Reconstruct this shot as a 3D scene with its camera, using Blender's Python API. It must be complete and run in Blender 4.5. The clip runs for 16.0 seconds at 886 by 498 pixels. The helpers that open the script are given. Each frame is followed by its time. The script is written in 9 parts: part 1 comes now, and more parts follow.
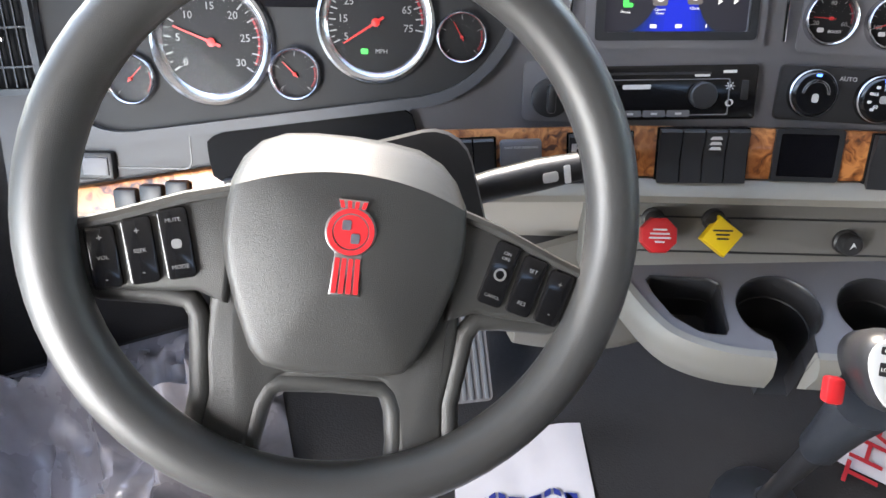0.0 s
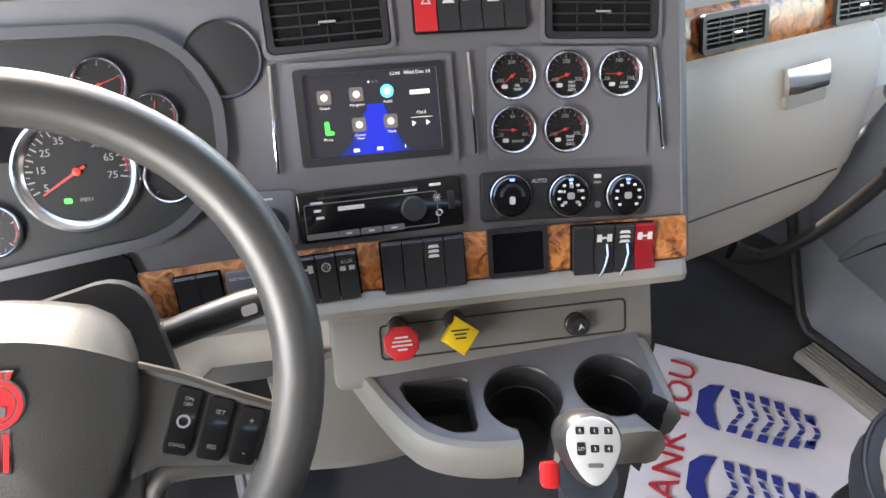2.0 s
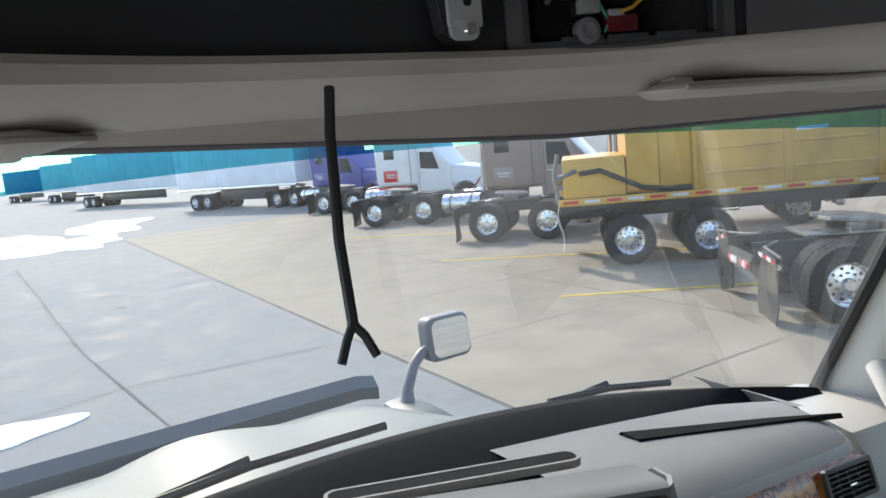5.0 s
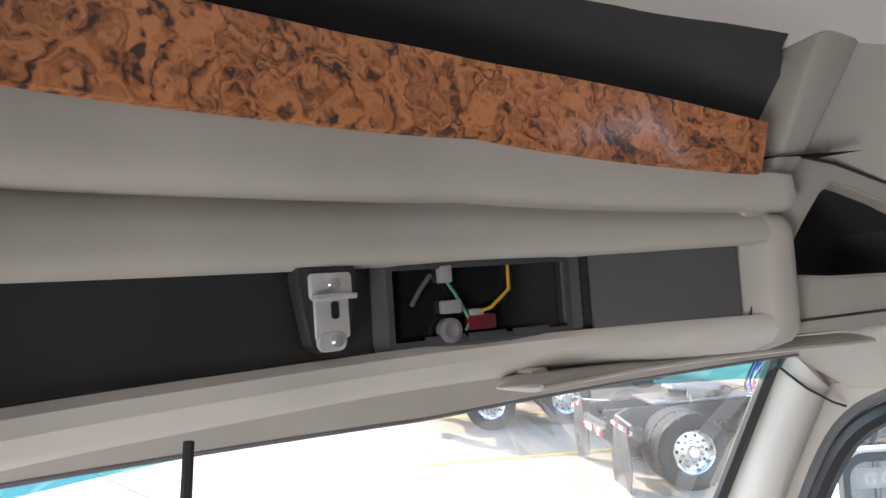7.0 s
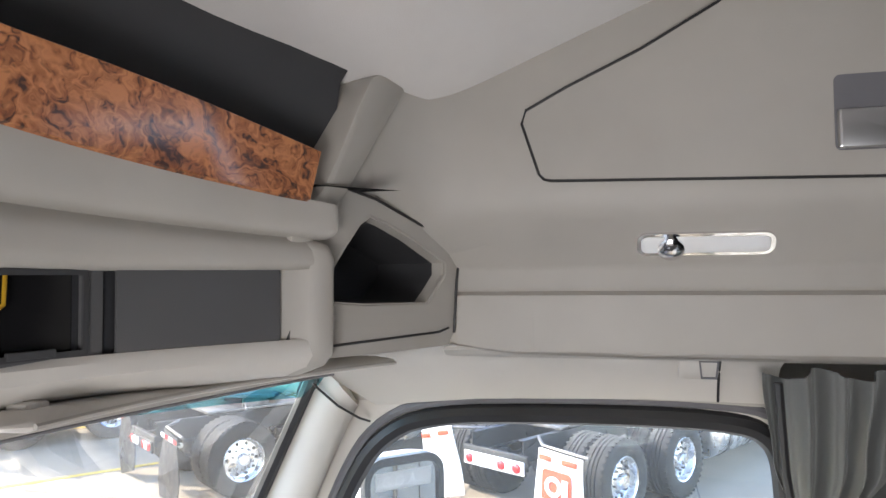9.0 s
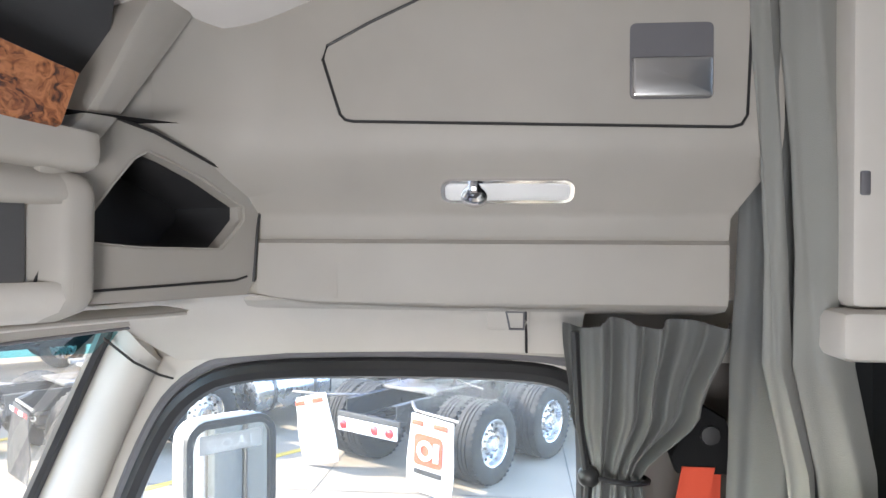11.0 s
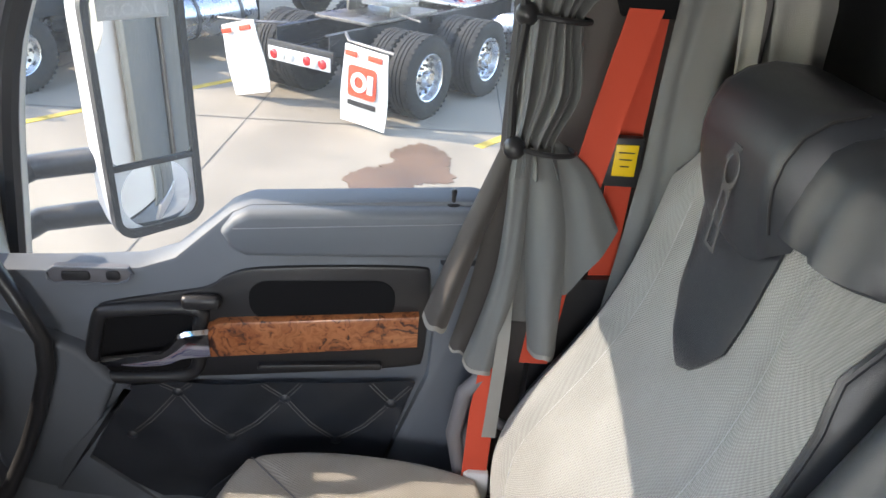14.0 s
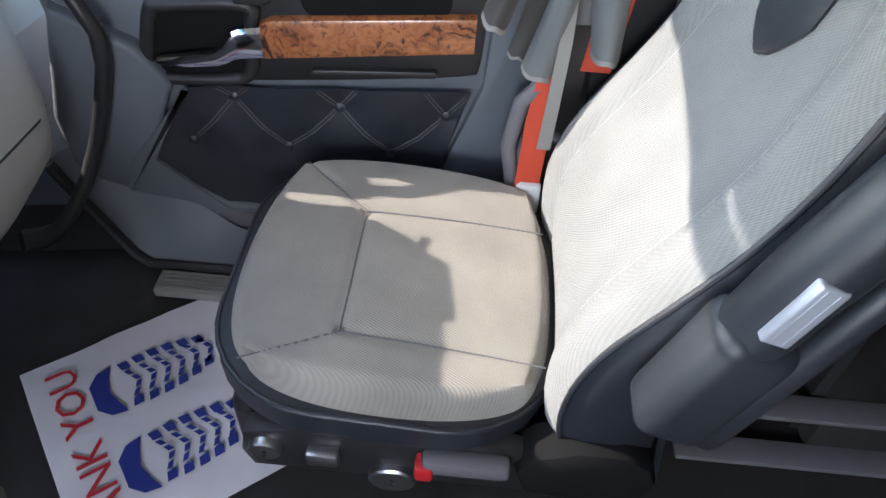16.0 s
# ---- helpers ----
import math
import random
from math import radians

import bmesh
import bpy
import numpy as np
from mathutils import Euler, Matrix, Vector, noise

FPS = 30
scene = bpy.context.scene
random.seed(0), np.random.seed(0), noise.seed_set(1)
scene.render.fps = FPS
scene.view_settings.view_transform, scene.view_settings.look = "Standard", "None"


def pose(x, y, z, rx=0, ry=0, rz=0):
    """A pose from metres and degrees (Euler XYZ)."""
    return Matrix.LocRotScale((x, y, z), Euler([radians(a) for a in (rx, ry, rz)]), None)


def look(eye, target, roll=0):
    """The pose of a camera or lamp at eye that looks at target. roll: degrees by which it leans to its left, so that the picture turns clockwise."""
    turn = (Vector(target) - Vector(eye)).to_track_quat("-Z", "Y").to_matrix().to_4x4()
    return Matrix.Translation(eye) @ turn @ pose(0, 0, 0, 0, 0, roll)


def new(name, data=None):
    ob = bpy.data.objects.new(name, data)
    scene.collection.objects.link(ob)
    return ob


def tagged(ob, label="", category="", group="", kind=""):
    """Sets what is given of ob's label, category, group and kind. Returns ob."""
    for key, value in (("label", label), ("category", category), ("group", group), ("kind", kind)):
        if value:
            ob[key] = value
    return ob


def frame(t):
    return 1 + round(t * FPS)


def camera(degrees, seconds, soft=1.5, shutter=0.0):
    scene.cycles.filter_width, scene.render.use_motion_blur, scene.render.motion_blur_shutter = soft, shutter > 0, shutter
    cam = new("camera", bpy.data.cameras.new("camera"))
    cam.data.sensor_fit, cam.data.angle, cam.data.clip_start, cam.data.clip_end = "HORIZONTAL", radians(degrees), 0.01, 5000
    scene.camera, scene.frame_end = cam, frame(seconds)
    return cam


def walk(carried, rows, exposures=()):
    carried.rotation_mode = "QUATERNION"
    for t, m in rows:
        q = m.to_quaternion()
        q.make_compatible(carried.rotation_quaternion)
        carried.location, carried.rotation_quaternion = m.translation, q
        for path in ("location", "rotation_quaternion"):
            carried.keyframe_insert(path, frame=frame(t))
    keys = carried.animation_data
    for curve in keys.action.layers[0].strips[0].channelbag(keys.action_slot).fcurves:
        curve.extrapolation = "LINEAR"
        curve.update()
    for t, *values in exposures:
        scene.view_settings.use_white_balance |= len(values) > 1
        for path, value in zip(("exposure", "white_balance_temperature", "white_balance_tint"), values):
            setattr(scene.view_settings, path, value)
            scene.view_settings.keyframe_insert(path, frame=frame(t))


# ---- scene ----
from mathutils import geometry

cam = camera(63.28, 16.0)
PATH = [
    (0.0, pose(-0.4574, -0.3660, 1.1471, 41.26, 3.11, -16.78)),
    (0.5, pose(-0.4314, -0.3947, 1.1534, 40.87, 2.30, -20.72)),
    (1.0, pose(-0.4007, -0.4011, 1.1566, 42.59, 1.71, -24.28)),
    (1.5, pose(-0.3507, -0.4123, 1.1573, 45.65, 0.88, -28.04)),
    (2.0, pose(-0.3306, -0.4135, 1.1646, 49.02, 0.51, -30.21)),
    (2.5, pose(-0.3249, -0.4155, 1.1777, 52.71, 0.70, -31.35)),
    (3.0, pose(-0.3192, -0.4180, 1.1829, 57.03, 1.00, -32.38)),
    (3.5, pose(-0.3119, -0.4235, 1.1915, 61.49, 1.67, -32.87)),
    (4.0, pose(-0.3090, -0.4238, 1.2036, 67.29, 2.75, -33.19)),
    (4.5, pose(-0.3073, -0.4161, 1.2554, 74.17, 4.20, -32.81)),
    (5.0, pose(-0.3168, -0.4090, 1.3131, 81.59, 5.57, -31.77)),
    (5.2, pose(-0.3182, -0.4054, 1.3243, 84.35, 5.88, -31.29)),
    (7.3, pose(-0.3063, -0.4215, 1.4759, 93.96, 3.71, -46.35)),
    (7.5, pose(-0.2970, -0.4256, 1.4763, 94.09, 3.40, -49.47)),
    (8.0, pose(-0.2776, -0.4247, 1.4767, 94.19, 2.65, -58.71)),
    (8.5, pose(-0.2632, -0.4161, 1.4877, 92.79, 1.19, -67.85)),
    (9.0, pose(-0.2434, -0.4168, 1.4846, 92.20, 0.48, -75.96)),
    (9.2, pose(-0.2351, -0.4385, 1.4857, 92.06, 0.38, -77.92)),
    (11.3, pose(-0.1525, -0.5432, 1.4283, 88.26, -0.39, -86.39)),
    (11.5, pose(-0.1407, -0.5436, 1.4130, 85.88, -0.48, -86.62)),
    (12.0, pose(-0.1188, -0.5429, 1.3731, 80.22, -0.97, -86.88)),
    (12.5, pose(-0.1040, -0.5382, 1.3360, 75.06, -1.56, -87.21)),
    (13.0, pose(-0.0950, -0.5444, 1.3079, 70.63, -2.14, -88.01)),
    (13.5, pose(-0.0851, -0.5560, 1.2780, 66.46, -2.69, -88.79)),
    (14.0, pose(-0.0820, -0.5566, 1.2571, 62.43, -3.37, -89.18)),
    (14.5, pose(-0.0855, -0.5528, 1.2252, 58.09, -3.92, -88.88)),
    (15.0, pose(-0.0969, -0.5538, 1.2014, 53.42, -3.89, -87.83)),
    (15.5, pose(-0.1094, -0.5552, 1.1778, 48.81, -3.36, -86.47)),
    (16.0, pose(-0.1273, -0.5533, 1.1571, 44.07, -2.27, -85.13)),
]
# seconds, stops, kelvin, tint of the filming camera
EXPOSURES = [(0.0, 3.7, 7000, 12), (2.0, 3.8, 7300, 13), (3.0, 3.6, 7400, 13), (4.0, 2.9, 7400, 12), (4.5, 2.15, 7200, 12), (5.0, 1.65, 6600, 8), (5.3, 1.7, 6600, 8), (6.0, 2.4, 6800, 11), (6.6, 2.85, 6900, 12), (7.5, 3.2, 7000, 14),
             (9.2, 3.2, 6800, 12), (11.3, 3.5, 6700, 11), (12.0, 3.4, 6800, 11), (12.5, 3.0, 7300, 13), (13.0, 2.75, 7500, 14), (13.5, 2.66, 7400, 14), (14.0, 2.58, 7000, 13), (14.5, 2.62, 6650, 12), (15.5, 2.82, 6400, 12), (16.0, 2.84, 6350, 12)]
walk(cam, PATH, EXPOSURES)

# ---- light: winter sun from ahead and a little to the right of the cab, clear sky ----
SUN_AZ, SUN_EL = 7.0, 34.0  # degrees to the right of straight ahead, above the horizon
world = bpy.data.worlds.new("sky")
scene.world = world
world.use_nodes = True
sky = world.node_tree.nodes.new("ShaderNodeTexSky")
sky.sky_type, sky.sun_disc = "NISHITA", False
sky.sun_elevation, sky.sun_rotation = radians(SUN_EL), radians(SUN_AZ)
backg = world.node_tree.nodes["Background"]
backg.inputs["Strength"].default_value = 0.15
world.node_tree.links.new(sky.outputs[0], backg.inputs["Color"])
sun_dir = Vector((math.sin(radians(SUN_AZ)) * math.cos(radians(SUN_EL)), math.cos(radians(SUN_AZ)) * math.cos(radians(SUN_EL)), math.sin(radians(SUN_EL))))
sun = new("sun", bpy.data.lights.new("sun", "SUN"))
sun.data.energy, sun.data.angle, sun.data.color = 1.3, radians(0.53), (1.0, 0.92, 0.80)
sun.matrix_world = look(sun_dir * 50, (0, 0, 0))

# daylight of the sky and the bright yard in the driver's window opening
lamp = new("driver_window_daylight", bpy.data.lights.new("driver_window_daylight", "AREA"))
lamp.data.shape, lamp.data.size, lamp.data.size_y = "RECTANGLE", 0.60, 0.58
lamp.data.energy, lamp.data.color = 3.0, (0.95, 0.97, 1.0)
lamp.matrix_world = look((-1.13, -0.42, 0.92), (0.2, -0.5, 1.0))

# ---- materials ----
def mat(name, color, rough=0.5, metal=0.0, grain=0.0, grain_scale=400.0, vary=0.0, vary_scale=6.0, coat=0.0, sheen=0.0, spec=0.5):
    """A plain surface with fine relief (grain) and slow stains (vary) at real size."""
    m = bpy.data.materials.new(name)
    m.use_nodes = True
    nt, p = m.node_tree, m.node_tree.nodes["Principled BSDF"]
    p.inputs["Base Color"].default_value = (*color, 1)
    p.inputs["Roughness"].default_value, p.inputs["Metallic"].default_value = rough, metal
    p.inputs["Coat Weight"].default_value, p.inputs["Sheen Weight"].default_value = coat, sheen
    p.inputs["Specular IOR Level"].default_value = spec
    co = nt.nodes.new("ShaderNodeTexCoord")
    if vary:
        n = nt.nodes.new("ShaderNodeTexNoise")
        n.inputs["Scale"].default_value, n.inputs["Detail"].default_value = vary_scale, 6
        r = nt.nodes.new("ShaderNodeMapRange")
        r.inputs[1].default_value, r.inputs[2].default_value = 0.3, 0.7
        r.inputs[3].default_value, r.inputs[4].default_value = 1 - vary, 1 + vary
        mix = nt.nodes.new("ShaderNodeMix")
        mix.data_type, mix.blend_type = "RGBA", "MULTIPLY"
        mix.inputs[0].default_value = 1
        mix.inputs[6].default_value = (*color, 1)
        nt.links.new(co.outputs["Object"], n.inputs["Vector"])
        nt.links.new(n.outputs[0], r.inputs[0])
        nt.links.new(r.outputs[0], mix.inputs[7])
        nt.links.new(mix.outputs[2], p.inputs["Base Color"])
        r2 = nt.nodes.new("ShaderNodeMapRange")
        r2.inputs[1].default_value, r2.inputs[2].default_value = 0.3, 0.7
        r2.inputs[3].default_value, r2.inputs[4].default_value = max(rough - vary * 0.6, 0.02), min(rough + vary * 0.6, 1)
        nt.links.new(n.outputs[0], r2.inputs[0])
        nt.links.new(r2.outputs[0], p.inputs["Roughness"])
    if grain:
        g = nt.nodes.new("ShaderNodeTexVoronoi")
        g.inputs["Scale"].default_value = grain_scale
        b = nt.nodes.new("ShaderNodeBump")
        b.inputs["Strength"].default_value, b.inputs["Distance"].default_value = grain, 0.001
        nt.links.new(co.outputs["Object"], g.inputs["Vector"])
        nt.links.new(g.outputs["Distance"], b.inputs["Height"])
        nt.links.new(b.outputs[0], p.inputs["Normal"])
    return m


def weave_mat(name, color, pitch, depth, vary=0.12, vary_scale=8.0):
    """Coarse woven seat cloth: a grid of small raised knots, with slow stains."""
    m = mat(name, color, 0.9, vary=vary, vary_scale=vary_scale, sheen=0.2)
    nt, p = m.node_tree, m.node_tree.nodes["Principled BSDF"]
    L = nt.links.new
    co, sep = nt.nodes.new("ShaderNodeTexCoord"), nt.nodes.new("ShaderNodeSeparateXYZ")
    L(co.outputs["Object"], sep.inputs[0])

    def math_node(op, a, b):
        n = nt.nodes.new("ShaderNodeMath")
        n.operation = op
        for k, v in enumerate((a, b)):
            if isinstance(v, float):
                n.inputs[k].default_value = v
            elif v is not None:
                L(v, n.inputs[k])
        return n.outputs[0]

    k = 2 * math.pi / pitch
    along = math_node("ADD", sep.outputs[1], sep.outputs[2])
    rise = math_node("SINE", math_node("MULTIPLY", along, k), None)
    cross = math_node("SINE", math_node("MULTIPLY", math_node("ADD", sep.outputs[0], math_node("MULTIPLY", along, 0.5)), k), None)
    knots = math_node("MULTIPLY", rise, cross)
    bump = nt.nodes.new("ShaderNodeBump")
    bump.inputs["Strength"].default_value, bump.inputs["Distance"].default_value = depth, 0.001
    L(knots, bump.inputs["Height"])
    L(bump.outputs[0], p.inputs["Normal"])
    shade = nt.nodes.new("ShaderNodeMapRange")
    shade.inputs[1].default_value, shade.inputs[2].default_value, shade.inputs[3].default_value, shade.inputs[4].default_value = -1.0, 1.0, 0.86, 1.1
    L(knots, shade.inputs[0])
    mul = nt.nodes.new("ShaderNodeMix")
    mul.data_type, mul.blend_type = "RGBA", "MULTIPLY"
    mul.inputs[0].default_value = 1
    L(p.inputs["Base Color"].links[0].from_socket, mul.inputs[6])
    L(shade.outputs[0], mul.inputs[7])
    L(mul.outputs[2], p.inputs["Base Color"])
    return m


def glow(name, color, strength):
    m = bpy.data.materials.new(name)
    m.use_nodes = True
    p = m.node_tree.nodes["Principled BSDF"]
    p.inputs["Base Color"].default_value = (*[c * 0.2 for c in color], 1)
    p.inputs["Emission Color"].default_value, p.inputs["Emission Strength"].default_value = (*color, 1), strength
    return m


def burl_mat(name, light, mid, dark, scale=14.0, rough=0.12):
    """Lacquered burl veneer: swirling figure with dark eyes."""
    m = bpy.data.materials.new(name)
    m.use_nodes = True
    nt, p = m.node_tree, m.node_tree.nodes["Principled BSDF"]
    co = nt.nodes.new("ShaderNodeTexCoord")
    warp = nt.nodes.new("ShaderNodeTexNoise")
    warp.inputs["Scale"].default_value, warp.inputs["Detail"].default_value = scale, 3
    add = nt.nodes.new("ShaderNodeMix")
    add.data_type, add.blend_type = "RGBA", "LINEAR_LIGHT"
    add.inputs[0].default_value = 0.09
    n1 = nt.nodes.new("ShaderNodeTexNoise")
    n1.inputs["Scale"].default_value, n1.inputs["Detail"].default_value, n1.inputs["Distortion"].default_value = scale * 1.6, 5, 1.6
    v = nt.nodes.new("ShaderNodeTexVoronoi")
    v.inputs["Scale"].default_value = scale * 2.2
    ramp = nt.nodes.new("ShaderNodeValToRGB")
    e = ramp.color_ramp.elements
    e[0].position, e[0].color = 0.34, (*dark, 1)
    e[1].position, e[1].color = 0.62, (*light, 1)
    k = ramp.color_ramp.elements.new(0.46)
    k.color = (*mid, 1)
    eye = nt.nodes.new("ShaderNodeMapRange")
    eye.inputs[1].default_value, eye.inputs[2].default_value, eye.inputs[3].default_value, eye.inputs[4].default_value = 0.03, 0.22, 0.3, 1.0
    mul = nt.nodes.new("ShaderNodeMix")
    mul.data_type, mul.blend_type = "RGBA", "MULTIPLY"
    mul.inputs[0].default_value = 0.9
    L = nt.links.new
    L(co.outputs["Object"], warp.inputs["Vector"])
    L(co.outputs["Object"], add.inputs[6])
    L(warp.outputs["Color"], add.inputs[7])
    L(add.outputs[2], n1.inputs["Vector"])
    L(add.outputs[2], v.inputs["Vector"])
    L(n1.outputs[0], ramp.inputs[0])
    L(v.outputs["Distance"], eye.inputs[0])
    L(ramp.outputs[0], mul.inputs[6])
    L(eye.outputs[0], mul.inputs[7])
    L(mul.outputs[2], p.inputs["Base Color"])
    p.inputs["Roughness"].default_value, p.inputs["Coat Weight"].default_value, p.inputs["Coat Roughness"].default_value = 0.35, 0.7, rough
    return m


def glass_mat(name, tint, rough=0.0, dust=0.0):
    """Thin clear pane: lets light straight through, mirrors a little."""
    m = bpy.data.materials.new(name)
    m.use_nodes = True
    nt = m.node_tree
    nt.nodes.remove(nt.nodes["Principled BSDF"])
    t, g, mix = nt.nodes.new("ShaderNodeBsdfTransparent"), nt.nodes.new("ShaderNodeBsdfGlossy"), nt.nodes.new("ShaderNodeMixShader")
    f = nt.nodes.new("ShaderNodeFresnel")
    f.inputs[0].default_value = 1.35
    t.inputs[0].default_value = (*tint, 1)
    g.inputs["Roughness"].default_value = rough
    L = nt.links.new
    weak = nt.nodes.new("ShaderNodeMath")
    weak.operation = "MULTIPLY"
    weak.inputs[1].default_value = 0.16
    L(f.outputs[0], weak.inputs[0])
    L(weak.outputs[0], mix.inputs[0])
    L(t.outputs[0], mix.inputs[1])
    L(g.outputs[0], mix.inputs[2])
    last = mix
    if dust:
        d, film, n = nt.nodes.new("ShaderNodeBsdfTranslucent"), nt.nodes.new("ShaderNodeMixShader"), nt.nodes.new("ShaderNodeTexNoise")
        d.inputs[0].default_value = (0.8, 0.8, 0.78, 1)
        n.inputs["Scale"].default_value, n.inputs["Detail"].default_value = 3.0, 8
        r, co = nt.nodes.new("ShaderNodeMapRange"), nt.nodes.new("ShaderNodeTexCoord")
        r.inputs[1].default_value, r.inputs[2].default_value, r.inputs[3].default_value, r.inputs[4].default_value = 0.3, 0.7, dust * 0.6, dust * 1.4
        L(co.outputs["Object"], n.inputs["Vector"])
        L(n.outputs[0], r.inputs[0])
        L(r.outputs[0], film.inputs[0])
        L(mix.outputs[0], film.inputs[1])
        L(d.outputs[0], film.inputs[2])
        last = film
    L(last.outputs[0], nt.nodes["Material Output"].inputs[0])
    return m


DARK = mat("dark_grey_plastic", (0.138, 0.135, 0.146), 0.5, grain=0.15, grain_scale=1500, vary=0.08)
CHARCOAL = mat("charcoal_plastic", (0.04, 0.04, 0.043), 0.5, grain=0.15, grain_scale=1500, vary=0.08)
BLACK = mat("black_plastic", (0.021, 0.021, 0.023), 0.4, grain=0.1, grain_scale=900, vary=0.1)
GLOSSBLACK = mat("gloss_black", (0.008, 0.008, 0.009), 0.12)
TAUPE = mat("taupe_plastic", (0.38, 0.355, 0.32), 0.5, grain=0.15, grain_scale=1500, vary=0.05)
LIGHTTAUPE = mat("light_taupe_plastic", (0.54, 0.51, 0.47), 0.55, grain=0.15, grain_scale=1500, vary=0.05)
DOORGREY = mat("grey_blue_plastic", (0.130, 0.145, 0.165), 0.5, grain=0.15, grain_scale=1500, vary=0.05)
BAYGREY = mat("bay_grey_plastic", (0.078, 0.076, 0.078), 0.5, grain=0.15, grain_scale=1500, vary=0.06)
HOODGREY = mat("hood_grey_plastic", (0.060, 0.060, 0.066), 0.55, grain=0.15, grain_scale=1500, vary=0.06)
CONSOLE = mat("console_grey_plastic", (0.15, 0.144, 0.132), 0.5, grain=0.15, grain_scale=1500, vary=0.06)
PASSTAUPE = mat("passenger_taupe_plastic", (0.455, 0.43, 0.388), 0.55, grain=0.15, grain_scale=1500, vary=0.05)
LIPTAUPE = mat("grey_taupe_plastic", (0.275, 0.26, 0.235), 0.48, grain=0.15, grain_scale=1500, vary=0.06)
TOPGREY = mat("dash_top_vinyl", (0.235, 0.23, 0.222), 0.8, grain=0.15, grain_scale=1500, vary=0.06, spec=0.2)
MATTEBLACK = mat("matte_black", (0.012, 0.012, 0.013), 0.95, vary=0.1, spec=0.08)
LEATHER = mat("black_leather", (0.023, 0.027, 0.034), 0.34, grain=0.22, grain_scale=1300, vary=0.1, spec=0.6)
WHEELGRIP = mat("steering_wheel_leather", (0.042, 0.042, 0.042), 0.38, grain=0.15, grain_scale=1400, vary=0.08)
HUBMAT = mat("grained_hub_vinyl", (0.040, 0.040, 0.039), 0.40, grain=0.28, grain_scale=1500, vary=0.08)
FABRIC = weave_mat("taupe_seat_fabric", (0.31, 0.288, 0.255), 0.0046, 0.5, 0.16, 7)
CURTAIN = mat("grey_curtain_cloth", (0.145, 0.15, 0.146), 0.9, grain=0.3, grain_scale=700, vary=0.06, sheen=0.15)
CHROME = mat("chrome", (0.8, 0.8, 0.82), 0.08, 1.0)
SILVER = mat("satin_silver", (0.55, 0.55, 0.56), 0.32, 1.0, vary=0.05)
REDP = mat("red_plastic", (0.55, 0.02, 0.025), 0.4)
DKRED = mat("dark_red_plastic", (0.28, 0.008, 0.015), 0.35)
YELP = mat("yellow_plastic", (0.75, 0.5, 0.01), 0.4)
WHITE = mat("white_print", (0.62, 0.62, 0.62), 0.6)
PAPER = mat("white_paper", (0.72, 0.70, 0.74), 0.7, vary=0.06, vary_scale=8)
BLUEINK = mat("blue_ink", (0.02, 0.035, 0.25), 0.7)
REDINK = mat("red_ink", (0.5, 0.02, 0.03), 0.7)
RUBBER = mat("black_floor_rubber", (0.022, 0.021, 0.022), 0.75, grain=0.4, grain_scale=300, vary=0.25, vary_scale=12)
BELT = mat("orange_belt_webbing", (0.56, 0.062, 0.026), 0.75, grain=0.4, grain_scale=900)
BURL = burl_mat("burl_dash", (0.62, 0.25, 0.08), (0.34, 0.11, 0.03), (0.07, 0.02, 0.008), 16)
BURLDOOR = burl_mat("burl_door", (0.44, 0.16, 0.06), (0.30, 0.095, 0.032), (0.04, 0.012, 0.008), 15)
BURL2 = burl_mat("burl_overhead", (0.52, 0.20, 0.075), (0.30, 0.10, 0.035), (0.045, 0.014, 0.008), 17)
HEADLINER = mat("pale_headliner", (0.68, 0.65, 0.63), 0.95, grain=0.2, grain_scale=500, vary=0.05)
GLASS = glass_mat("dusty_windshield_glass", (0.93, 0.96, 0.96), dust=0.018)
SIDEGLASS = glass_mat("dusty_side_glass", (0.94, 0.96, 0.96), dust=0.02)
TINT = glass_mat("shade_band_glass", (0.12, 0.48, 0.56))
LENS = glass_mat("gauge_lens", (0.97, 0.97, 0.97))
MIRROR = mat("mirror_glass", (0.85, 0.87, 0.88), 0.01, 1.0)
# near-black that paints the shade inside the sleeper
DARKVOID = mat("sleeper_shade_black", (0.012, 0.014, 0.016), 0.95, vary=0.1)

# ---- building helpers: the cab is drawn in plan units of 1.12 m, its floor at 0.1 ----
UNIT, FLOOR = 1.12, 0.1


def real(p):
    return Vector((p[0] * UNIT, p[1] * UNIT, (p[2] - FLOOR) * UNIT))


def frame_of(o, u, v, n):
    return Matrix(((u[0], v[0], n[0], o[0]), (u[1], v[1], n[1], o[1]), (u[2], v[2], n[2], o[2]), (0, 0, 0, 1)))


def thing(name, label, category, at, group="", outside=False):
    e = new(name)
    e.empty_display_size = 0.05
    e.location = Vector(at) if outside else real(at)
    return tagged(e, label, category, group)


def part(name, bm, material, parent=None, label="", metres=False, smooth=38, kind="", category=""):
    """Links bm as ONE mesh object under parent."""
    bmesh.ops.recalc_face_normals(bm, faces=bm.faces[:])
    if not metres:
        for v in bm.verts:
            v.co = real(v.co)
    me = bpy.data.meshes.new(name)
    bm.to_mesh(me)
    bm.free()
    if smooth:
        me.shade_smooth()
        me.set_sharp_from_angle(angle=radians(smooth))
    for k in material if isinstance(material, (list, tuple)) else (material,):
        me.materials.append(k)
    ob = new(name, me)
    if parent is not None:
        ob.parent = parent
        ob.matrix_parent_inverse = Matrix.Translation(-parent.location) if parent.type == "EMPTY" else Matrix.Identity(4)
    return tagged(ob, label, category, "", kind)


def nb():
    return bmesh.new()


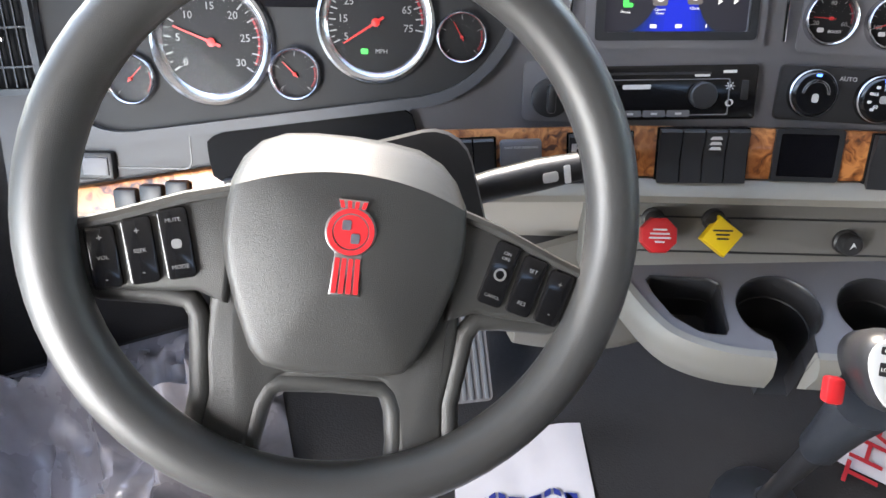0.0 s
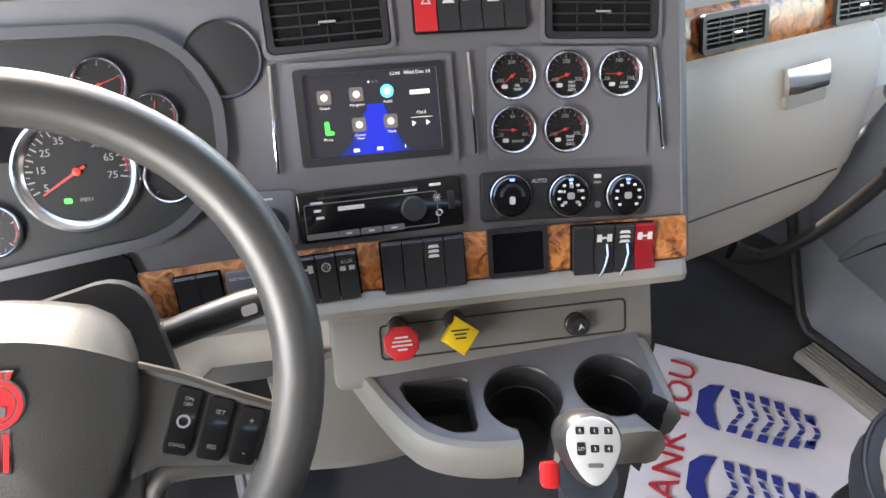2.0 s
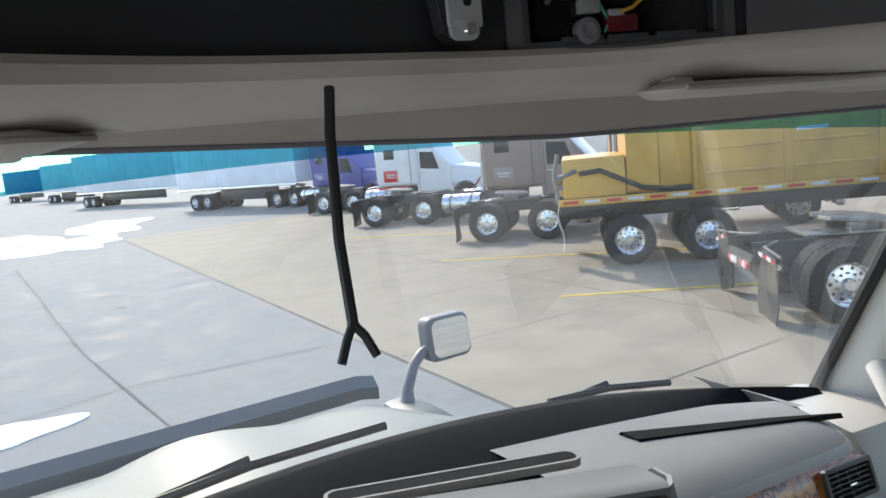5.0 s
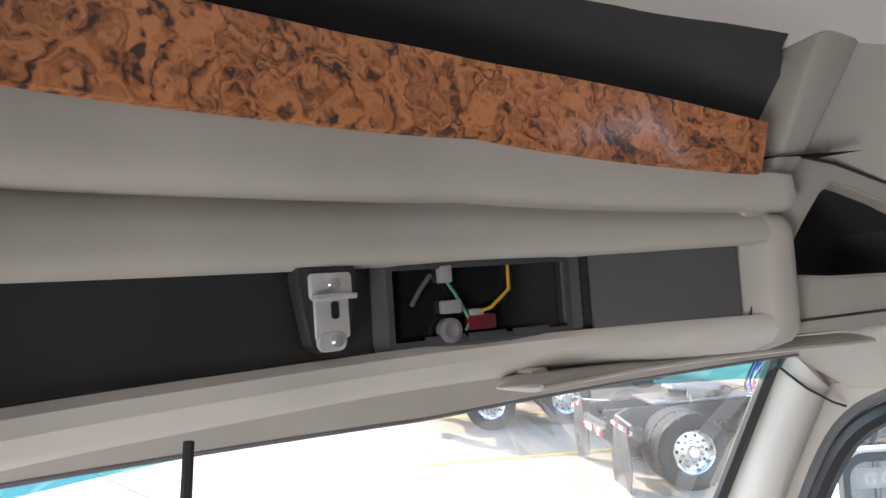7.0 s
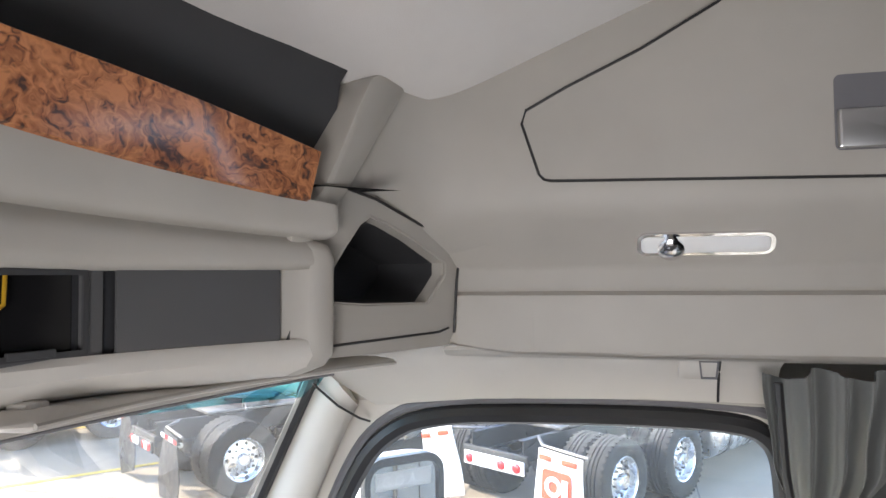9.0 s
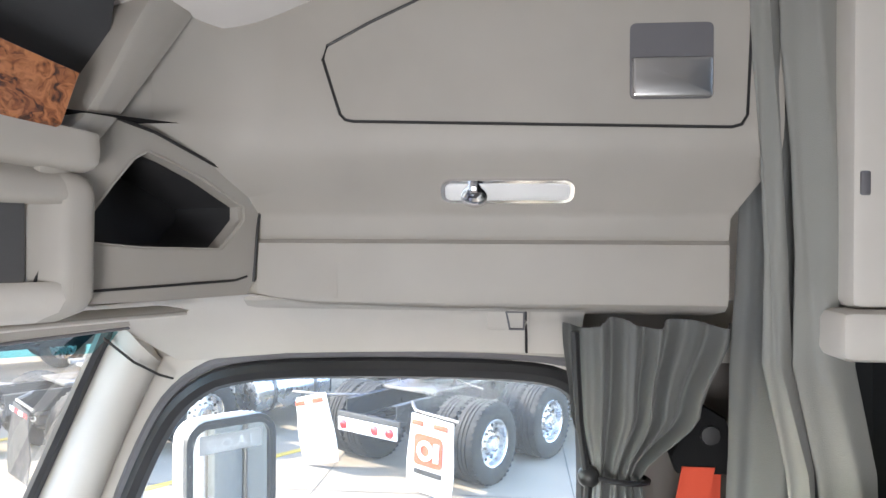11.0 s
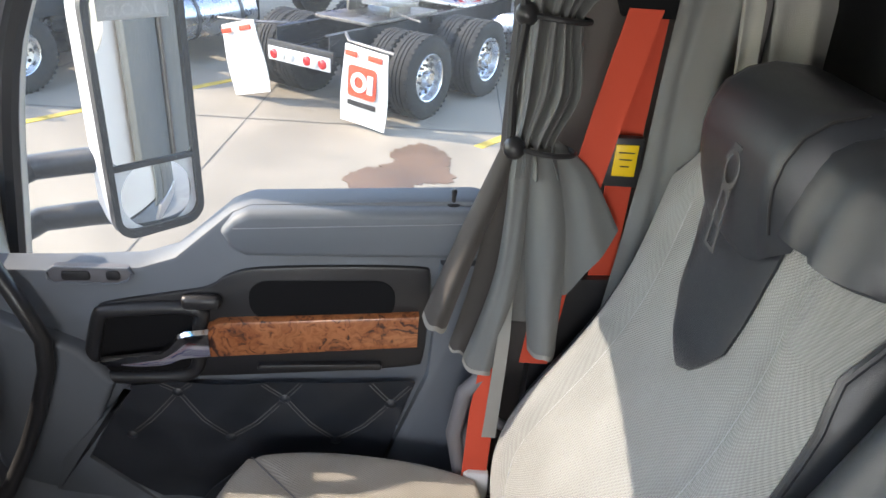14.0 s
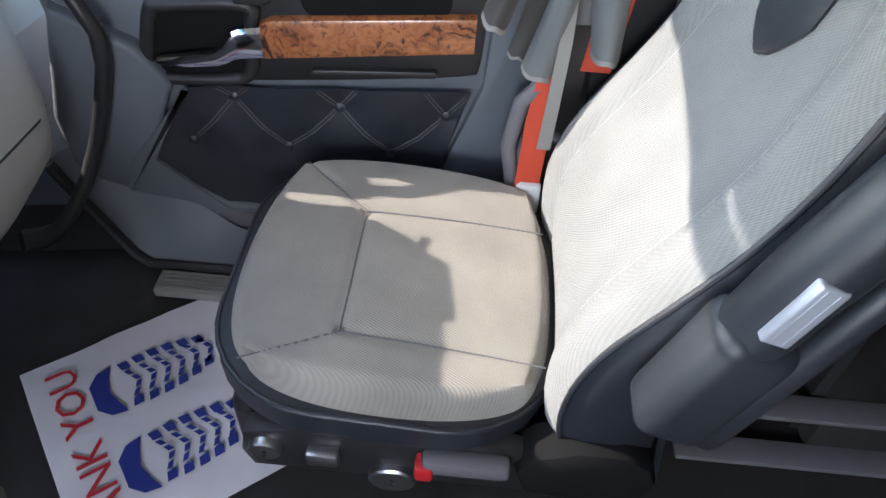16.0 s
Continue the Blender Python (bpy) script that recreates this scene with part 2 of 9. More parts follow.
def chaikin(pts, turns=2):
    """The closed outline pts with its corners rounded off."""
    for _ in range(turns):
        pts = [q for (a, b), (c, d) in zip(pts, pts[1:] + pts[:1]) for q in ((a * 0.75 + c * 0.25, b * 0.75 + d * 0.25), (a * 0.25 + c * 0.75, b * 0.25 + d * 0.75))]
    return pts


def rrect(w, h, r, seg=4, cx=0.0, cy=0.0):
    """Corners of a rounded rectangle, anticlockwise."""
    r = min(r, w / 2 - 1e-5, h / 2 - 1e-5)
    out = []
    for k, (sx, sy) in enumerate(((1, 1), (-1, 1), (-1, -1), (1, -1))):
        for i in range(seg + 1):
            a = math.pi / 2 * (k + i / seg)
            out.append((cx + sx * (w / 2 - r) + r * math.cos(a), cy + sy * (h / 2 - r) + r * math.sin(a)))
    return out


def disc(r, seg=24, cx=0.0, cy=0.0):
    return [(cx + r * math.cos(2 * math.pi * i / seg), cy + r * math.sin(2 * math.pi * i / seg)) for i in range(seg)]


def prism(bm, pts, z0, z1, m=Matrix.Identity(4), bev=0.0, seg=2):
    """A plate with the outline pts from z0 to z1 in the frame m; bev rounds the rim of the z1 side."""
    lo = [bm.verts.new(m @ Vector((x, y, z0))) for x, y in pts]
    if not bev:
        hi = [bm.verts.new(m @ Vector((x, y, z1))) for x, y in pts]
        rings = [lo, hi]
    else:
        cx, cy = sum(p[0] for p in pts) / len(pts), sum(p[1] for p in pts) / len(pts)
        n = len(pts)
        inner = []
        for i, (x, y) in enumerate(pts):
            (ax, ay), (bx, by) = pts[i - 1], pts[(i + 1) % n]
            d = Vector((-(by - ay), bx - ax))
            d = d.normalized() if d.length > 1e-9 else Vector((cx - x, cy - y)).normalized()
            d = -d if _area(pts) < 0 else d
            inner.append(d)
        s = 1 if z1 > z0 else -1
        rings = [lo]
        for k in range(seg + 1):
            a = math.pi / 2 * k / seg
            rings.append([bm.verts.new(m @ Vector((x + inner[i].x * bev * (1 - math.cos(a)), y + inner[i].y * bev * (1 - math.cos(a)), z1 - s * bev * (1 - math.sin(a))))) for i, (x, y) in enumerate(pts)])
        hi = rings[-1]
    for a, b in zip(rings, rings[1:]):
        for i in range(len(pts)):
            j = (i + 1) % len(pts)
            bm.faces.new((a[i], a[j], b[j], b[i]))
    bm.faces.new(lo[::-1])
    bm.faces.new(hi)
    return bm


def _area(pts):
    return sum(pts[i - 1][0] * pts[i][1] - pts[i][0] * pts[i - 1][1] for i in range(len(pts)))


def ring_plate(bm, outer, inner, z0, z1, m=Matrix.Identity(4)):
    """A plate with a hole; both outlines have the same number of corners."""
    n = len(outer)
    rows = [[bm.verts.new(m @ Vector((x, y, z))) for x, y in pts] for pts, z in ((outer, z0), (outer, z1), (inner, z1), (inner, z0))]
    for k in range(4):
        a, b = rows[k], rows[(k + 1) % 4]
        for i in range(n):
            bm.faces.new((a[i], a[(i + 1) % n], b[(i + 1) % n], b[i]))
    return bm


def box(bm, c, s, m=Matrix.Identity(4), bev=0.0, seg=2):
    """A box of size s round c in the frame m, all its edges rounded by bev."""
    t = bmesh.new()
    bmesh.ops.create_cube(t, size=1)
    for v in t.verts:
        v.co = Vector((v.co.x * s[0], v.co.y * s[1], v.co.z * s[2]))
    if bev:
        bmesh.ops.bevel(t, geom=t.edges[:], offset=min(bev, min(s) * 0.49), segments=seg, profile=0.5, affect="EDGES")
    for v in t.verts:
        v.co = m @ (v.co + Vector(c))
    _merge(bm, t)
    return bm


def _merge(bm, t):
    t.verts.index_update()
    made = [bm.verts.new(v.co) for v in t.verts]
    for f in t.faces:
        nf = bm.faces.new([made[v.index] for v in f.verts])
        nf.material_index = f.material_index
    t.free()


def tube(bm, path, r, seg=10, m=Matrix.Identity(4), closed=False, caps=True, flat=1.0):
    """A round bar along path; r is one radius or one for each point."""
    pts = [Vector(p) for p in path]
    n = len(pts)
    rad = r if isinstance(r, (list, tuple)) else [r] * n
    rings, side = [], None
    for i, p in enumerate(pts):
        if closed:
            d = pts[(i + 1) % n] - pts[i - 1]
        else:
            d = pts[min(i + 1, n - 1)] - pts[max(i - 1, 0)]
        d.normalize()
        if side is None:
            side = d.orthogonal().normalized()
        side = (side - d * side.dot(d)).normalized()
        up = d.cross(side)
        rings.append([bm.verts.new(m @ (p + (side * math.cos(a) + up * math.sin(a) * flat) * rad[i])) for a in [2 * math.pi * k / seg for k in range(seg)]])
    for i in range(n if closed else n - 1):
        a, b = rings[i], rings[(i + 1) % n]
        off = 0
        if closed and i == n - 1:
            off = min(range(seg), key=lambda o: (a[0].co - b[o].co).length)
        for k in range(seg):
            bm.faces.new((a[k], a[(k + 1) % seg], b[(k + 1 + off) % seg], b[(k + off) % seg]))
    if caps and not closed:
        bm.faces.new(rings[0][::-1])
        bm.faces.new(rings[-1])
    return bm


def lathe(bm, prof, seg=32, m=Matrix.Identity(4)):
    """Turns the profile of (radius, height) round the frame's third axis."""
    rings = []
    for r, z in prof:
        if r < 1e-6:
            rings.append([bm.verts.new(m @ Vector((0, 0, z)))])
        else:
            rings.append([bm.verts.new(m @ Vector((r * math.cos(2 * math.pi * k / seg), r * math.sin(2 * math.pi * k / seg), z))) for k in range(seg)])
    for a, b in zip(rings, rings[1:]):
        for k in range(seg):
            q = [a[k % len(a)], a[(k + 1) % len(a)], b[(k + 1) % len(b)], b[k % len(b)]]
            q = list(dict.fromkeys(q))
            if len(q) > 2:
                bm.faces.new(q)
    return bm


def loft(bm, rows, closed=False, caps=False):
    """A skin through rows of points of equal length."""
    vs = [[bm.verts.new(Vector(p)) for p in row] for row in rows]
    for a, b in zip(vs, vs[1:]):
        n = len(a)
        for i in range(n if closed else n - 1):
            bm.faces.new((a[i], a[(i + 1) % n], b[(i + 1) % n], b[i]))
    if caps:
        bm.faces.new(vs[0][::-1])
        bm.faces.new(vs[-1])
    return bm


def thicken(bm, d):
    """Gives an open skin a thickness d along its normals."""
    bmesh.ops.recalc_face_normals(bm, faces=bm.faces[:])
    bmesh.ops.solidify(bm, geom=bm.faces[:], thickness=d)
    return bm


def at2(m, x, y, z=0.0, turn=0.0):
    """The frame m moved to (x, y, z) and turned about its third axis."""
    return m @ Matrix.Translation((x, y, z)) @ Matrix.Rotation(radians(turn), 4, "Z")


def words(name, text, size, m, material, parent, align="CENTER", depth=0.0003):
    """Lettering as a mesh, lying in the frame m (plan units)."""
    cu = bpy.data.curves.new(name, "FONT")
    cu.body, cu.size, cu.align_x, cu.align_y, cu.extrude = text, size, align, "CENTER", depth
    cu.resolution_u = 2
    tmp = new(name, cu)
    me = bpy.data.meshes.new_from_object(tmp.evaluated_get(bpy.context.evaluated_depsgraph_get()))
    bpy.data.objects.remove(tmp)
    bm = bmesh.new()
    bm.from_mesh(me)
    bpy.data.meshes.remove(me)
    for v in bm.verts:
        v.co = m @ v.co
    return part(name, bm, material, parent, smooth=0)


# ---- setting: ground and cab shell ----
GROUND_Z = -1.44
ASPHALT = mat("worn_asphalt", (0.19, 0.188, 0.184), 0.9, grain=0.5, grain_scale=40, vary=0.26, vary_scale=1.4)
bm = nb()
prism(bm, [(-400, -400), (400, -400), (400, 400), (-400, 400)], GROUND_Z - 0.3, GROUND_Z)
part("ground", bm, ASPHALT, label="grey worn asphalt of the sunlit truck yard", metres=True, kind="structure", category="ground")


def wsh_base(x):
    t = x / 0.87
    return Vector((x, 0.52 - 0.12 * t * t, 0.86 - 0.09 * t * t))


def wsh_top(x):
    t = x / 0.90
    return Vector((x * 1.03, 0.27 - 0.14 * t * t, 1.30 - 0.044 * t * t))


# windshield: clear pane with a tinted band along its top
win = thing("window_1", "wide curved windshield with blue-green shade band", "windshield", (0, 0.45, 0.9))
win["kind"] = "structure"
for nm, f0, f1, mt in (("pane", 0.0, 0.93, GLASS), ("shade_band", 0.93, 1.0, TINT)):
    bm = nb()
    rows = []
    for k in range(5):
        f = f0 + (f1 - f0) * k / 4
        rows.append([wsh_base(x).lerp(wsh_top(x), f) + Vector((0, 0.05 * math.sin(math.pi * f), 0)) for x in [-0.99 + 0.06 * i for i in range(34)]])
    loft(bm, rows)
    ob = part(nm, bm, mt, win)
    ob.visible_shadow = False

# floor
bm = nb()
prism(bm, [(-1.05, -2.2), (1.05, -2.2), (1.05, 0.62), (-1.05, 0.62)], 0.04, 0.10)
part("floor", bm, RUBBER, label="black rubber cab floor", kind="structure", category="floor")
# firewall under the dash
bm = nb()
prism(bm, [(-1.05, 0.1), (1.05, 0.1), (1.05, 0.60), (-1.05, 0.60)], 0, 0.03, frame_of((0, 0.56, 0), (1, 0, 0), (0, 0, 1), (0, -1, 0)))
part("wall_north", bm, RUBBER, label="black firewall under the dashboard", kind="structure", category="wall")
# sleeper back wall, its colour near-black for the shade inside
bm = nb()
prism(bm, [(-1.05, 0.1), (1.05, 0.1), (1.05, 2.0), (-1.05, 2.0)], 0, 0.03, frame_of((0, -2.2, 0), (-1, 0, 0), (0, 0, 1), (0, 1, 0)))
part("wall_south", bm, DARKVOID, label="rear wall of the sleeper, near-black for the shade inside", kind="structure", category="wall")


def wall_side(sx, name, label):
    """Outer cab side with its window opening; sx is 1 on the passenger side."""
    out = [(0.62, 0.1), (0.62, 0.50), (0.40, 0.62), (0.17, 1.26), (0.10, 1.34), (-0.2, 1.36), (-0.55, 1.36), (-0.9, 1.36), (-0.9, 1.0), (-0.9, 0.7), (-0.9, 0.4), (-0.9, 0.1), (-0.3, 0.1), (0.1, 0.1), (0.4, 0.1), (0.55, 0.1)]
    hole = [(0.232, 0.50), (0.222, 0.567), (0.17, 0.911), (0.104, 1.067), (0.051, 1.142), (-0.034, 1.185), (-0.284, 1.195), (-0.53, 1.194), (-0.596, 1.172), (-0.612, 1.102), (-0.611, 0.9), (-0.609, 0.70), (-0.45, 0.66), (-0.16, 0.64), (0.0, 0.56), (0.15, 0.51)]
    for _ in range(2):
        out = [q for (a, b), (c, d) in zip(out, out[1:] + out[:1]) for q in ((a, b), ((a + c) / 2, (b + d) / 2))]
        hole = [q for (a, b), (c, d) in zip(hole, hole[1:] + hole[:1]) for q in ((0.75 * a + 0.25 * c, 0.75 * b + 0.25 * d), (0.25 * a + 0.75 * c, 0.25 * b + 0.75 * d))]
    bm = nb()
    ring_plate(bm, [(-y, z) for y, z in out], [(-y, z) for y, z in hole], 0.0, 0.05, frame_of((1.06 * sx, 0, 0), (0, -1, 0), (0, 0, 1), (-sx, 0, 0)))
    w = part(name, bm, LIGHTTAUPE, label=label, kind="structure", category="wall")
    bm = nb()
    prism(bm, [(-y, z) for y, z in hole], -0.01, -0.005, frame_of((1.05 * sx, 0, 0), (0, -1, 0), (0, 0, 1), (-sx, 0, 0)))
    g = part("pane", bm, SIDEGLASS, w, "clear side window glass")
    g.visible_shadow = False
    # black rubber seal round the opening
    path = [(1.008 * sx, y, z) for y, z in hole]
    bm = nb()
    tube(bm, path, 0.017, 8, closed=True)
    part("seal", bm, BLACK, w, "black rubber window seal")
    bm = nb()
    tube(bm, [(1.012 * sx, -0.21 + (y + 0.21) * 1.06, 0.90 + (z - 0.90) * 1.085) for y, z in hole], 0.009, 8, closed=True)
    part("outer_seal", bm, DARK, w)
    return w


wall_e = wall_side(1, "wall_east", "light taupe cab side with passenger window opening")
wall_side(-1, "wall_west", "light taupe cab side with driver window opening")
# closed sleeper sides and roof; the sides are near-black for the shade inside
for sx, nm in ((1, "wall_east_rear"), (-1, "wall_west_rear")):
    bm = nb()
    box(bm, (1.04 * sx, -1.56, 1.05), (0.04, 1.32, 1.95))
    part(nm, bm, DARKVOID, label="sleeper side wall, near-black for the shade inside", kind="structure", category="wall")
bm = nb()
rows = []
for k in range(17):
    x = -1.0 + 2.0 * k / 16
    crown = 0.13 * (1 - min(1, abs(x) / 0.86) ** 2.4)
    row = [(x, 0.36, 1.50), (x, 0.33, 1.60 + crown * 0.4)]
    for y in (0.25, 0.1, 0.0, -0.1, -0.2, -0.3, -0.4, -0.55, -0.7, -0.9, -1.4, -2.2):
        row.append((x, y, min(1.67 + 0.43 * max(0.0, -0.09 - y) + 0.05 * max(0, 0.1 - abs(y)), 1.98) + crown))
    rows.append(row)
loft(bm, rows)
thicken(bm, 0.02)
part("ceiling", bm, HEADLINER, label="pale padded cab headliner", kind="structure", category="ceiling")
for sx in (1, -1):
    bm = nb()
    prism(bm, [(-0.36, 1.3), (0.9, 1.3), (2.2, 1.3), (2.2, 2.04), (0.1, 2.0), (-0.30, 1.72)], 0, 0.03, frame_of((1.055 * sx, 0, 0), (0, -1, 0), (0, 0, 1), (-sx, 0, 0)))
    part("upper_wall_east" if sx > 0 else "upper_wall_west", bm, LIGHTTAUPE, label="light taupe upper cab side", kind="structure", category="wall")

# A-pillars
for sx, nm in ((1, "pillar_east"), (-1, "pillar_west")):
    bm = nb()
    rows = []
    for k in range(9):
        f = k / 8
        a = Vector((0.972, 0.42, 0.70)).lerp(Vector((0.935, 0.135, 1.27)), f)
        b = Vector((1.0, 0.285, 0.58)).lerp(Vector((0.985, 0.085, 1.20)), f) + Vector((0, 0.035 * math.sin(math.pi * f), 0))
        c = a.lerp(b, 0.5) + Vector((-0.02, -0.015, 0))
        o = Vector((1.04, 0.40, 0.62)).lerp(Vector((1.03, 0.15, 1.27)), f)
        rows.append([Vector((p.x * sx, p.y, p.z)) for p in (a + Vector((0.02, 0.025, 0)), a, a.lerp(c, 0.5) + Vector((-0.004, -0.008, 0)), c, c.lerp(b, 0.5) + Vector((-0.008, -0.004, 0)), b, b + Vector((0.03, 0.01, 0)), o)])
    loft(bm, rows, closed=True, caps=True)
    part(nm, bm, LIGHTTAUPE, label="light taupe windshield pillar trim", kind="structure", category="pillar", smooth=50)
    bm = nb()
    tube(bm, [((0.966 - 0.037 * k / 8) * sx, 0.424 - 0.285 * k / 8, 0.70 + 0.57 * k / 8) for k in range(9)], 0.012, 8)
    part("trim", bm, BLACK, label="black windshield edge seal", kind="structure", category="seal")

# ---- dashboard ----
PO, PU, PV, PN = (0.0504, 0.1663, 0.7815), (0.942, -0.333, -0.0418), (0.2078, 0.4811, 0.8517), (-0.2635, -0.8109, 0.5224)
PANEL = frame_of(PO, PU, PV, PN)
dash = thing("dashboard", "dark grey wraparound truck dashboard with burl strip", "dashboard", (0, 0.3, 0.7))

# carcass: the slanted panel with the dash top running to the windshield
bm = nb()
front = []
for i in range(15):
    s = -0.74 + (0.222 + 0.74) * i / 14
    top = PANEL @ Vector((s, 0.137, 0))
    b = wsh_base(max(-0.88, min(0.87, top.x + 0.10)))
    b.x = top.x + 0.04
    rows_i = [PANEL @ Vector((s, -0.145, -0.12)), PANEL @ Vector((s, -0.145, -0.006)), PANEL @ Vector((s, 0.113, -0.004)), PANEL @ Vector((s, 0.1145, -0.008)), PANEL @ Vector((s, 0.1165, -0.008)), PANEL @ Vector((s, 0.118, 0.0)), PANEL @ Vector((s, 0.124, 0.0015)), PANEL @ Vector((s, 0.131, -0.004)), PANEL @ Vector((s, 0.137, -0.016)), top + Vector((0.0, 0.05, -0.004)), top.lerp(b, 0.42) + Vector((0, 0, 0.002)), b - Vector((0, 0.03, 0.002)), b - Vector((0, 0, 0.06))]
    front.append(rows_i)
loft(bm, [r[:7] for r in front])
part("carcass", bm, DARK, dash, "dark grey dash panel")
bm = nb()
loft(bm, [[r[6], r[7], r[8], r[9], r[9] + Vector((0, 0.006, -0.004)), r[9] + Vector((0, 0.008, -0.04))] for r in front])
part("dash_top", bm, TOPGREY, dash, "grey-brown sunlit dash top")
# rounded end wall of the driver's section
bm = nb()
rows = []
for k in range(7):
    v = -0.185 + (0.124 + 0.185) * k / 6
    p = PANEL @ Vector((0.222, v, -0.004))
    rows.append([p, p + Vector((0.012, 0.004, 0)), p + Vector((0.028, 0.02, -0.002)), p + Vector((0.036, 0.05, -0.006)), p + Vector((0.040, 0.12, -0.06 * (k / 6))), p + Vector((0.04, 0.22, -0.15 * (k / 6)))])
p = PANEL @ Vector((0.222, 0.137, -0.012))
loft(bm, rows)
thicken(bm, 0.006)
part("end_wall", bm, DARK, dash)
SLOT = pose(0.115, 0.318, 0.8865, -4, 2.2, -17)
part("speaker_slot", prism(nb(), rrect(0.30, 0.030, 0.012, 4), -0.006, 0.0030, SLOT), MATTEBLACK, dash, "black slot in the dash top")
part("slot_rim", ring_plate(nb(), rrect(0.308, 0.038, 0.016, 4), rrect(0.299, 0.029, 0.0115, 4), -0.006, 0.0036, SLOT), TOPGREY, dash)
# black defroster band at the foot of the glass
bm = nb()
loft(bm, [[wsh_base(x) + Vector((0, d * max(0.12, min(1.0, 1 - (-0.32 - x) / 0.22)) * (1.0 - 0.72 * min(1.0, max(0.0, (x - 0.50) / 0.22))), h)) for x in [-0.93 + 0.0581 * i for i in range(33)]] for d, h in ((-0.17, -0.03), (-0.085, -0.008), (-0.03, 0.006), (0.02, 0.004))])
thicken(bm, 0.01)
part("defroster_band", bm, MATTEBLACK, dash, "matte black defroster band")

# passenger side: pale moulding with glovebox

PROF = [(0.40, 0.838), (0.30, 0.842), (0.235, 0.841), (0.20, 0.834), (0.180, 0.823), (0.1715, 0.8165), (0.1465, 0.7526), (0.1445, 0.748), (0.136, 0.742), (0.126, 0.728), (0.117, 0.705), (0.110, 0.67), (0.106, 0.63), (0.105, 0.58), (0.106, 0.548), (0.112, 0.545), (0.108, 0.541), (0.110, 0.50), (0.120, 0.455), (0.145, 0.42), (0.20, 0.40), (0.42, 0.40)]


def drop_at(x):
    return 0.078 * (x - 0.34)


rows = []
for i in range(25):
    x = 0.235 + 0.515 * i / 24
    e = max(0.0, (x - 0.655) / 0.095) ** 2.4
    row = []
    for j, (y, z) in enumerate(PROF):
        yy, zz = y + e * 0.085 * (j > 1), z - drop_at(x) - 0.012 * e * (j < 5)
        if j == 0:
            b = wsh_base(x)
            yy, zz = b.y - 0.085, min(b.z + 0.002, z - drop_at(x))
        if j > 14:
            zz += 0.10 * max(0.0, (x - 0.52) / 0.23) ** 2 * (j - 14) / 7
        row.append(Vector((x, min(yy, 0.45), zz)))
    rows.append(row)
rows.append([p + Vector((0.012, 0.05 if j > 1 else 0.0, -0.002)) for j, p in enumerate(rows[-1])])
rows.append([p + Vector((0.012, 0.16 if j > 1 else 0.0, -0.004)) for j, p in enumerate(rows[-1])])
bm = nb()
loft(bm, [r[:5] for r in rows])
part("passenger_top", bm, TOPGREY, dash, "grey-taupe passenger dash top")
bm = nb()
loft(bm, [r[4:] for r in rows])
part("passenger_moulding", bm, PASSTAUPE, dash, "pale taupe passenger dash moulding with glovebox lid")
# narrow tray along the passenger dash top: a raised black strip paints its shade
bm = nb()
tray_rows = []
for k in range(11):
    x = 0.415 + 0.32 * k / 10
    y, z = 0.315 - 0.32 * (x - 0.44), 0.842 - drop_at(x)
    w = (0.034 - 0.075 * (x - 0.415)) * math.sin(math.pi * min(1, max(0.03, (0.74 - x) / 0.12)) / 2)
    tray_rows.append([(x, y - 0.004, z - 0.004), (x, y, z + 0.003), (x, y + w, z + 0.003), (x, y + w + 0.004, z - 0.004)])
loft(bm, tray_rows)
part("top_tray_shade", bm, MATTEBLACK, dash, "raised black strip painted as the shaded narrow tray in the dash top")
# glovebox seam
bm = nb()
tube(bm, [(0.25 + 0.045 * i, 0.1085 + max(0.0, (0.25 + 0.045 * i - 0.655) / 0.095) ** 2.4 * 0.085, 0.5445 - drop_at(0.25 + 0.045 * i)) for i in range(11)], 0.0024, 6)
part("glovebox_seam", bm, BLACK, dash)

# burl strip and the pale lip under it
def strip(u0, u1, v0, v1, n0, n1, mt, name, label="", bev=0.004, parent=None):
    bm = nb()
    prism(bm, [(u0, v0(u0)), (u1, v0(u1)), (u1, v1(u1)), (u0, v1(u0))] if callable(v0) else rrect(u1 - u0, v1 - v0, bev * 1.5, 3, (u0 + u1) / 2, (v0 + v1) / 2), n0, n1, PANEL, bev)
    return part(name, bm, mt, parent or dash, label)


bm = nb()
n = 16
us = [-0.345 + (0.222 + 0.345) * i / n for i in range(n + 1)]
vt = lambda s: -0.131 - 0.045 * max(0, -s - 0.14) - 0.02 * max(0, s - 0.05)
vb = lambda s: -0.180 - 0.03 * max(0, -s - 0.14)
loft(bm, [[PANEL @ Vector(p) for p in ((s, vt(s), -0.02), (s, vt(s), 0.000), (s, vt(s) - 0.004, 0.003), (s, vb(s) + 0.004, 0.003), (s, vb(s), 0.000), (s, vb(s), -0.02))] for s in us], caps=True)
part("burl_strip", bm, BURL, dash, "glossy burl wood trim strip")
bm = nb()
prism(bm, [(-0.345, -0.148), (-0.74, -0.215), (-0.74, -0.258), (-0.345, -0.195)], -0.02, 0.0, PANEL, 0.003)
part("burl_strip", bm, BURL, dash, "glossy burl wood trim strip")
bm = nb()
prism(bm, [(-0.345, -0.10), (-0.76, -0.10), (-0.76, -0.214), (-0.345, -0.146)], -0.02, -0.003, PANEL, 0.003)
lp = part("left_panel", bm, HOODGREY, dash, "dark grey panel beside the column")
bm = nb()
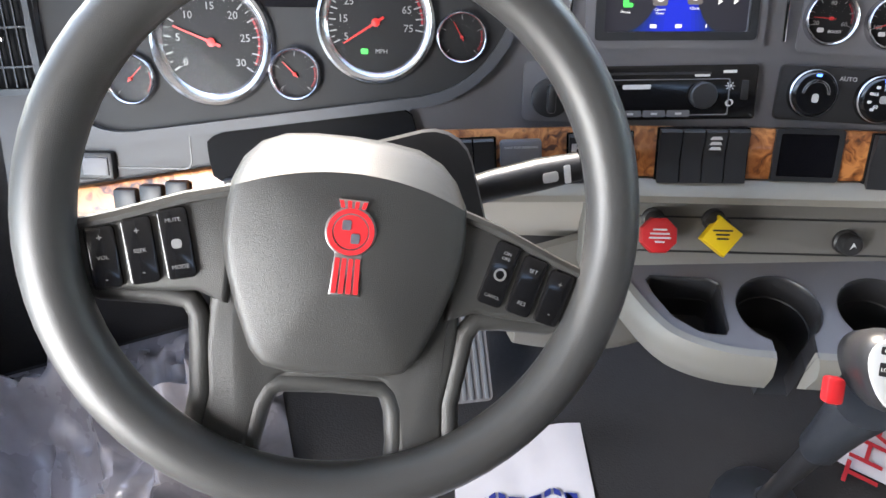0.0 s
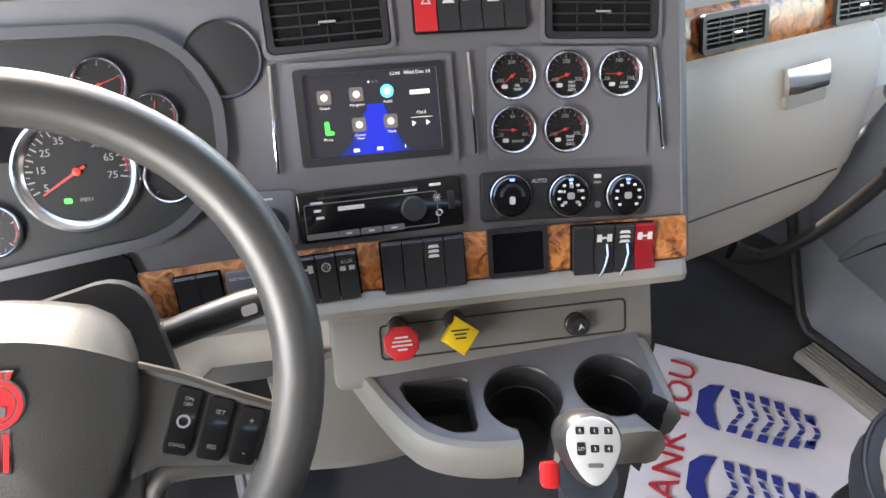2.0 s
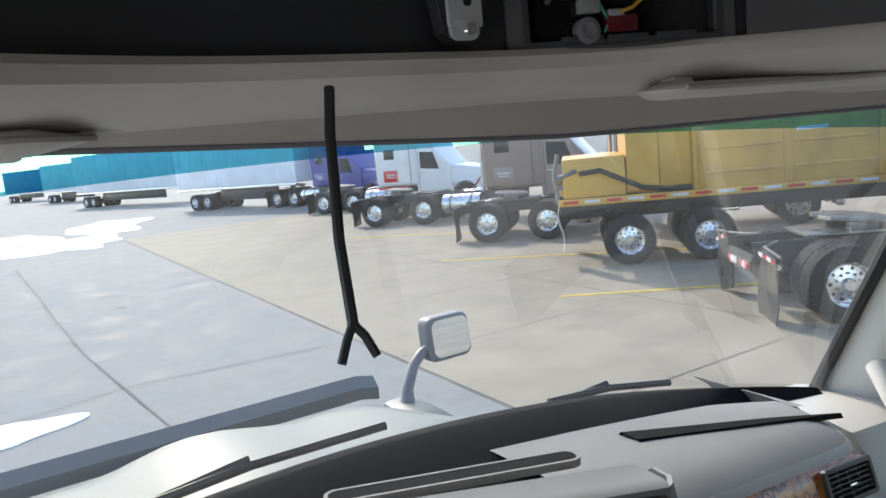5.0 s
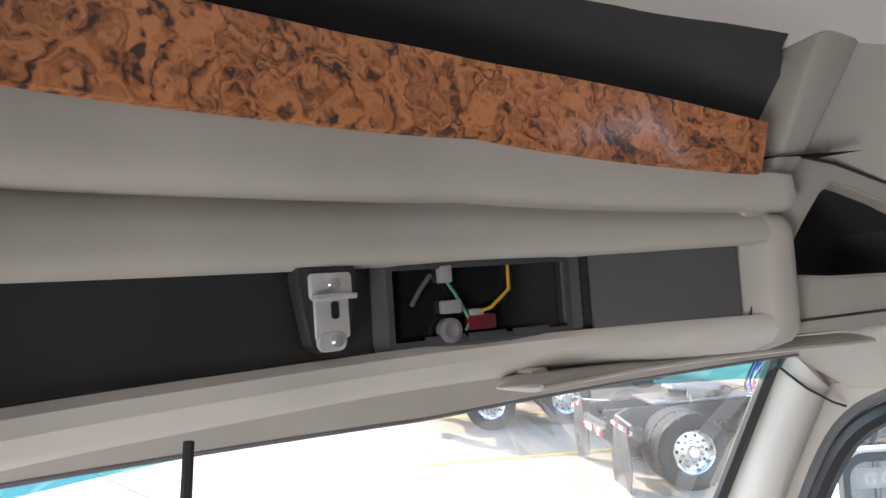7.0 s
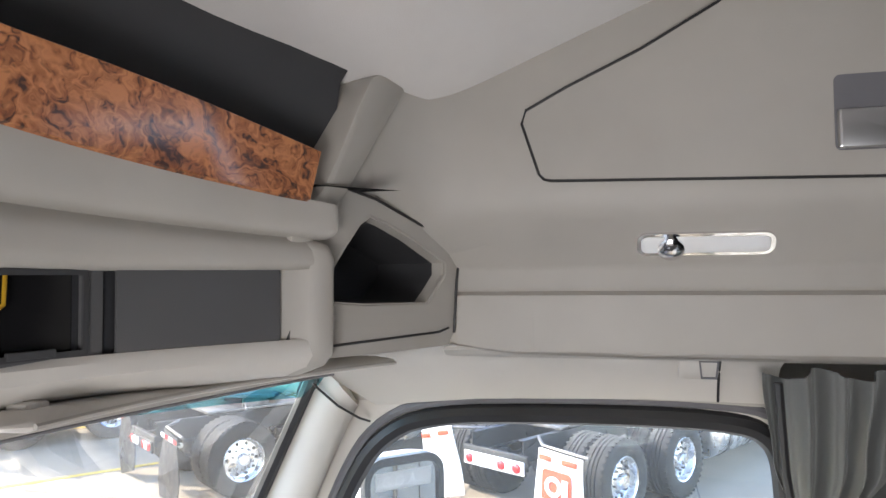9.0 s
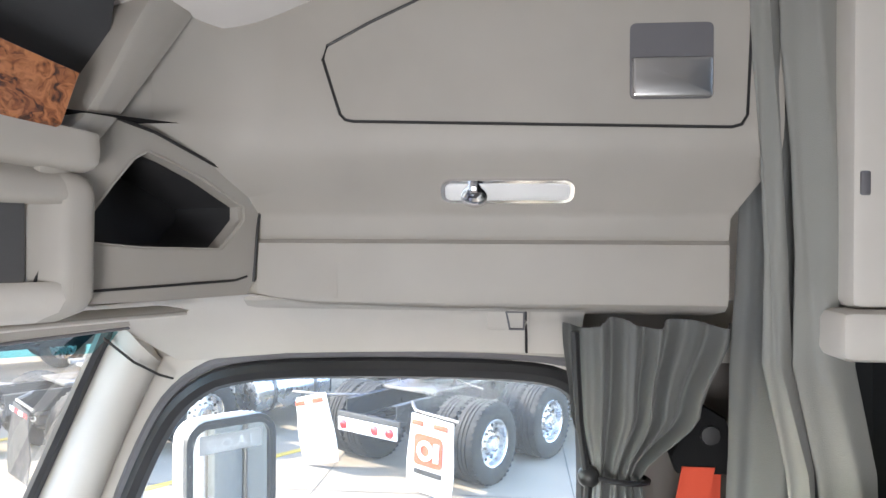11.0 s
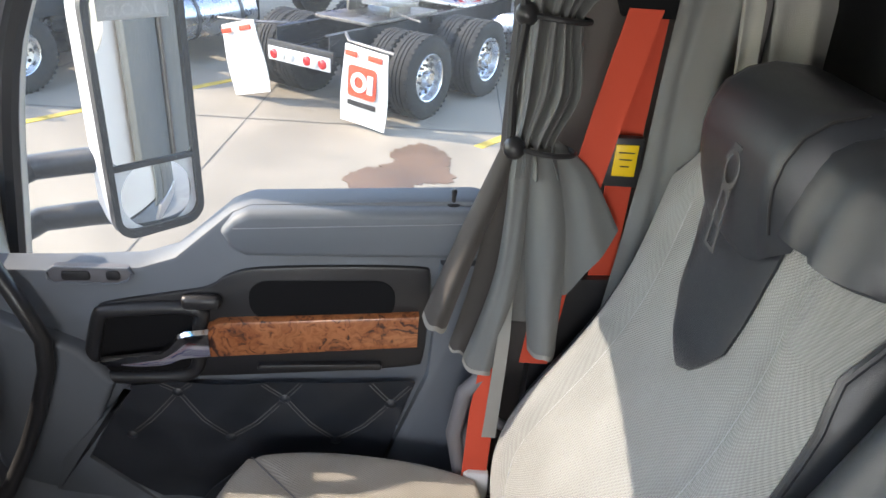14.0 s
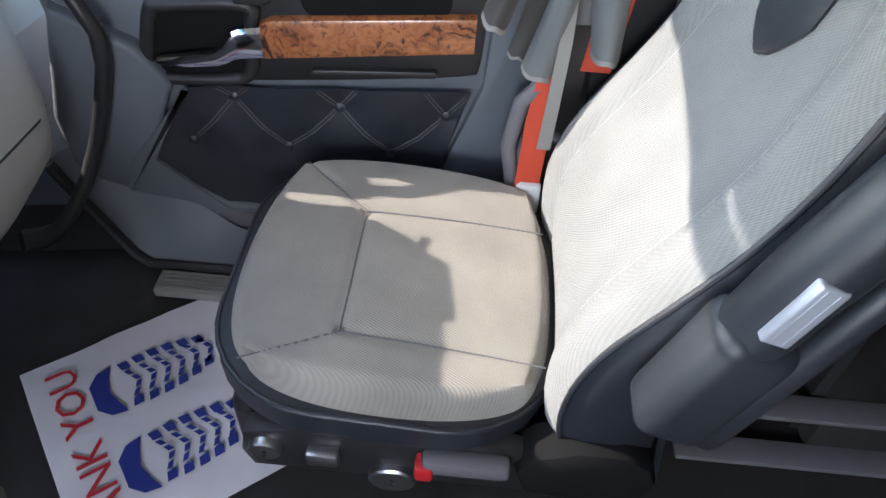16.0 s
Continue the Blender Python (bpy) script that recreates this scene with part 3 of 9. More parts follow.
ring_plate(bm, rrect(0.12, 0.048, 0.008, 4, -0.625, -0.160), rrect(0.117, 0.045, 0.007, 4, -0.625, -0.160), -0.004, -0.0022, PANEL)
part("panel_groove", bm, BLACK, lp)
part("dimmer_switch", box(nb(), (-0.665, -0.181, 0.0), (0.044, 0.028, 0.012), PANEL, 0.003), BLACK, dash, "black dimmer switch")
part("dimmer_face", box(nb(), (-0.660, -0.181, 0.006), (0.026, 0.018, 0.004), PANEL, 0.001), DARK, dash)
for k in range(3):
    part("left_switch", box(nb(), (-0.634 + 0.027 * k, -0.2165 + 0.0046 * k, 0.002), (0.024, 0.026, 0.012), at2(PANEL, 0, 0, 0), 0.003), BLACK, dash, "black rocker switch")
bm = nb()
us2 = [-0.40 + (0.210 + 0.40) * i / n for i in range(n + 1)] + [0.216, 0.221, 0.225, 0.2275]


def lip_end(s, d):
    """Depth d of the lip, rounded back towards its free end."""
    e = math.sqrt(max(0.0, 1.0 - (max(0.0, s - 0.208) / 0.020) ** 2))
    return d * e - 0.022 * (1.0 - e) if d > -0.02 else d


loft(bm, [[PANEL @ Vector(p) for p in ((s, vb(s) - 0.001, -0.04), (s, vb(s) - 0.001, lip_end(s, 0.004)), (s, vb(s) - 0.008, lip_end(s, 0.012)), (s, vb(s) - 0.016, lip_end(s, 0.014)), (s, vb(s) - 0.024, lip_end(s, 0.008)), (s, vb(s) - 0.028, lip_end(s, -0.01)), (s, vb(s) - 0.030, -0.07))] for s in us2], caps=True)
part("lower_lip", bm, LIPTAUPE, dash, "taupe rounded lip under the burl strip")
# recessed knob panel
bm = nb()
prism(bm, rrect(0.37, 0.10, 0.012, 4, 0.02, -0.250), -0.075, -0.047, PANEL, 0.004)
part("knob_panel", bm, CONSOLE, dash, "grey-taupe recessed panel with air valves")
bm = nb()
ring_plate(bm, rrect(0.285, 0.040, 0.006, 4, 0.03, -0.2505), rrect(0.281, 0.036, 0.005, 4, 0.03, -0.2505), -0.050, -0.0462, PANEL)
part("panel_groove", bm, BLACK, dash)

# console tray with cup holders
TZ = 0.517
tray_out = [(-0.135, 0.150), (-0.128, 0.06), (-0.118, 0.0), (-0.10, -0.025), (-0.07, -0.048), (-0.039, -0.063), (0.03, -0.090), (0.085, -0.116), (0.105, -0.117), (0.117, -0.106), (0.135, -0.06), (0.150, -0.025), (0.16, 0.02), (0.10, 0.06), (0.0, 0.10), (-0.07, 0.13)]
tray_out = chaikin([(-0.313 + (x + 0.313) * 1.057, -0.368 + (y + 0.368) * 1.057) for x, y in tray_out])
SLOT_A, SLOT_B = (-0.021, -0.0465), (0.0145, -0.060)
C1 = (0.013, 0.002)
arc1 = [(C1[0] + 0.041 * math.cos(radians(a)), C1[1] + 0.041 * math.sin(radians(a))) for a in range(228, -84, -12)]
notch = [SLOT_A] + arc1 + [SLOT_B]
SLOT_C, SLOT_D = (0.107, -0.1035), (0.1445, -0.086)
arc2 = [(0.106 + 0.041 * math.cos(radians(a)), -0.034 + 0.041 * math.sin(radians(a))) for a in range(264, -50, -12)]
cup2 = [SLOT_C] + arc2 + [SLOT_D]
edge_a = [i for i, p in enumerate(tray_out) if -0.024 < p[0] < 0.0165 and p[1] < -0.045]
edge_b = [i for i, p in enumerate(tray_out) if p[0] > 0.105 and p[1] < -0.084]
edge_end = next(i for i, p in enumerate(tray_out) if i > edge_b[-1] and p[1] > 0.005)
outline = tray_out[:edge_a[0]] + notch + tray_out[edge_a[-1] + 1:edge_b[0]] + cup2 + tray_out[edge_b[-1] + 1:]
pocket = [(-0.095, 0.078), (-0.088, 0.082), (-0.032, 0.058), (-0.027, 0.050), (-0.048, -0.004), (-0.054, -0.009), (-0.07, -0.001), (-0.076, 0.004), (-0.091, 0.028), (-0.096, 0.06)]


def tray_plate(z, loops):
    bm = nb()
    flat = [p for lp in loops for p in lp]
    vs = [bm.verts.new((x, y, z)) for x, y in flat]
    for tri in geometry.tessellate_polygon([[Vector((x, y, 0)) for x, y in lp] for lp in loops]):
        try:
            bm.faces.new([vs[i] for i in tri])
        except ValueError:
            pass
    return bm


bm = tray_plate(TZ, (outline, pocket))
bmesh.ops.recalc_face_normals(bm, faces=bm.faces[:])
part("console_tray", bm, DARK, dash, "dark console tray with cup holders", smooth=0)


def hollow(name, path, depth, close, label, shrink=0.9):
    bm = nb()
    cx, cy = sum(p[0] for p in path) / len(path), sum(p[1] for p in path) / len(path)
    rows = []
    for f, dz in ((1.03, 0.0012), (1.0, 0.0), (0.985, -0.004), (0.96, -0.03), (0.955, -0.031), (0.93, -0.032), (shrink, -depth), (shrink * 0.96, -depth)):
        rows.append([(cx + (x - cx) * f, cy + (y - cy) * f, TZ + dz) for x, y in path])
    loft(bm, rows, closed=close)
    bm.faces.new([bm.verts.new((x, y, z)) for x, y, z in rows[-1]])
    return part(name, bm, BLACK, dash, label)


hollow("cup_holder", notch, 0.085, False, "black round cup holder with handle slot")
hollow("cup_holder", cup2, 0.085, False, "black round cup holder with handle slot")
hollow("tray_pocket", pocket, 0.06, True, "black tapered tray pocket")
FASCIA = mat("console_fascia_plastic", (0.20, 0.192, 0.174), 0.5, grain=0.15, grain_scale=1500, vary=0.06)
for band in (tray_out[:edge_a[0]] + [SLOT_A], [SLOT_B] + tray_out[edge_a[-1] + 1:edge_b[0]] + [SLOT_C], [SLOT_D] + tray_out[edge_b[-1] + 1:edge_end]):
    bm = nb()
    rows = []
    for x, y in band:
        d = Vector((x - 0.03, y - 0.06)).normalized()
        rows.append([(x - d.x * 0.005, y - d.y * 0.005, TZ + 0.0012), (x + d.x * 0.003, y + d.y * 0.003, TZ + 0.0005), (x + d.x * 0.008, y + d.y * 0.008, TZ - 0.006), (x + d.x * 0.012, y + d.y * 0.012, TZ - 0.02), (x + d.x * 0.007, y + d.y * 0.007, TZ - 0.048), (x - d.x * 0.002, y - d.y * 0.002, TZ - 0.062), (x - d.x * 0.005, y - d.y * 0.005, TZ - 0.02)])
    loft(bm, rows, caps=True)
    part("console_fascia", bm, FASCIA, dash, "taupe rounded console fascia")
# corner of the dash top below the pillar
bm = nb()
loft(bm, [[(x, y, z - 0.10 * (x - 0.80)) for y, z in ((0.46, 0.752), (0.36, 0.768), (0.28, 0.77), (0.235, 0.76), (0.215, 0.73), (0.215, 0.55))] for x in (0.79, 0.84, 0.90, 0.95, 1.0)])
part("dash_corner", bm, LIGHTTAUPE, dash, "pale taupe dash corner below the pillar")
# knee bolster under the column
bm = nb()
rows = []
for i in range(12):
    s = -0.75 + 0.62 * i / 11
    a = PANEL @ Vector((s, -0.20 - 0.07 * max(0, min(1, (-s - 0.30) / 0.08)), -0.05))
    rows.append([a, a + Vector((0, -0.01, -0.03)), a + Vector((0, 0.0, -0.07)), a + Vector((0, 0.06, -0.16)), a + Vector((0, 0.16, -0.22))])
loft(bm, rows)
part("knee_bolster", bm, TAUPE, dash, "taupe knee panel")
# grey side panel under the tray, rounded off at its lower edge
bm = nb()
rows = []
for k in range(19):
    x = -0.215 + 0.235 * k / 18
    zb = 0.262 + 0.075 * (max(0.0, -0.05 - x) / 0.15) ** 1.5
    rows.append([(x, 0.150, 0.525), (x, 0.146, 0.49), (x, 0.144, 0.40), (x, 0.145, zb + 0.03), (x, 0.148, zb + 0.010), (x, 0.156, zb + 0.001), (x, 0.175, zb - 0.004), (x, 0.24, zb - 0.004)])
loft(bm, rows)
thicken(bm, -0.010)
part("tray_side_panel", bm, FASCIA, dash, "grey panel under the console tray", smooth=60)
bm = nb()
prism(bm, [(-0.70, -0.30), (0.14, -0.30), (0.14, -0.10), (-0.70, -0.10)], -0.14, -0.125, PANEL)
part("back_plate", bm, BLACK, dash)
# ---- steering wheel ----
WHEEL = frame_of((-0.3913, -0.0006, 0.7932), (0.9999, 0.0124, 0), (-0.0078, 0.6303, 0.7763), (0.0096, -0.7763, 0.6303)) @ Matrix.Rotation(radians(-21), 4, "Z")
wheel = thing("steering_wheel", "black leather steering wheel with grained hub, slightly turned", "steering wheel", (-0.3913, 0.05, 0.75))
R = 0.1785
bm = nb()
tube(bm, [(R * math.cos(2 * math.pi * k / 72), R * math.sin(2 * math.pi * k / 72), 0.004) for k in range(72)], 0.0180, 16, WHEEL, closed=True)
part("rim", bm, WHEELGRIP, wheel, "smooth black leather rim")
half = [(0.045, 0.051), (0.060, 0.044), (0.070, 0.033), (0.0755, 0.018), (0.0775, 0.0), (0.0775, -0.018), (0.074, -0.037), (0.066, -0.062), (0.055, -0.088), (0.046, -0.098), (0.030, -0.1015)]
hub = [(-0.045, 0.051), (-0.025, 0.0535), (0.0, 0.0545), (0.025, 0.0535)] + half + [(0.0, -0.102)] + [(-x, y) for x, y in half[:0:-1]]
hub = [q for (a, b), (c, d) in zip(hub, hub[1:] + hub[:1]) for q in ((a, b), ((a + c) / 2, (b + d) / 2))]
bm = nb()
def dome(bm, pts, m, base, heights):
    """A cushion over the outline pts: rings shrinking to the middle."""
    cx, cy = sum(p[0] for p in pts) / len(pts), sum(p[1] for p in pts) / len(pts)
    rings = []
    for f, z in heights:
        rings.append([bm.verts.new(m @ Vector((cx + (x - cx) * f, cy + (y - cy) * f, base + z))) for x, y in pts])
    for a, b in zip(rings, rings[1:]):
        for i in range(len(pts)):
            bm.faces.new((a[i], a[(i + 1) % len(pts)], b[(i + 1) % len(pts)], b[i]))
    bm.faces.new(rings[-1])
    bm.faces.new(rings[0][::-1])
dome(bm, hub, WHEEL, 0.0, [(1.0, -0.035), (1.0, -0.004), (0.992, 0.002), (0.975, 0.0065), (0.95, 0.0095)] + [(0.92 - 0.04 * k, 0.011 + 0.0105 * (1 - (1 - k / 22) ** 2)) for k in range(23)])
inv = WHEEL.inverted()
for v in bm.verts:
    q = inv @ v.co
    v.co = Vector((q.x, q.y + 3.0 * q.x * q.x, q.z))
bmesh.ops.bisect_plane(bm, geom=bm.verts[:] + bm.edges[:] + bm.faces[:], plane_co=(0, 0.031, 0), plane_no=(0, 1, 0))
for v in bm.verts:
    q = v.co.copy()
    f = q.y - 0.031
    if f > 0 and q.z > -0.01:
        q.z -= 0.95 * f
    v.co = WHEEL @ Vector((q.x, q.y - 3.0 * q.x * q.x, q.z))
part("hub_cover", bm, HUBMAT, wheel, "grained dark olive-black horn cover", smooth=30)
for sx in (-1, 1):
    bm = nb()
    sp = [(0.070, 0.012), (0.10, 0.004), (0.14, -0.012), (0.168, -0.022), (0.172, -0.05), (0.145, -0.058), (0.11, -0.056), (0.090, -0.054), (0.070, -0.06)]
    prism(bm, [(x * sx, y) for x, y in sp], -0.022, 0.001, WHEEL, 0.005, 3)
    part("spoke", bm, HUBMAT, wheel)
    bm = nb()
    sp = [(0.078, -0.03), (0.082, -0.06), (0.083, -0.09), (0.079, -0.12), (0.082, -0.150), (0.060, -0.166), (0.050, -0.170), (0.0475, -0.150), (0.043, -0.125), (0.034, -0.108), (0.02, -0.098), (0.045, -0.09), (0.06, -0.06), (0.068, -0.03)]
    prism(bm, [(x * sx, y) for x, y in sp], -0.026, -0.003, WHEEL, 0.006, 3)
    part("lower_spoke", bm, HUBMAT, wheel)

bm = nb()
prism(bm, [(-0.052, -0.085), (0.052, -0.085), (0.049, -0.104), (0.040, -0.110), (-0.040, -0.110), (-0.049, -0.104)], -0.026, -0.004, WHEEL, 0.005, 3)
part("hub_skirt", bm, HUBMAT, wheel)
bm = nb()
tube(bm, [(-0.049, -0.168, -0.008), (-0.0485, -0.150, -0.006), (-0.0445, -0.126, -0.005), (-0.040, -0.115, -0.005), (-0.033, -0.1105, -0.005), (0.0, -0.1095, -0.005), (0.033, -0.1105, -0.005), (0.040, -0.115, -0.005), (0.0445, -0.126, -0.005), (0.0485, -0.150, -0.006), (0.049, -0.168, -0.008)], 0.0075, 12, WHEEL @ Matrix.Translation((0, 0, -0.0045)))
part("lower_edge", bm, HUBMAT, wheel, "smooth dark edge of the lower opening")
for sx in (-1, 1):
    bm = nb()
    tube(bm, [(sx * x, y, 0.0) for x, y in ((0.171, -0.050), (0.145, -0.0585), (0.11, -0.058), (0.094, -0.060), (0.087, -0.070), (0.085, -0.09), (0.082, -0.12), (0.086, -0.15))], 0.0075, 12, WHEEL @ Matrix.Translation((0, 0, -0.0095)))
    part("spoke_edge", bm, HUBMAT, wheel, "smooth satin spoke edge")
    bm = nb()
    tube(bm, [(sx * x, y, 0.0) for x, y in ((0.072, 0.012), (0.10, 0.004), (0.14, -0.012), (0.166, -0.021))], 0.0042, 8, WHEEL)
    part("spoke_edge", bm, HUBMAT, wheel)

# ---- overhead console ----
def arc(x, off=0.0):
    return 0.190 - 0.80 * max(abs(x - 0.02) - 0.08, 0) ** 2 + off
over = thing("overhead_console", "taupe overhead console with burl shelf front and open radio bay", "overhead console", (0, 0.2, 1.34))
XS = [-0.86 + 0.04 * i for i in range(37)]
bm = nb()
prof = [(0.10, 1.300), (0.03, 1.306), (0.0, 1.318), (-0.010, 1.332), (-0.008, 1.345), (0.0, 1.352)]
loft(bm, [[(x, arc(x, o), z) for o, z in prof] for x in XS + [0.60]])
part("lower_rail", bm, LIGHTTAUPE, over, "pale taupe lower rail")
bm = nb()
prof = [(0.004, 1.434), (-0.006, 1.4375), (-0.011, 1.445), (-0.012, 1.455), (-0.009, 1.474), (-0.003, 1.488), (0.006, 1.4955), (0.008, 1.499), (-0.008, 1.5015), (-0.016, 1.507), (-0.021, 1.518), (-0.023, 1.535), (-0.021, 1.566)]
loft(bm, [[(x, arc(x, o) + back, z - 0.15 * max(0, x - 0.26) * min(1, (z - 1.436) / 0.12)) for o, z in prof] for x, back in [(x, 0.0) for x in XS] + [(0.594, 0.0), (0.602, 0.001), (0.609, 0.006), (0.614, 0.016), (0.617, 0.032)]])
part("upper_rail", bm, TAUPE, over, "taupe upper rail")
bm = nb()
burl_low = lambda x: 1.562 - 0.15 * max(0, x - 0.26)
burl_top = lambda x: 1.655 - 0.10 * max(0, x - 0.2) - 0.55 * max(0, x - 0.32) ** 2
loft(bm, [[(x + (0.032 if k > 1 else 0) * max(0, (x - 0.5) / 0.07), arc(x, o), (burl_low(x), burl_low(x) + 0.003, burl_top(x) - 0.003, burl_top(x), burl_top(x))[k]) for k, o in enumerate((-0.020, -0.027, -0.027, -0.021, 0.0))] for x in XS[:-2] + [0.57] if x < 0.575])
part("burl_front", bm, BURL2, over, "glossy burl shelf front")
bm = nb()
loft(bm, [[(x, arc(x, o), z) for o, z in ((0.0, 1.35), (0.012, 1.352), (0.012, 1.438), (0.0, 1.44))] for x in XS if x < 0.60])
part("recess_panel", bm, BLACK, over, "black recessed panel")
# black floor mat; the back wall takes the same black as painted shade
bm = nb()
loft(bm, [[(x, arc(x, o), z) for o, z in ((0.0, 1.54), (0.10, 1.54), (0.115, 1.56), (0.115, 1.60), (0.11, burl_top(min(x, 0.57)) + 0.008))] for x in XS + [0.62, 0.66, 0.69]])
part("shelf_floor", bm, MATTEBLACK, over, "black shelf mat, its black carried up the back wall as shade")
# shadowed headliner above the shelf: the shadow is put into the charcoal colour
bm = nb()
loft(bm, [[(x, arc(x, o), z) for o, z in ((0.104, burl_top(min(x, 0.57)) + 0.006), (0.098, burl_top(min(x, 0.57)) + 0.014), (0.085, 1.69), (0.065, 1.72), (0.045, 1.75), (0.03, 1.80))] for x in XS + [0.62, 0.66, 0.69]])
part("shelf_cove_shade", bm, CHARCOAL, over, "headliner cove behind the shelf, charcoal for its shadow", smooth=70)

# ---- passenger side overhead ----
side = thing("side_overhead_cabinet", "grey-taupe overhead side cabinet above the passenger door", "cabinet", (0.9, -0.4, 1.3))
bm = nb()
prof = [(1.02, 1.285), (0.955, 1.292), (0.885, 1.303), (0.872, 1.312), (0.868, 1.325), (0.866, 1.396), (0.874, 1.402), (0.869, 1.408), (0.868, 1.432), (0.861, 1.443), (0.816, 1.500), (0.806, 1.514), (0.800, 1.530), (0.797, 1.548), (0.795, 1.60), (0.80, 1.70), (0.81, 1.80), (0.83, 1.95)]
loft(bm, [[(x, y * (1 if z > 1.51 else 0.945 + 0.055 * max(0, (z - 1.43) / 0.08)) if k == 10 else y, z) for x, z in prof] for k, y in enumerate([-0.10 - 0.733 * k / 10 for k in range(11)])])
part("body", bm, TAUPE, side, "grey-taupe moulded panel")

# ---- passenger door ----
DOOR = frame_of((0.869, -0.296, 0.51), (0.1092, -0.994, 0), (-0.0586, -0.0064, 0.998), (-0.992, -0.109, -0.059))
door = thing("door_1", "grey truck door panel with burl pull and tufted lower panel", "door", (0.9, -0.3, 0.15))
door["kind"] = "structure"
bm = nb()
outl = [(-0.44, -0.43), (0.29, -0.43), (0.29, 0.285), (0.262, 0.293), (-0.06, 0.283), (-0.09, 0.27), (-0.178, 0.192), (-0.23, 0.175), (-0.36, 0.17), (-0.46, 0.17)]
prism(bm, outl, -0.055, -0.01, DOOR, 0.008)
part("panel", bm, DOORGREY, door, "grey-blue door moulding")
bm = nb()
prism(bm, [(-0.138, 0.078), (-0.12, 0.088), (0.186, 0.098), (0.186, 0.036), (-0.155, 0.019)], -0.01, 0.012, DOOR, 0.006)
part("burl_pull", bm, BURLDOOR, door, "glossy burl door pull")

# ---- dashboard fittings ----
SCREENBLACK = mat("screen_black", (0.006, 0.006, 0.008), 0.08)
BEZEL = mat("brushed_chrome", (0.58, 0.58, 0.61), 0.22, 1.0)
GAUGEFACE = mat("gauge_face", (0.010, 0.010, 0.0115), 0.6, vary=0.05, spec=0.3)
DIALPRINT = mat("dial_print", (0.25, 0.25, 0.25), 0.6)
GREYPRINT = mat("grey_print", (0.30, 0.30, 0.30), 0.6)
NEEDLE = mat("red_needle", (0.62, 0.03, 0.025), 0.4)
SCREENDIM = glow("screen_dim", (0.02, 0.02, 0.03), 0.10)
ICONWHITE = glow("icon_white", (0.7, 0.72, 0.75), 0.12)
ICONGREEN = glow("icon_green", (0.05, 0.6, 0.1), 0.16)
ICONGREY = glow("icon_grey", (0.12, 0.11, 0.11), 0.12)
ICONCYAN = glow("icon_cyan", (0.05, 0.4, 0.6), 0.3)
ICONRED = glow("icon_red", (0.9, 0.012, 0.02), 0.12)
DIALBLUE = glow("dial_blue", (0.05, 0.15, 1.0), 0.6)


def flat_bar(parent, m, pts, mt, name="marking", z=0.0, th=0.0004):
    bm = nb()
    prism(bm, pts, z, z + th, m)
    return part(name, bm, mt, parent, smooth=0)


def gauge(m, r, needle, ticks=9, name="gauge", label="round gauge with chrome bezel and red needle", a0=225, a1=-45, numbers=(), parent=dash, tsize=0.0):
    """A dial: face, chrome bezel, ticks, needle and clear cover under one part."""
    bm = nb()
    lathe(bm, [(0, 0.0), (r * 0.9, 0.0), (r * 0.9, -0.003), (0, -0.003)], 36, m)
    face = part(name, bm, GAUGEFACE, parent, label)
    bm = nb()
    lathe(bm, [(r * 0.82, 0.0008), (r * 0.855, 0.003), (r * 0.90, 0.0055), (r * 0.95, 0.0065), (r * 1.0, 0.005), (r * 1.03, 0.001), (r * 1.035, -0.003)], 40, m)
    part("bezel", bm, BEZEL, face, "chrome bezel")
    bm = nb()
    for i in range(ticks):
        a = radians(a0 + (a1 - a0) * i / (ticks - 1))
        mm = m @ Matrix.Rotation(a, 4, "Z")
        l, w = (0.12, 0.012) if i % 2 == 0 else (0.06, 0.008)
        prism(bm, [(r * (0.8 - l), -r * w), (r * 0.8, -r * w), (r * 0.8, r * w), (r * (0.8 - l), r * w)], 0.0003, 0.0007, mm)
    part("scale", bm, DIALPRINT, face, smooth=0)
    bm = nb()
    for i in range(6):
        a = radians(a1 + 60 - 9.5 * i)
        mm = m @ Matrix.Rotation(a, 4, "Z")
        prism(bm, [(r * 0.765, -r * 0.055), (r * 0.80, -r * 0.06), (r * 0.80, r * 0.06), (r * 0.765, r * 0.055)], 0.0003, 0.0006, mm)
    part("red_arc", bm, DKRED, face, smooth=0)
    bm = nb()
    prism(bm, [(-r * 0.16, -r * 0.024), (r * 0.66, -r * 0.010), (r * 0.66, r * 0.010), (-r * 0.16, r * 0.024)], 0.0015, 0.0022, m @ Matrix.Rotation(radians(needle), 4, "Z"))
    lathe(bm, [(r * 0.07, 0.0), (r * 0.07, 0.003), (0, 0.0035)], 14, m)
    part("needle", bm, NEEDLE, face, "red needle", smooth=0)
    for i, txt in enumerate(numbers):
        a = radians(a0 + (a1 - a0) * i / (len(numbers) - 1))
        words("numeral", txt, tsize, m @ Matrix.Translation((r * 0.56 * math.cos(a), r * 0.56 * math.sin(a), 0.0005)), DIALPRINT, face)
    bm = nb()
    lathe(bm, [(r * 0.86, 0.0045), (0, 0.0055)], 24, m)
    c = part("lens", bm, LENS, face)
    c.visible_shadow = False
    return face


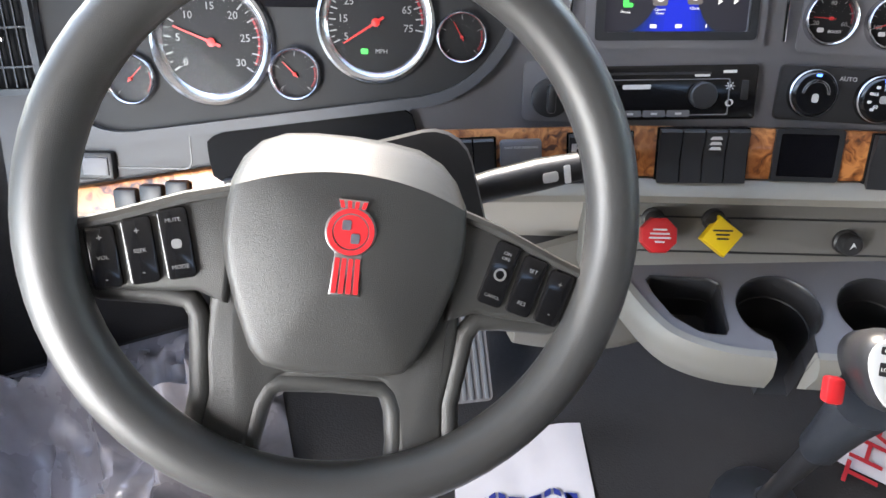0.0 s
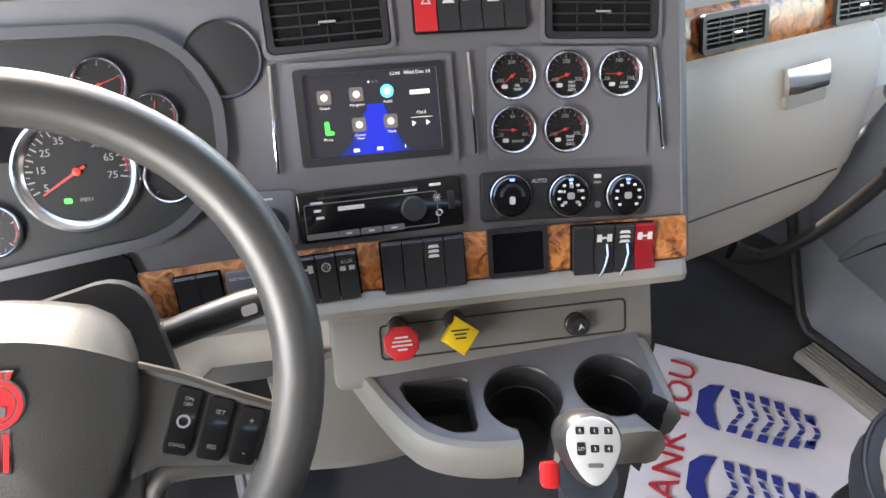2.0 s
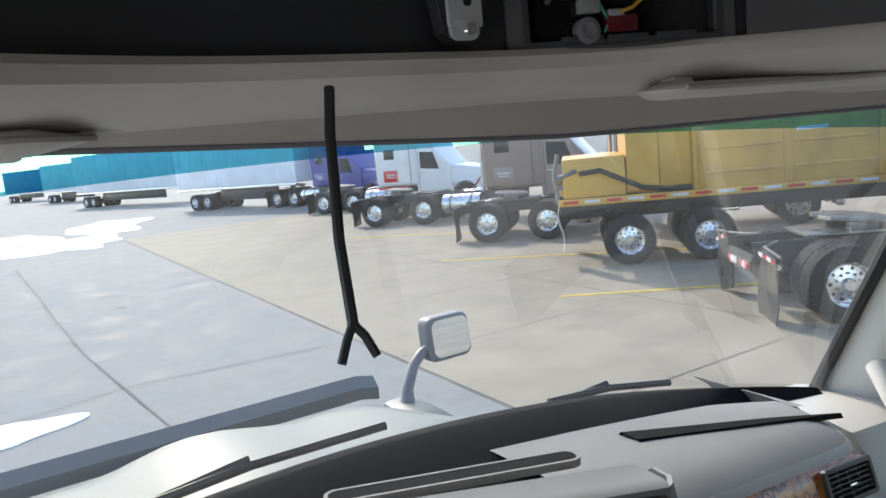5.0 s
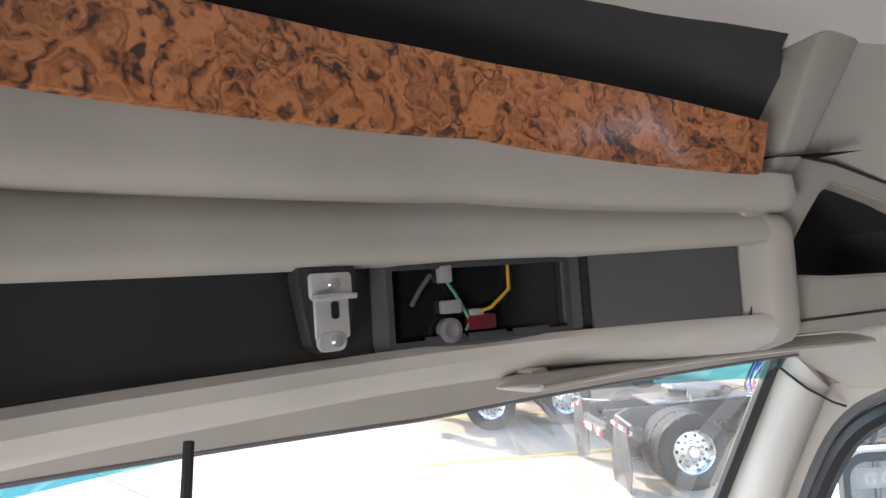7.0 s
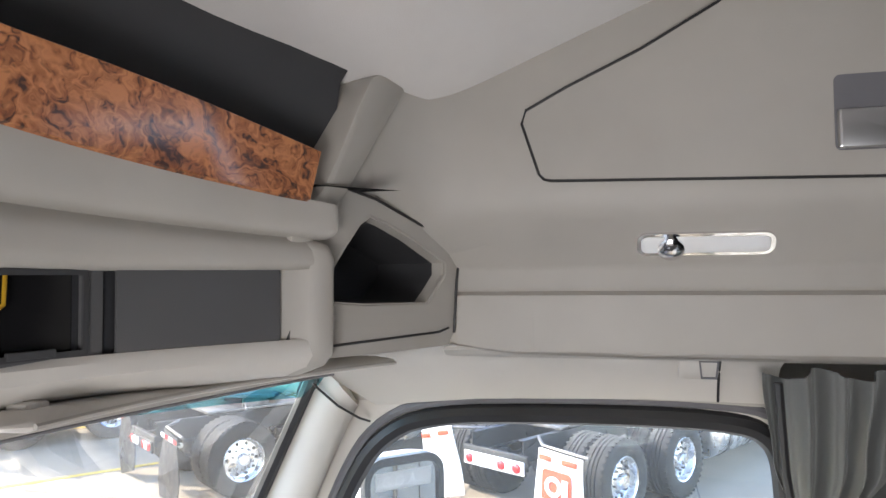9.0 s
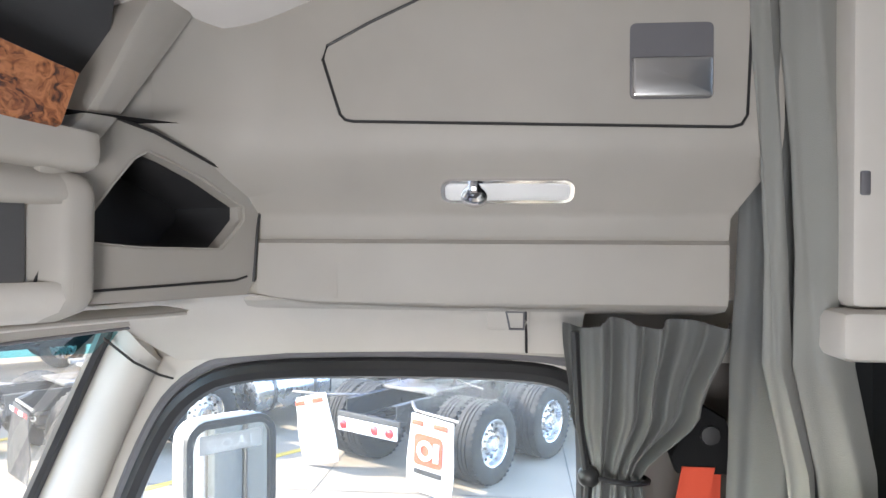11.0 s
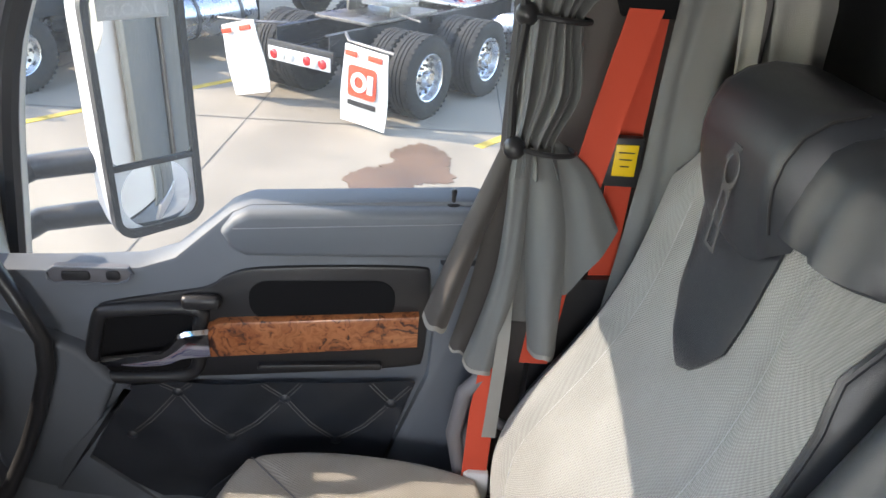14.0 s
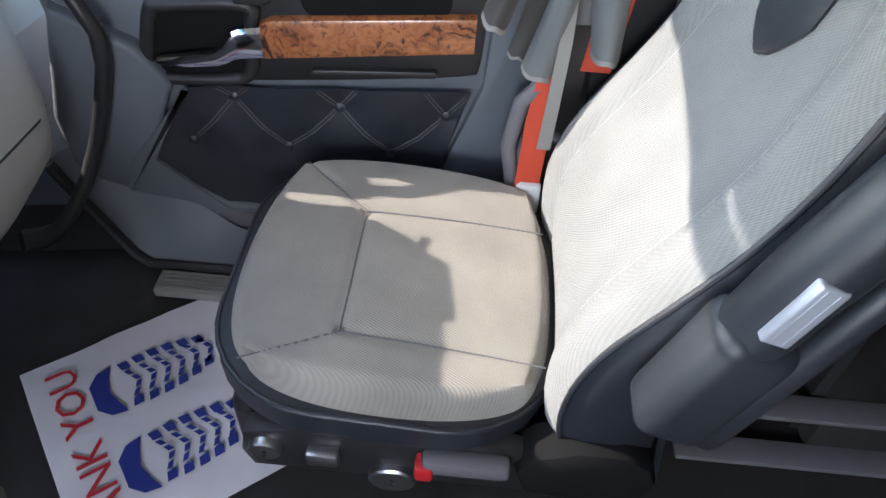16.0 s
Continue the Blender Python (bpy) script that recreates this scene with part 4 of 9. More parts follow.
def vent(m, w, h, cols=7, rows=6, parent=dash, deep=0.010, label="black air vent with horizontal slats", edge=None):
    """An air outlet: rounded frame, dark throat, thin slats, upright vanes and a chrome tab."""
    bm = nb()
    ring_plate(bm, rrect(w, h, 0.006, 4), rrect(w - 0.012, h - 0.012, 0.003, 4), -0.004, 0.0025, m)
    fr = part("air_vent", bm, edge or CHARCOAL, parent, label)
    bm = nb()
    prism(bm, rrect(w - 0.011, h - 0.011, 0.003, 4), -deep - 0.004, -deep, m)
    part("throat", bm, MATTEBLACK, fr)
    for i in range(rows):
        y = -(h - 0.016) / 2 + (h - 0.016) * (i + 0.5) / rows
        bm = nb()
        box(bm, (0, y, -0.002), (w - 0.013, 0.0018, 0.004), m)
        part("slat", bm, BLACK, fr)
    for i in range(1, cols):
        x = -(w - 0.016) / 2 + (w - 0.016) * i / cols
        bm = nb()
        box(bm, (x, 0, -0.003), (0.0014, h - 0.013, 0.003), m)
        part("vane", bm, BLACK, fr)
    bm = nb()
    box(bm, (0, -h * 0.08, 0.002), (0.017, 0.004, 0.004), m, 0.001)
    part("tab", bm, CHROME, fr, "chrome vent tab")
    return fr


def rocker(m, w, h, mt=BLACK, icon=0, lever=False):
    """A rocker switch with its white pictogram as plain bars."""
    bm = nb()
    hw, hh = w / 2 - 0.0006, h / 2
    loft(bm, [[m @ Vector((x, y, z)) for y, z in ((-hh, -0.004), (-hh, 0.006), (-hh * 0.1, 0.003), (hh * 0.9, 0.008), (hh, 0.006), (hh, -0.004))] for x in (-hw, -hw + 0.001, hw - 0.001, hw)], caps=True)
    sw = part("rocker_switch", bm, mt, dash, "red rocker switch" if mt in (REDP, DKRED) else "")
    mi = m @ Matrix.Translation((0, hh * 0.48, 0.0062)) @ Matrix.Rotation(radians(8), 4, "X")
    if icon == 1:
        for dx in (-0.25, 0.25):
            flat_bar(sw, mi, [(w * (dx - 0.12), -0.004), (w * (dx + 0.12), -0.004), (w * (dx + 0.12), 0.004), (w * (dx - 0.12), 0.004)], WHITE, "pictogram")
        flat_bar(sw, mi, [(-w * 0.12, -0.001), (w * 0.12, -0.001), (w * 0.12, 0.001), (-w * 0.12, 0.001)], WHITE, "pictogram")
    elif icon == 2:
        bm = nb()
        ring_plate(bm, disc(0.0048, 16), disc(0.0036, 16), 0, 0.0004, mi)
        part("pictogram", bm, WHITE, sw, smooth=0)
        words("pictogram", "TC", 0.0055, mi, WHITE, sw)
    elif icon == 3:
        for k in range(3):
            flat_bar(sw, mi, [(-w * 0.28, -0.006 + 0.005 * k), (w * 0.28, -0.006 + 0.005 * k), (w * 0.2, -0.003 + 0.005 * k), (-w * 0.2, -0.003 + 0.005 * k)], WHITE, "pictogram")
    elif icon == 4:
        words("pictogram", "AUX", 0.0058, mi @ Matrix.Translation((0, 0.003, 0)), WHITE, sw)
        for dx in (-0.22, 0.22):
            flat_bar(sw, mi, [(w * (dx - 0.14), -0.006), (w * (dx + 0.14), -0.006), (w * (dx + 0.14), -0.0015), (w * (dx - 0.14), -0.0015)], WHITE, "pictogram")
    if lever:
        bm = nb()
        tube(bm, [m @ Vector(p) for p in ((w * 0.15, hh * 0.2, 0.004), (w * 0.1, -hh * 0.2, 0.010), (-w * 0.1, -hh * 0.7, 0.012), (-w * 0.25, -hh * 1.1, 0.008))], 0.0013, 6)
        part("guard_wire", bm, SILVER, sw, "silver wire guard")
    return sw


# air vents and the upper switch row
vent(at2(PANEL, -0.139, 0.086, 0, 2.5), 0.115, 0.058, 4, 4, deep=0.003, edge=BLACK)
vent(at2(PANEL, 0.136, 0.084, 0, -2.5), 0.118, 0.059, 4, 4, deep=0.003, edge=BLACK)
for x, y, w, h, t in ((-0.139, 0.086, 0.126, 0.068, 2.5), (0.136, 0.084, 0.129, 0.069, -2.5)):
    part("vent_surround", ring_plate(nb(), rrect(w, h, 0.008, 4), rrect(w - 0.008, h - 0.008, 0.006, 4), -0.006, 0.0012, at2(PANEL, x, y, 0, t)), DARK, dash)
bm = nb()
prism(bm, rrect(0.114, 0.046, 0.004, 3, 0.0, 0.0895), -0.006, 0.001, PANEL)
part("switch_frame", bm, GLOSSBLACK, dash)
for i, (mt, ic) in enumerate(((REDP, 0), (BLACK, 3), (BLACK, 1), (BLACK, 3), (BLACK, 0))):
    s = rocker(at2(PANEL, -0.0445 + 0.0222 * i, 0.0895, 0.001), 0.0222, 0.042, mt, ic)
    if i == 0:
        mm = at2(PANEL, -0.0445, 0.097, 0.0085)
        bm = nb()
        ring_plate(bm, [(-0.005, -0.004), (0.005, -0.004), (0, 0.005)], [(-0.0032, -0.0029), (0.0032, -0.0029), (0, 0.0030)], 0, 0.0005, mm)
        part("warning_triangle", bm, WHITE, s, smooth=0)
# round tweeter grille
bm = nb()
lathe(bm, [(0.0365, -0.002), (0.0355, 0.002), (0.033, 0.0005), (0.02, 0.0022), (0, 0.003)], 40, at2(PANEL, -0.238, 0.053))
part("tweeter", bm, BLACK, dash, "round black speaker grille")
# chrome strips
for x, y0, y1, t in ((-0.1975, -0.057, 0.045, 1.0), (-0.004, -0.052, 0.048, -1.5), (0.1935, -0.061, 0.043, -4.0)):
    bm = nb()
    box(bm, (0, 0, 0.001), (0.0034, y1 - y0, 0.004), at2(PANEL, x, (y0 + y1) / 2, 0, -t), 0.001)
    part("chrome_strip", bm, CHROME, dash, "thin upright chrome strip")

# touch screen
bez = nb()
M = at2(PANEL, -0.1025, -0.006, 0, 1.0)
ring_plate(bez, rrect(0.163, 0.106, 0.006, 4), rrect(0.130, 0.079, 0.002, 4, 0.0005, 0.001), -0.004, 0.0015, M)
bez = part("touch_screen", bez, DARK, dash, "lit touch screen in a dark bezel")
bm = nb()
ring_plate(bm, rrect(0.146, 0.092, 0.004, 4), rrect(0.130, 0.079, 0.002, 4, 0.0005, 0.001), 0.0015, 0.0045, M)
part("bezel_rim", bm, BLACK, bez)
flat_bar(bez, M, rrect(0.131, 0.080, 0.002, 3, 0.0005, 0.001), SCREENDIM, "display", -0.003, 0.001)
S = M @ Matrix.Translation((0.0005, 0.001, -0.0019))
for k in range(7):
    w = 0.062 - 0.007 * k
    flat_bar(bez, S, [(0.004 - w * 0.75, -0.039), (0.004 + w * 0.55, -0.039), (0.004 + w * 0.35, -0.039 + 0.011 * (k + 1) * 0.62), (0.004 - w * 0.5, -0.039 + 0.011 * (k + 1) * 0.62)], glow("screen_blue_%s" % "abcdefg"[k], (0.004, 0.015, 0.05 + 0.055 * k), 0.16), "wallpaper", 0.0001 * k, 0.00009)
T = S @ Matrix.Translation((0, 0, 0.001))
for x, y, mt in ((-0.046, 0.018, ICONGREY), (-0.015, 0.019, ICONGREY), (0.015, 0.020, ICONCYAN), (-0.046, -0.011, ICONGREEN), (-0.015, -0.010, ICONGREY), (0.016, -0.009, ICONGREY)):
    flat_bar(bez, T, disc(0.0065, 16, x, y) if mt is ICONCYAN else (rrect(0.005, 0.013, 0.002, 2, x, y) if mt is ICONGREEN else rrect(0.0135, 0.0135, 0.002, 3, x, y)), mt, "icon")
    flat_bar(bez, T, disc(0.0035, 14, x, y) if mt is not ICONGREEN else rrect(0.009, 0.004, 0.0015, 2, x + 0.002, y - 0.005), ICONWHITE if mt is not ICONGREEN else ICONGREEN, "icon", 0.0004)
for txt, x, y, sz in (("Gauges", -0.046, 0.008, 0.0036), ("Navigation", -0.015, 0.009, 0.0034), ("Audio", 0.015, 0.010, 0.0036), ("Phone", -0.046, -0.022, 0.0036), ("Camera\nViews", -0.015, -0.0215, 0.0032), ("Clock", 0.016, -0.019, 0.0036), ("CH 5", 0.047, -0.003, 0.0045), ("Wed Dec 14", 0.046, 0.036, 0.0050), ("12:04", 0.024, 0.036, 0.0046)):
    words("screen_text", txt, sz, T @ Matrix.Translation((x, y, 0.0004)), ICONWHITE, bez)
for x in (0.039, 0.053):
    flat_bar(bez, T, [(x - 0.002, -0.016), (x + 0.002, -0.013), (x - 0.002, -0.010)], ICONWHITE, "icon")
flat_bar(bez, T, rrect(0.022, 0.0006, 0.0002, 2, 0.047, -0.0075), ICONWHITE, "icon")
flat_bar(bez, T, rrect(0.020, 0.0045, 0.001, 2, 0.047, 0.017), ICONWHITE, "emblem")
for x in (-0.02, 0.003, 0.028):
    flat_bar(bez, T, rrect(0.006 if x < 0.02 else 0.0012, 0.0034, 0.0005, 2, x, -0.0345), ICONWHITE, "icon")
for k in range(3):
    flat_bar(bez, T, disc(0.0012, 8, -0.002 + 0.004 * k, 0.030), ICONWHITE if k == 0 else ICONGREY, "icon")

# secondary gauges
bm = nb()
prism(bm, rrect(0.170, 0.112, 0.005, 4), -0.004, -0.0022, at2(PANEL, 0.0965, -0.008, 0.003, -2.6))
part("gauge_plate", bm, DARK, dash, "dark flat gauge plate")
for x, y, nd, t1, t2 in ((0.038, 0.022, -140, ("100", "200", "250"), "OIL\nTEMP"), (0.095, 0.020, -160, ("100", "200", "300"), "FNT\nDRV\nAXLE"), (0.151, 0.018, 180, ("50", "100", "150"), "SUSP\nLOAD"), (0.036, -0.031, 178, ("20", "40", "60"), "BOOST"), (0.091, -0.034, -160, ("100", "200", "300"), "REAR\nDRV\nAXLE")):
    f = gauge(at2(PANEL, x, y, 0.002, -2), 0.0237, nd, 13, numbers=t1, a0=200, a1=-20, tsize=0.0055)
    words("dial_text", t2, 0.0038, at2(PANEL, x + 0.005, y - 0.0115, 0.0026, -2), WHITE, f)
    flat_bar(f, at2(PANEL, x - 0.008, y - 0.010, 0.0024, -2), rrect(0.006, 0.004, 0.001, 2), WHITE, "pictogram")

# radio
M = at2(PANEL, -0.102, -0.0995, 0, 1.8)
bm = nb()
prism(bm, rrect(0.163, 0.050, 0.003, 3), -0.004, 0.003, M, 0.0015)
radio = part("radio", bm, GLOSSBLACK, dash, "black single-slot radio with silver keys")
flat_bar(radio, M, rrect(0.100, 0.0022, 0.0008, 2, -0.012, 0.018), BLACK, "disc_slot", 0.003, 0.0006)
bm = nb()
ring_plate(bm, rrect(0.132, 0.034, 0.002, 3, -0.010, -0.004), rrect(0.130, 0.032, 0.002, 3, -0.010, -0.004), 0.003, 0.0036, M)
part("rim", bm, DARK, radio)
bm = nb()
lathe(bm, [(0.0125, 0.003), (0.0125, 0.010), (0.011, 0.0115), (0, 0.0115)], 24, M @ Matrix.Translation((0.031, -0.002, 0)))
part("volume_knob", bm, BLACK, radio, "ribbed black volume knob")
for x in (-0.035, -0.0125, 0.010):
    flat_bar(radio, M, rrect(0.021, 0.006, 0.001, 2, x, -0.019), DARK, "key", 0.003, 0.0012)
    flat_bar(radio, M, rrect(0.006, 0.002, 0.0005, 2, x, -0.019), WHITE, "pictogram", 0.0043)
flat_bar(radio, M, rrect(0.03, 0.0055, 0.001, 2, -0.061, -0.019), SILVER, "key", 0.003, 0.0012)
flat_bar(radio, M, rrect(0.026, 0.0042, 0.0008, 2, -0.030, 0.006), WHITE, "maker_badge", 0.003, 0.0005)
for x, y, w in ((-0.063, 0.0135, 0.012), (-0.063, 0.006, 0.007), (-0.061, -0.001, 0.008), (0.055, 0.019, 0.012), (0.030, 0.016, 0.014)):
    flat_bar(radio, M, rrect(w, 0.0026, 0.0006, 2, x, y), WHITE, "pictogram", 0.003, 0.0005)
for k in range(8):
    a = k * math.pi / 4
    flat_bar(radio, M @ Matrix.Translation((0.056, 0.006, 0)) @ Matrix.Rotation(a, 4, "Z"), [(0.0026, -0.0004), (0.0042, -0.0004), (0.0042, 0.0004), (0.0026, 0.0004)], WHITE, "pictogram", 0.003, 0.0005)
flat_bar(radio, M, disc(0.0018, 12, 0.056, 0.006), WHITE, "pictogram", 0.003, 0.0005)
bm = nb()
ring_plate(bm, disc(0.003, 16, 0.056, -0.010), disc(0.0028, 16, 0.0575, -0.009), 0.003, 0.0036, M)
part("pictogram", bm, WHITE, radio, smooth=0)
bm = nb()
box(bm, (0.070, 0.002, 0.003), (0.0065, 0.018, 0.002), M, 0.0008)
part("usb_flap", bm, BLACK, radio)

# climate controls
M = at2(PANEL, 0.0895, -0.1005, 0, -2.4)
bm = nb()
prism(bm, rrect(0.181, 0.050, 0.005, 4), -0.004, 0.002, M, 0.0015)
hv = part("climate_panel", bm, BLACK, dash, "black climate panel with three knobs")
for i, x in enumerate((-0.0605, 0.0015, 0.0635)):
    K = M @ Matrix.Translation((x, 0.001 - 0.002 * i, 0.002))
    bm = nb()
    lathe(bm, [(0.0225, 0.0), (0.0225, 0.004), (0.0195, 0.009), (0.018, 0.0105), (0.0, 0.0105)], 32, K)
    kn = part("knob", bm, GLOSSBLACK, hv, "black climate knob with white marks")
    bm = nb()
    lathe(bm, [(0.0215, 0.004), (0.0218, 0.0055), (0.0205, 0.0072)], 32, K)
    part("knob_ring", bm, SILVER, kn)
    if i == 0:
        bm = nb()
        ring_plate(bm, [(0.0125 * math.cos(a), 0.0125 * math.sin(a)) for a in [math.pi * k / 14 for k in range(15)]] + [(0.0105 * math.cos(a), 0.0105 * math.sin(a)) for a in [math.pi * (14 - k) / 14 for k in range(15)]], [(0.0124 * math.cos(a), 0.0124 * math.sin(a)) for a in [math.pi * k / 14 for k in range(15)]] + [(0.0106 * math.cos(a), 0.0106 * math.sin(a)) for a in [math.pi * (14 - k) / 14 for k in range(15)]], 0.0105, 0.011, K)
        part("fan_scale", bm, WHITE, kn, smooth=0)
        flat_bar(kn, K, rrect(0.006, 0.008, 0.002, 2, 0, -0.004), WHITE, "pictogram", 0.0105)
    else:
        for k in range(9):
            a = radians(225 - 33.75 * k)
            flat_bar(kn, K, rrect(0.0036, 0.0026, 0.0006, 2, 0.013 * math.cos(a), 0.013 * math.sin(a)), WHITE, "mark", 0.0105)
        flat_bar(kn, K, rrect(0.008, 0.007, 0.002, 2), GREYPRINT, "pictogram", 0.0105)
        if i == 1:
            for txt, a in (("72", 90), ("66", 150), ("78", 30), ("60", 225), ("84", -45)):
                words("numeral", txt, 0.0046, K @ Matrix.Translation((0.0095 * math.cos(radians(a)), 0.0095 * math.sin(radians(a)), 0.0112)), WHITE, kn)
    flat_bar(kn, K, rrect(0.005, 0.0022, 0.0006, 2, 0, 0.0165), DIALBLUE, "blue_mark", 0.0106)
words("panel_text", "AUTO", 0.0058, M @ Matrix.Translation((-0.029, 0.015, 0.0022)), WHITE, hv)
words("panel_text", "MAX", 0.0040, M @ Matrix.Translation((0.034, 0.011, 0.0022)), WHITE, hv)
flat_bar(hv, M, rrect(0.008, 0.004, 0.001, 2, 0.034, 0.0175), WHITE, "pictogram", 0.002)
bm = nb()
lathe(bm, [(0.0035, 0.002), (0.0035, 0.004), (0, 0.004)], 12, M @ Matrix.Translation((0.034, -0.012, 0)))
part("button", bm, DARK, hv)

# lower switch groups in the burl strip
def switch_group(u0, u1, v0, v1, kinds, turn):
    bm = nb()
    prism(bm, rrect(u1 - u0 + 0.003, v1 - v0 + 0.003, 0.002, 2), -0.004, 0.0045, at2(PANEL, (u0 + u1) / 2, (v0 + v1) / 2, 0, turn))
    part("switch_frame", bm, GLOSSBLACK, dash)
    w = (u1 - u0) / len(kinds)
    for i, (mt, ic, lv) in enumerate(kinds):
        rocker(at2(PANEL, (u0 + u1) / 2, (v0 + v1) / 2, 0.0045, turn) @ Matrix.Translation((-(u1 - u0) / 2 + w * (i + 0.5), 0, 0)), w, v1 - v0, mt, ic, lv)
switch_group(-0.304, -0.262, -0.193, -0.146, ((BLACK, 0, False), (BLACK, 0, False)), 4)
switch_group(-0.192, -0.131, -0.185, -0.138, ((BLACK, 1, False), (BLACK, 2, False), (BLACK, 4, False)), 3)
switch_group(-0.107, -0.023, -0.183, -0.132, ((BLACK, 0, False), (BLACK, 0, False), (BLACK, 3, False), (BLACK, 0, False)), 1)
switch_group(0.092, 0.182, -0.187, -0.136, ((BLACK, 0, False), (BLACK, 1, True), (BLACK, 3, True), (DKRED, 1, False)), -2)
bm = nb()
ring_plate(bm, rrect(0.064, 0.050, 0.003, 3), rrect(0.054, 0.041, 0.002, 3), -0.004, 0.006, at2(PANEL, 0.034, -0.1555, 0, -0.5))
dp = part("message_display", bm, BLACK, dash, "blank black message display")
flat_bar(dp, at2(PANEL, 0.034, -0.1555, 0, -0.5), rrect(0.055, 0.042, 0.002, 3), SCREENBLACK, "display", 0.0042, 0.001)
bm = nb()
box(bm, (0, 0, 0.006), (0.040, 0.026, 0.012), at2(PANEL, -0.238, -0.158, 0.002, 3), 0.003)
hb = part("brake_lever", bm, DARK, dash, "dark trailer brake lever plate")
words("lever_text", "NOT FOR PARKING", 0.0036, at2(PANEL, -0.238, -0.152, 0.0145, 3), WHITE, hb)
for k in range(3):
    rocker(at2(PANEL, -0.455 - 0.030 * k, -0.196 - 0.004 * k, 0.004, 9), 0.027, 0.032, BLACK, 1)
# ignition key
M = at2(PANEL, -0.212, -0.100)
bm = nb()
prism(bm, rrect(0.052, 0.056, 0.006, 3), -0.004, 0.0015, M, 0.001)
kp = part("ignition", bm, DARK, dash, "ignition switch with black key head")
bm = nb()
lathe(bm, [(0.0185, 0.001), (0.018, 0.006), (0.014, 0.008), (0, 0.008)], 24, M @ Matrix.Translation((0, -0.006, 0)))
box(bm, (0, -0.006, 0.014), (0.008, 0.026, 0.014), M, 0.003)
part("key_head", bm, BLACK, kp)
flat_bar(kp, M, rrect(0.012, 0.002, 0.0008, 2, 0, 0.020), WHITE, "pictogram", 0.0015)

# air valves
def valve(name, x, y, r, sides, mt, text, turn, label):
    M = at2(PANEL, x, y, -0.047)
    bm = nb()
    lathe(bm, [(0.012, 0.0), (0.012, 0.004), (0.0095, 0.006), (0.0095, 0.030), (0, 0.030)], 20, M)
    v = part(name, bm, BLACK, dash, label)
    H = M @ Matrix.Translation((0, -0.010, 0.030)) @ Matrix.Rotation(radians(-14), 4, "X") @ Matrix.Rotation(radians(turn), 4, "Z")
    bm = nb()
    prism(bm, [(r * math.cos(2 * math.pi * (k + 0.5) / sides), r * math.sin(2 * math.pi * (k + 0.5) / sides)) for k in range(sides)], -0.006, 0.006, H, 0.003, 2)
    lathe(bm, [(0.012, -0.016), (0.013, -0.006), (0.013, 0.0)], 16, H)
    part("handle", bm, mt, v)
    if text:
        for k, w in enumerate(text):
            flat_bar(v, H @ Matrix.Rotation(radians(-turn), 4, "Z"), rrect(w, 0.0018, 0.0004, 1, 0, 0.006 - 0.0042 * k), WHITE if mt is REDP else BLACK, "print", 0.0061)
    return v
valve("air_valve", -0.092, -0.234, 0.0195, 8, REDP, (0.014, 0.020, 0.022, 0.010), 0, "red octagonal trailer air valve")
valve("air_valve", -0.029, -0.2335, 0.0215, 4, YELP, (0.020, 0.014, 0.012), 52, "yellow square parking brake valve")
M = at2(PANEL, 0.111, -0.254, -0.047)
bm = nb()
lathe(bm, [(0.0135, 0.0), (0.0135, 0.004), (0.0115, 0.006), (0.0115, 0.016), (0.010, 0.018), (0, 0.018)], 24, M)
bk = part("rotary_knob", bm, BLACK, dash, "black rotary knob")
flat_bar(bk, M, [(-0.003, -0.004), (0.0, 0.004), (0.004, -0.002), (0.001, 0.0)], WHITE, "pictogram", 0.018)

# instrument cluster
C0 = at2(PANEL, -0.475, -0.028)
def cluster_line(grow):
    """Outline of the cluster: a rounded oblong whose lower edge rises towards the middle of the dash."""
    return [(x, y + 0.137 * x * max(0.0, min(1.0, 0.5 - y / 0.11))) for x, y in rrect(0.45 + grow, 0.207 + grow, 0.083 + grow / 2, 8, 0, 0.004)]


bm = nb()
prism(bm, cluster_line(0.0), -0.004, -0.0015, C0 @ Matrix.Translation((0, 0, 0.003)))
cl = part("instrument_panel", bm, mat("cluster_panel", (0.012, 0.012, 0.0135), 0.7, grain=0.1, grain_scale=1500, vary=0.06), dash, "dark grey instrument cluster with chrome-ringed dials")
bm = nb()
ring_plate(bm, cluster_line(0.018), cluster_line(-0.003), -0.002, 0.009, C0)
part("cluster_hood", bm, HOODGREY, cl, "dark raised hood round the dials")
gauge(at2(PANEL, -0.533, -0.060, 0.004), 0.058, 158, 25, numbers=("0", "5", "10", "15", "20", "25", "30"), tsize=0.010, parent=cl, a0=215, a1=-35)
sp = gauge(at2(PANEL, -0.377, -0.040, 0.004), 0.055, 212, 31, numbers=("5", "15", "25", "35", "45", "55", "65", "75"), tsize=0.0095, parent=cl, a0=205, a1=-10)
words("dial_text", "MPH", 0.0058, at2(PANEL, -0.372, -0.066, 0.0046), DIALPRINT, sp)
flat_bar(sp, at2(PANEL, -0.388, -0.066, 0.0046), rrect(0.007, 0.005, 0.001, 2), ICONGREEN, "green_lamp")
for x, y, r, nd in ((-0.615, -0.095, 0.0245, 45), (-0.612, -0.025, 0.0225, 30), (-0.455, -0.088, 0.0245, 135), (-0.297, -0.052, 0.0235, 120), (-0.347, 0.036, 0.0245, 20), (-0.304, 0.004, 0.0225, 80)):
    gauge(at2(PANEL, x, y, 0.004), r, nd, 9, parent=cl)
flat_bar(cl, at2(PANEL, -0.455, 0.010, 0.0015), rrect(0.085, 0.075, 0.004, 3), SCREENBLACK, "trip_display", 0.0)
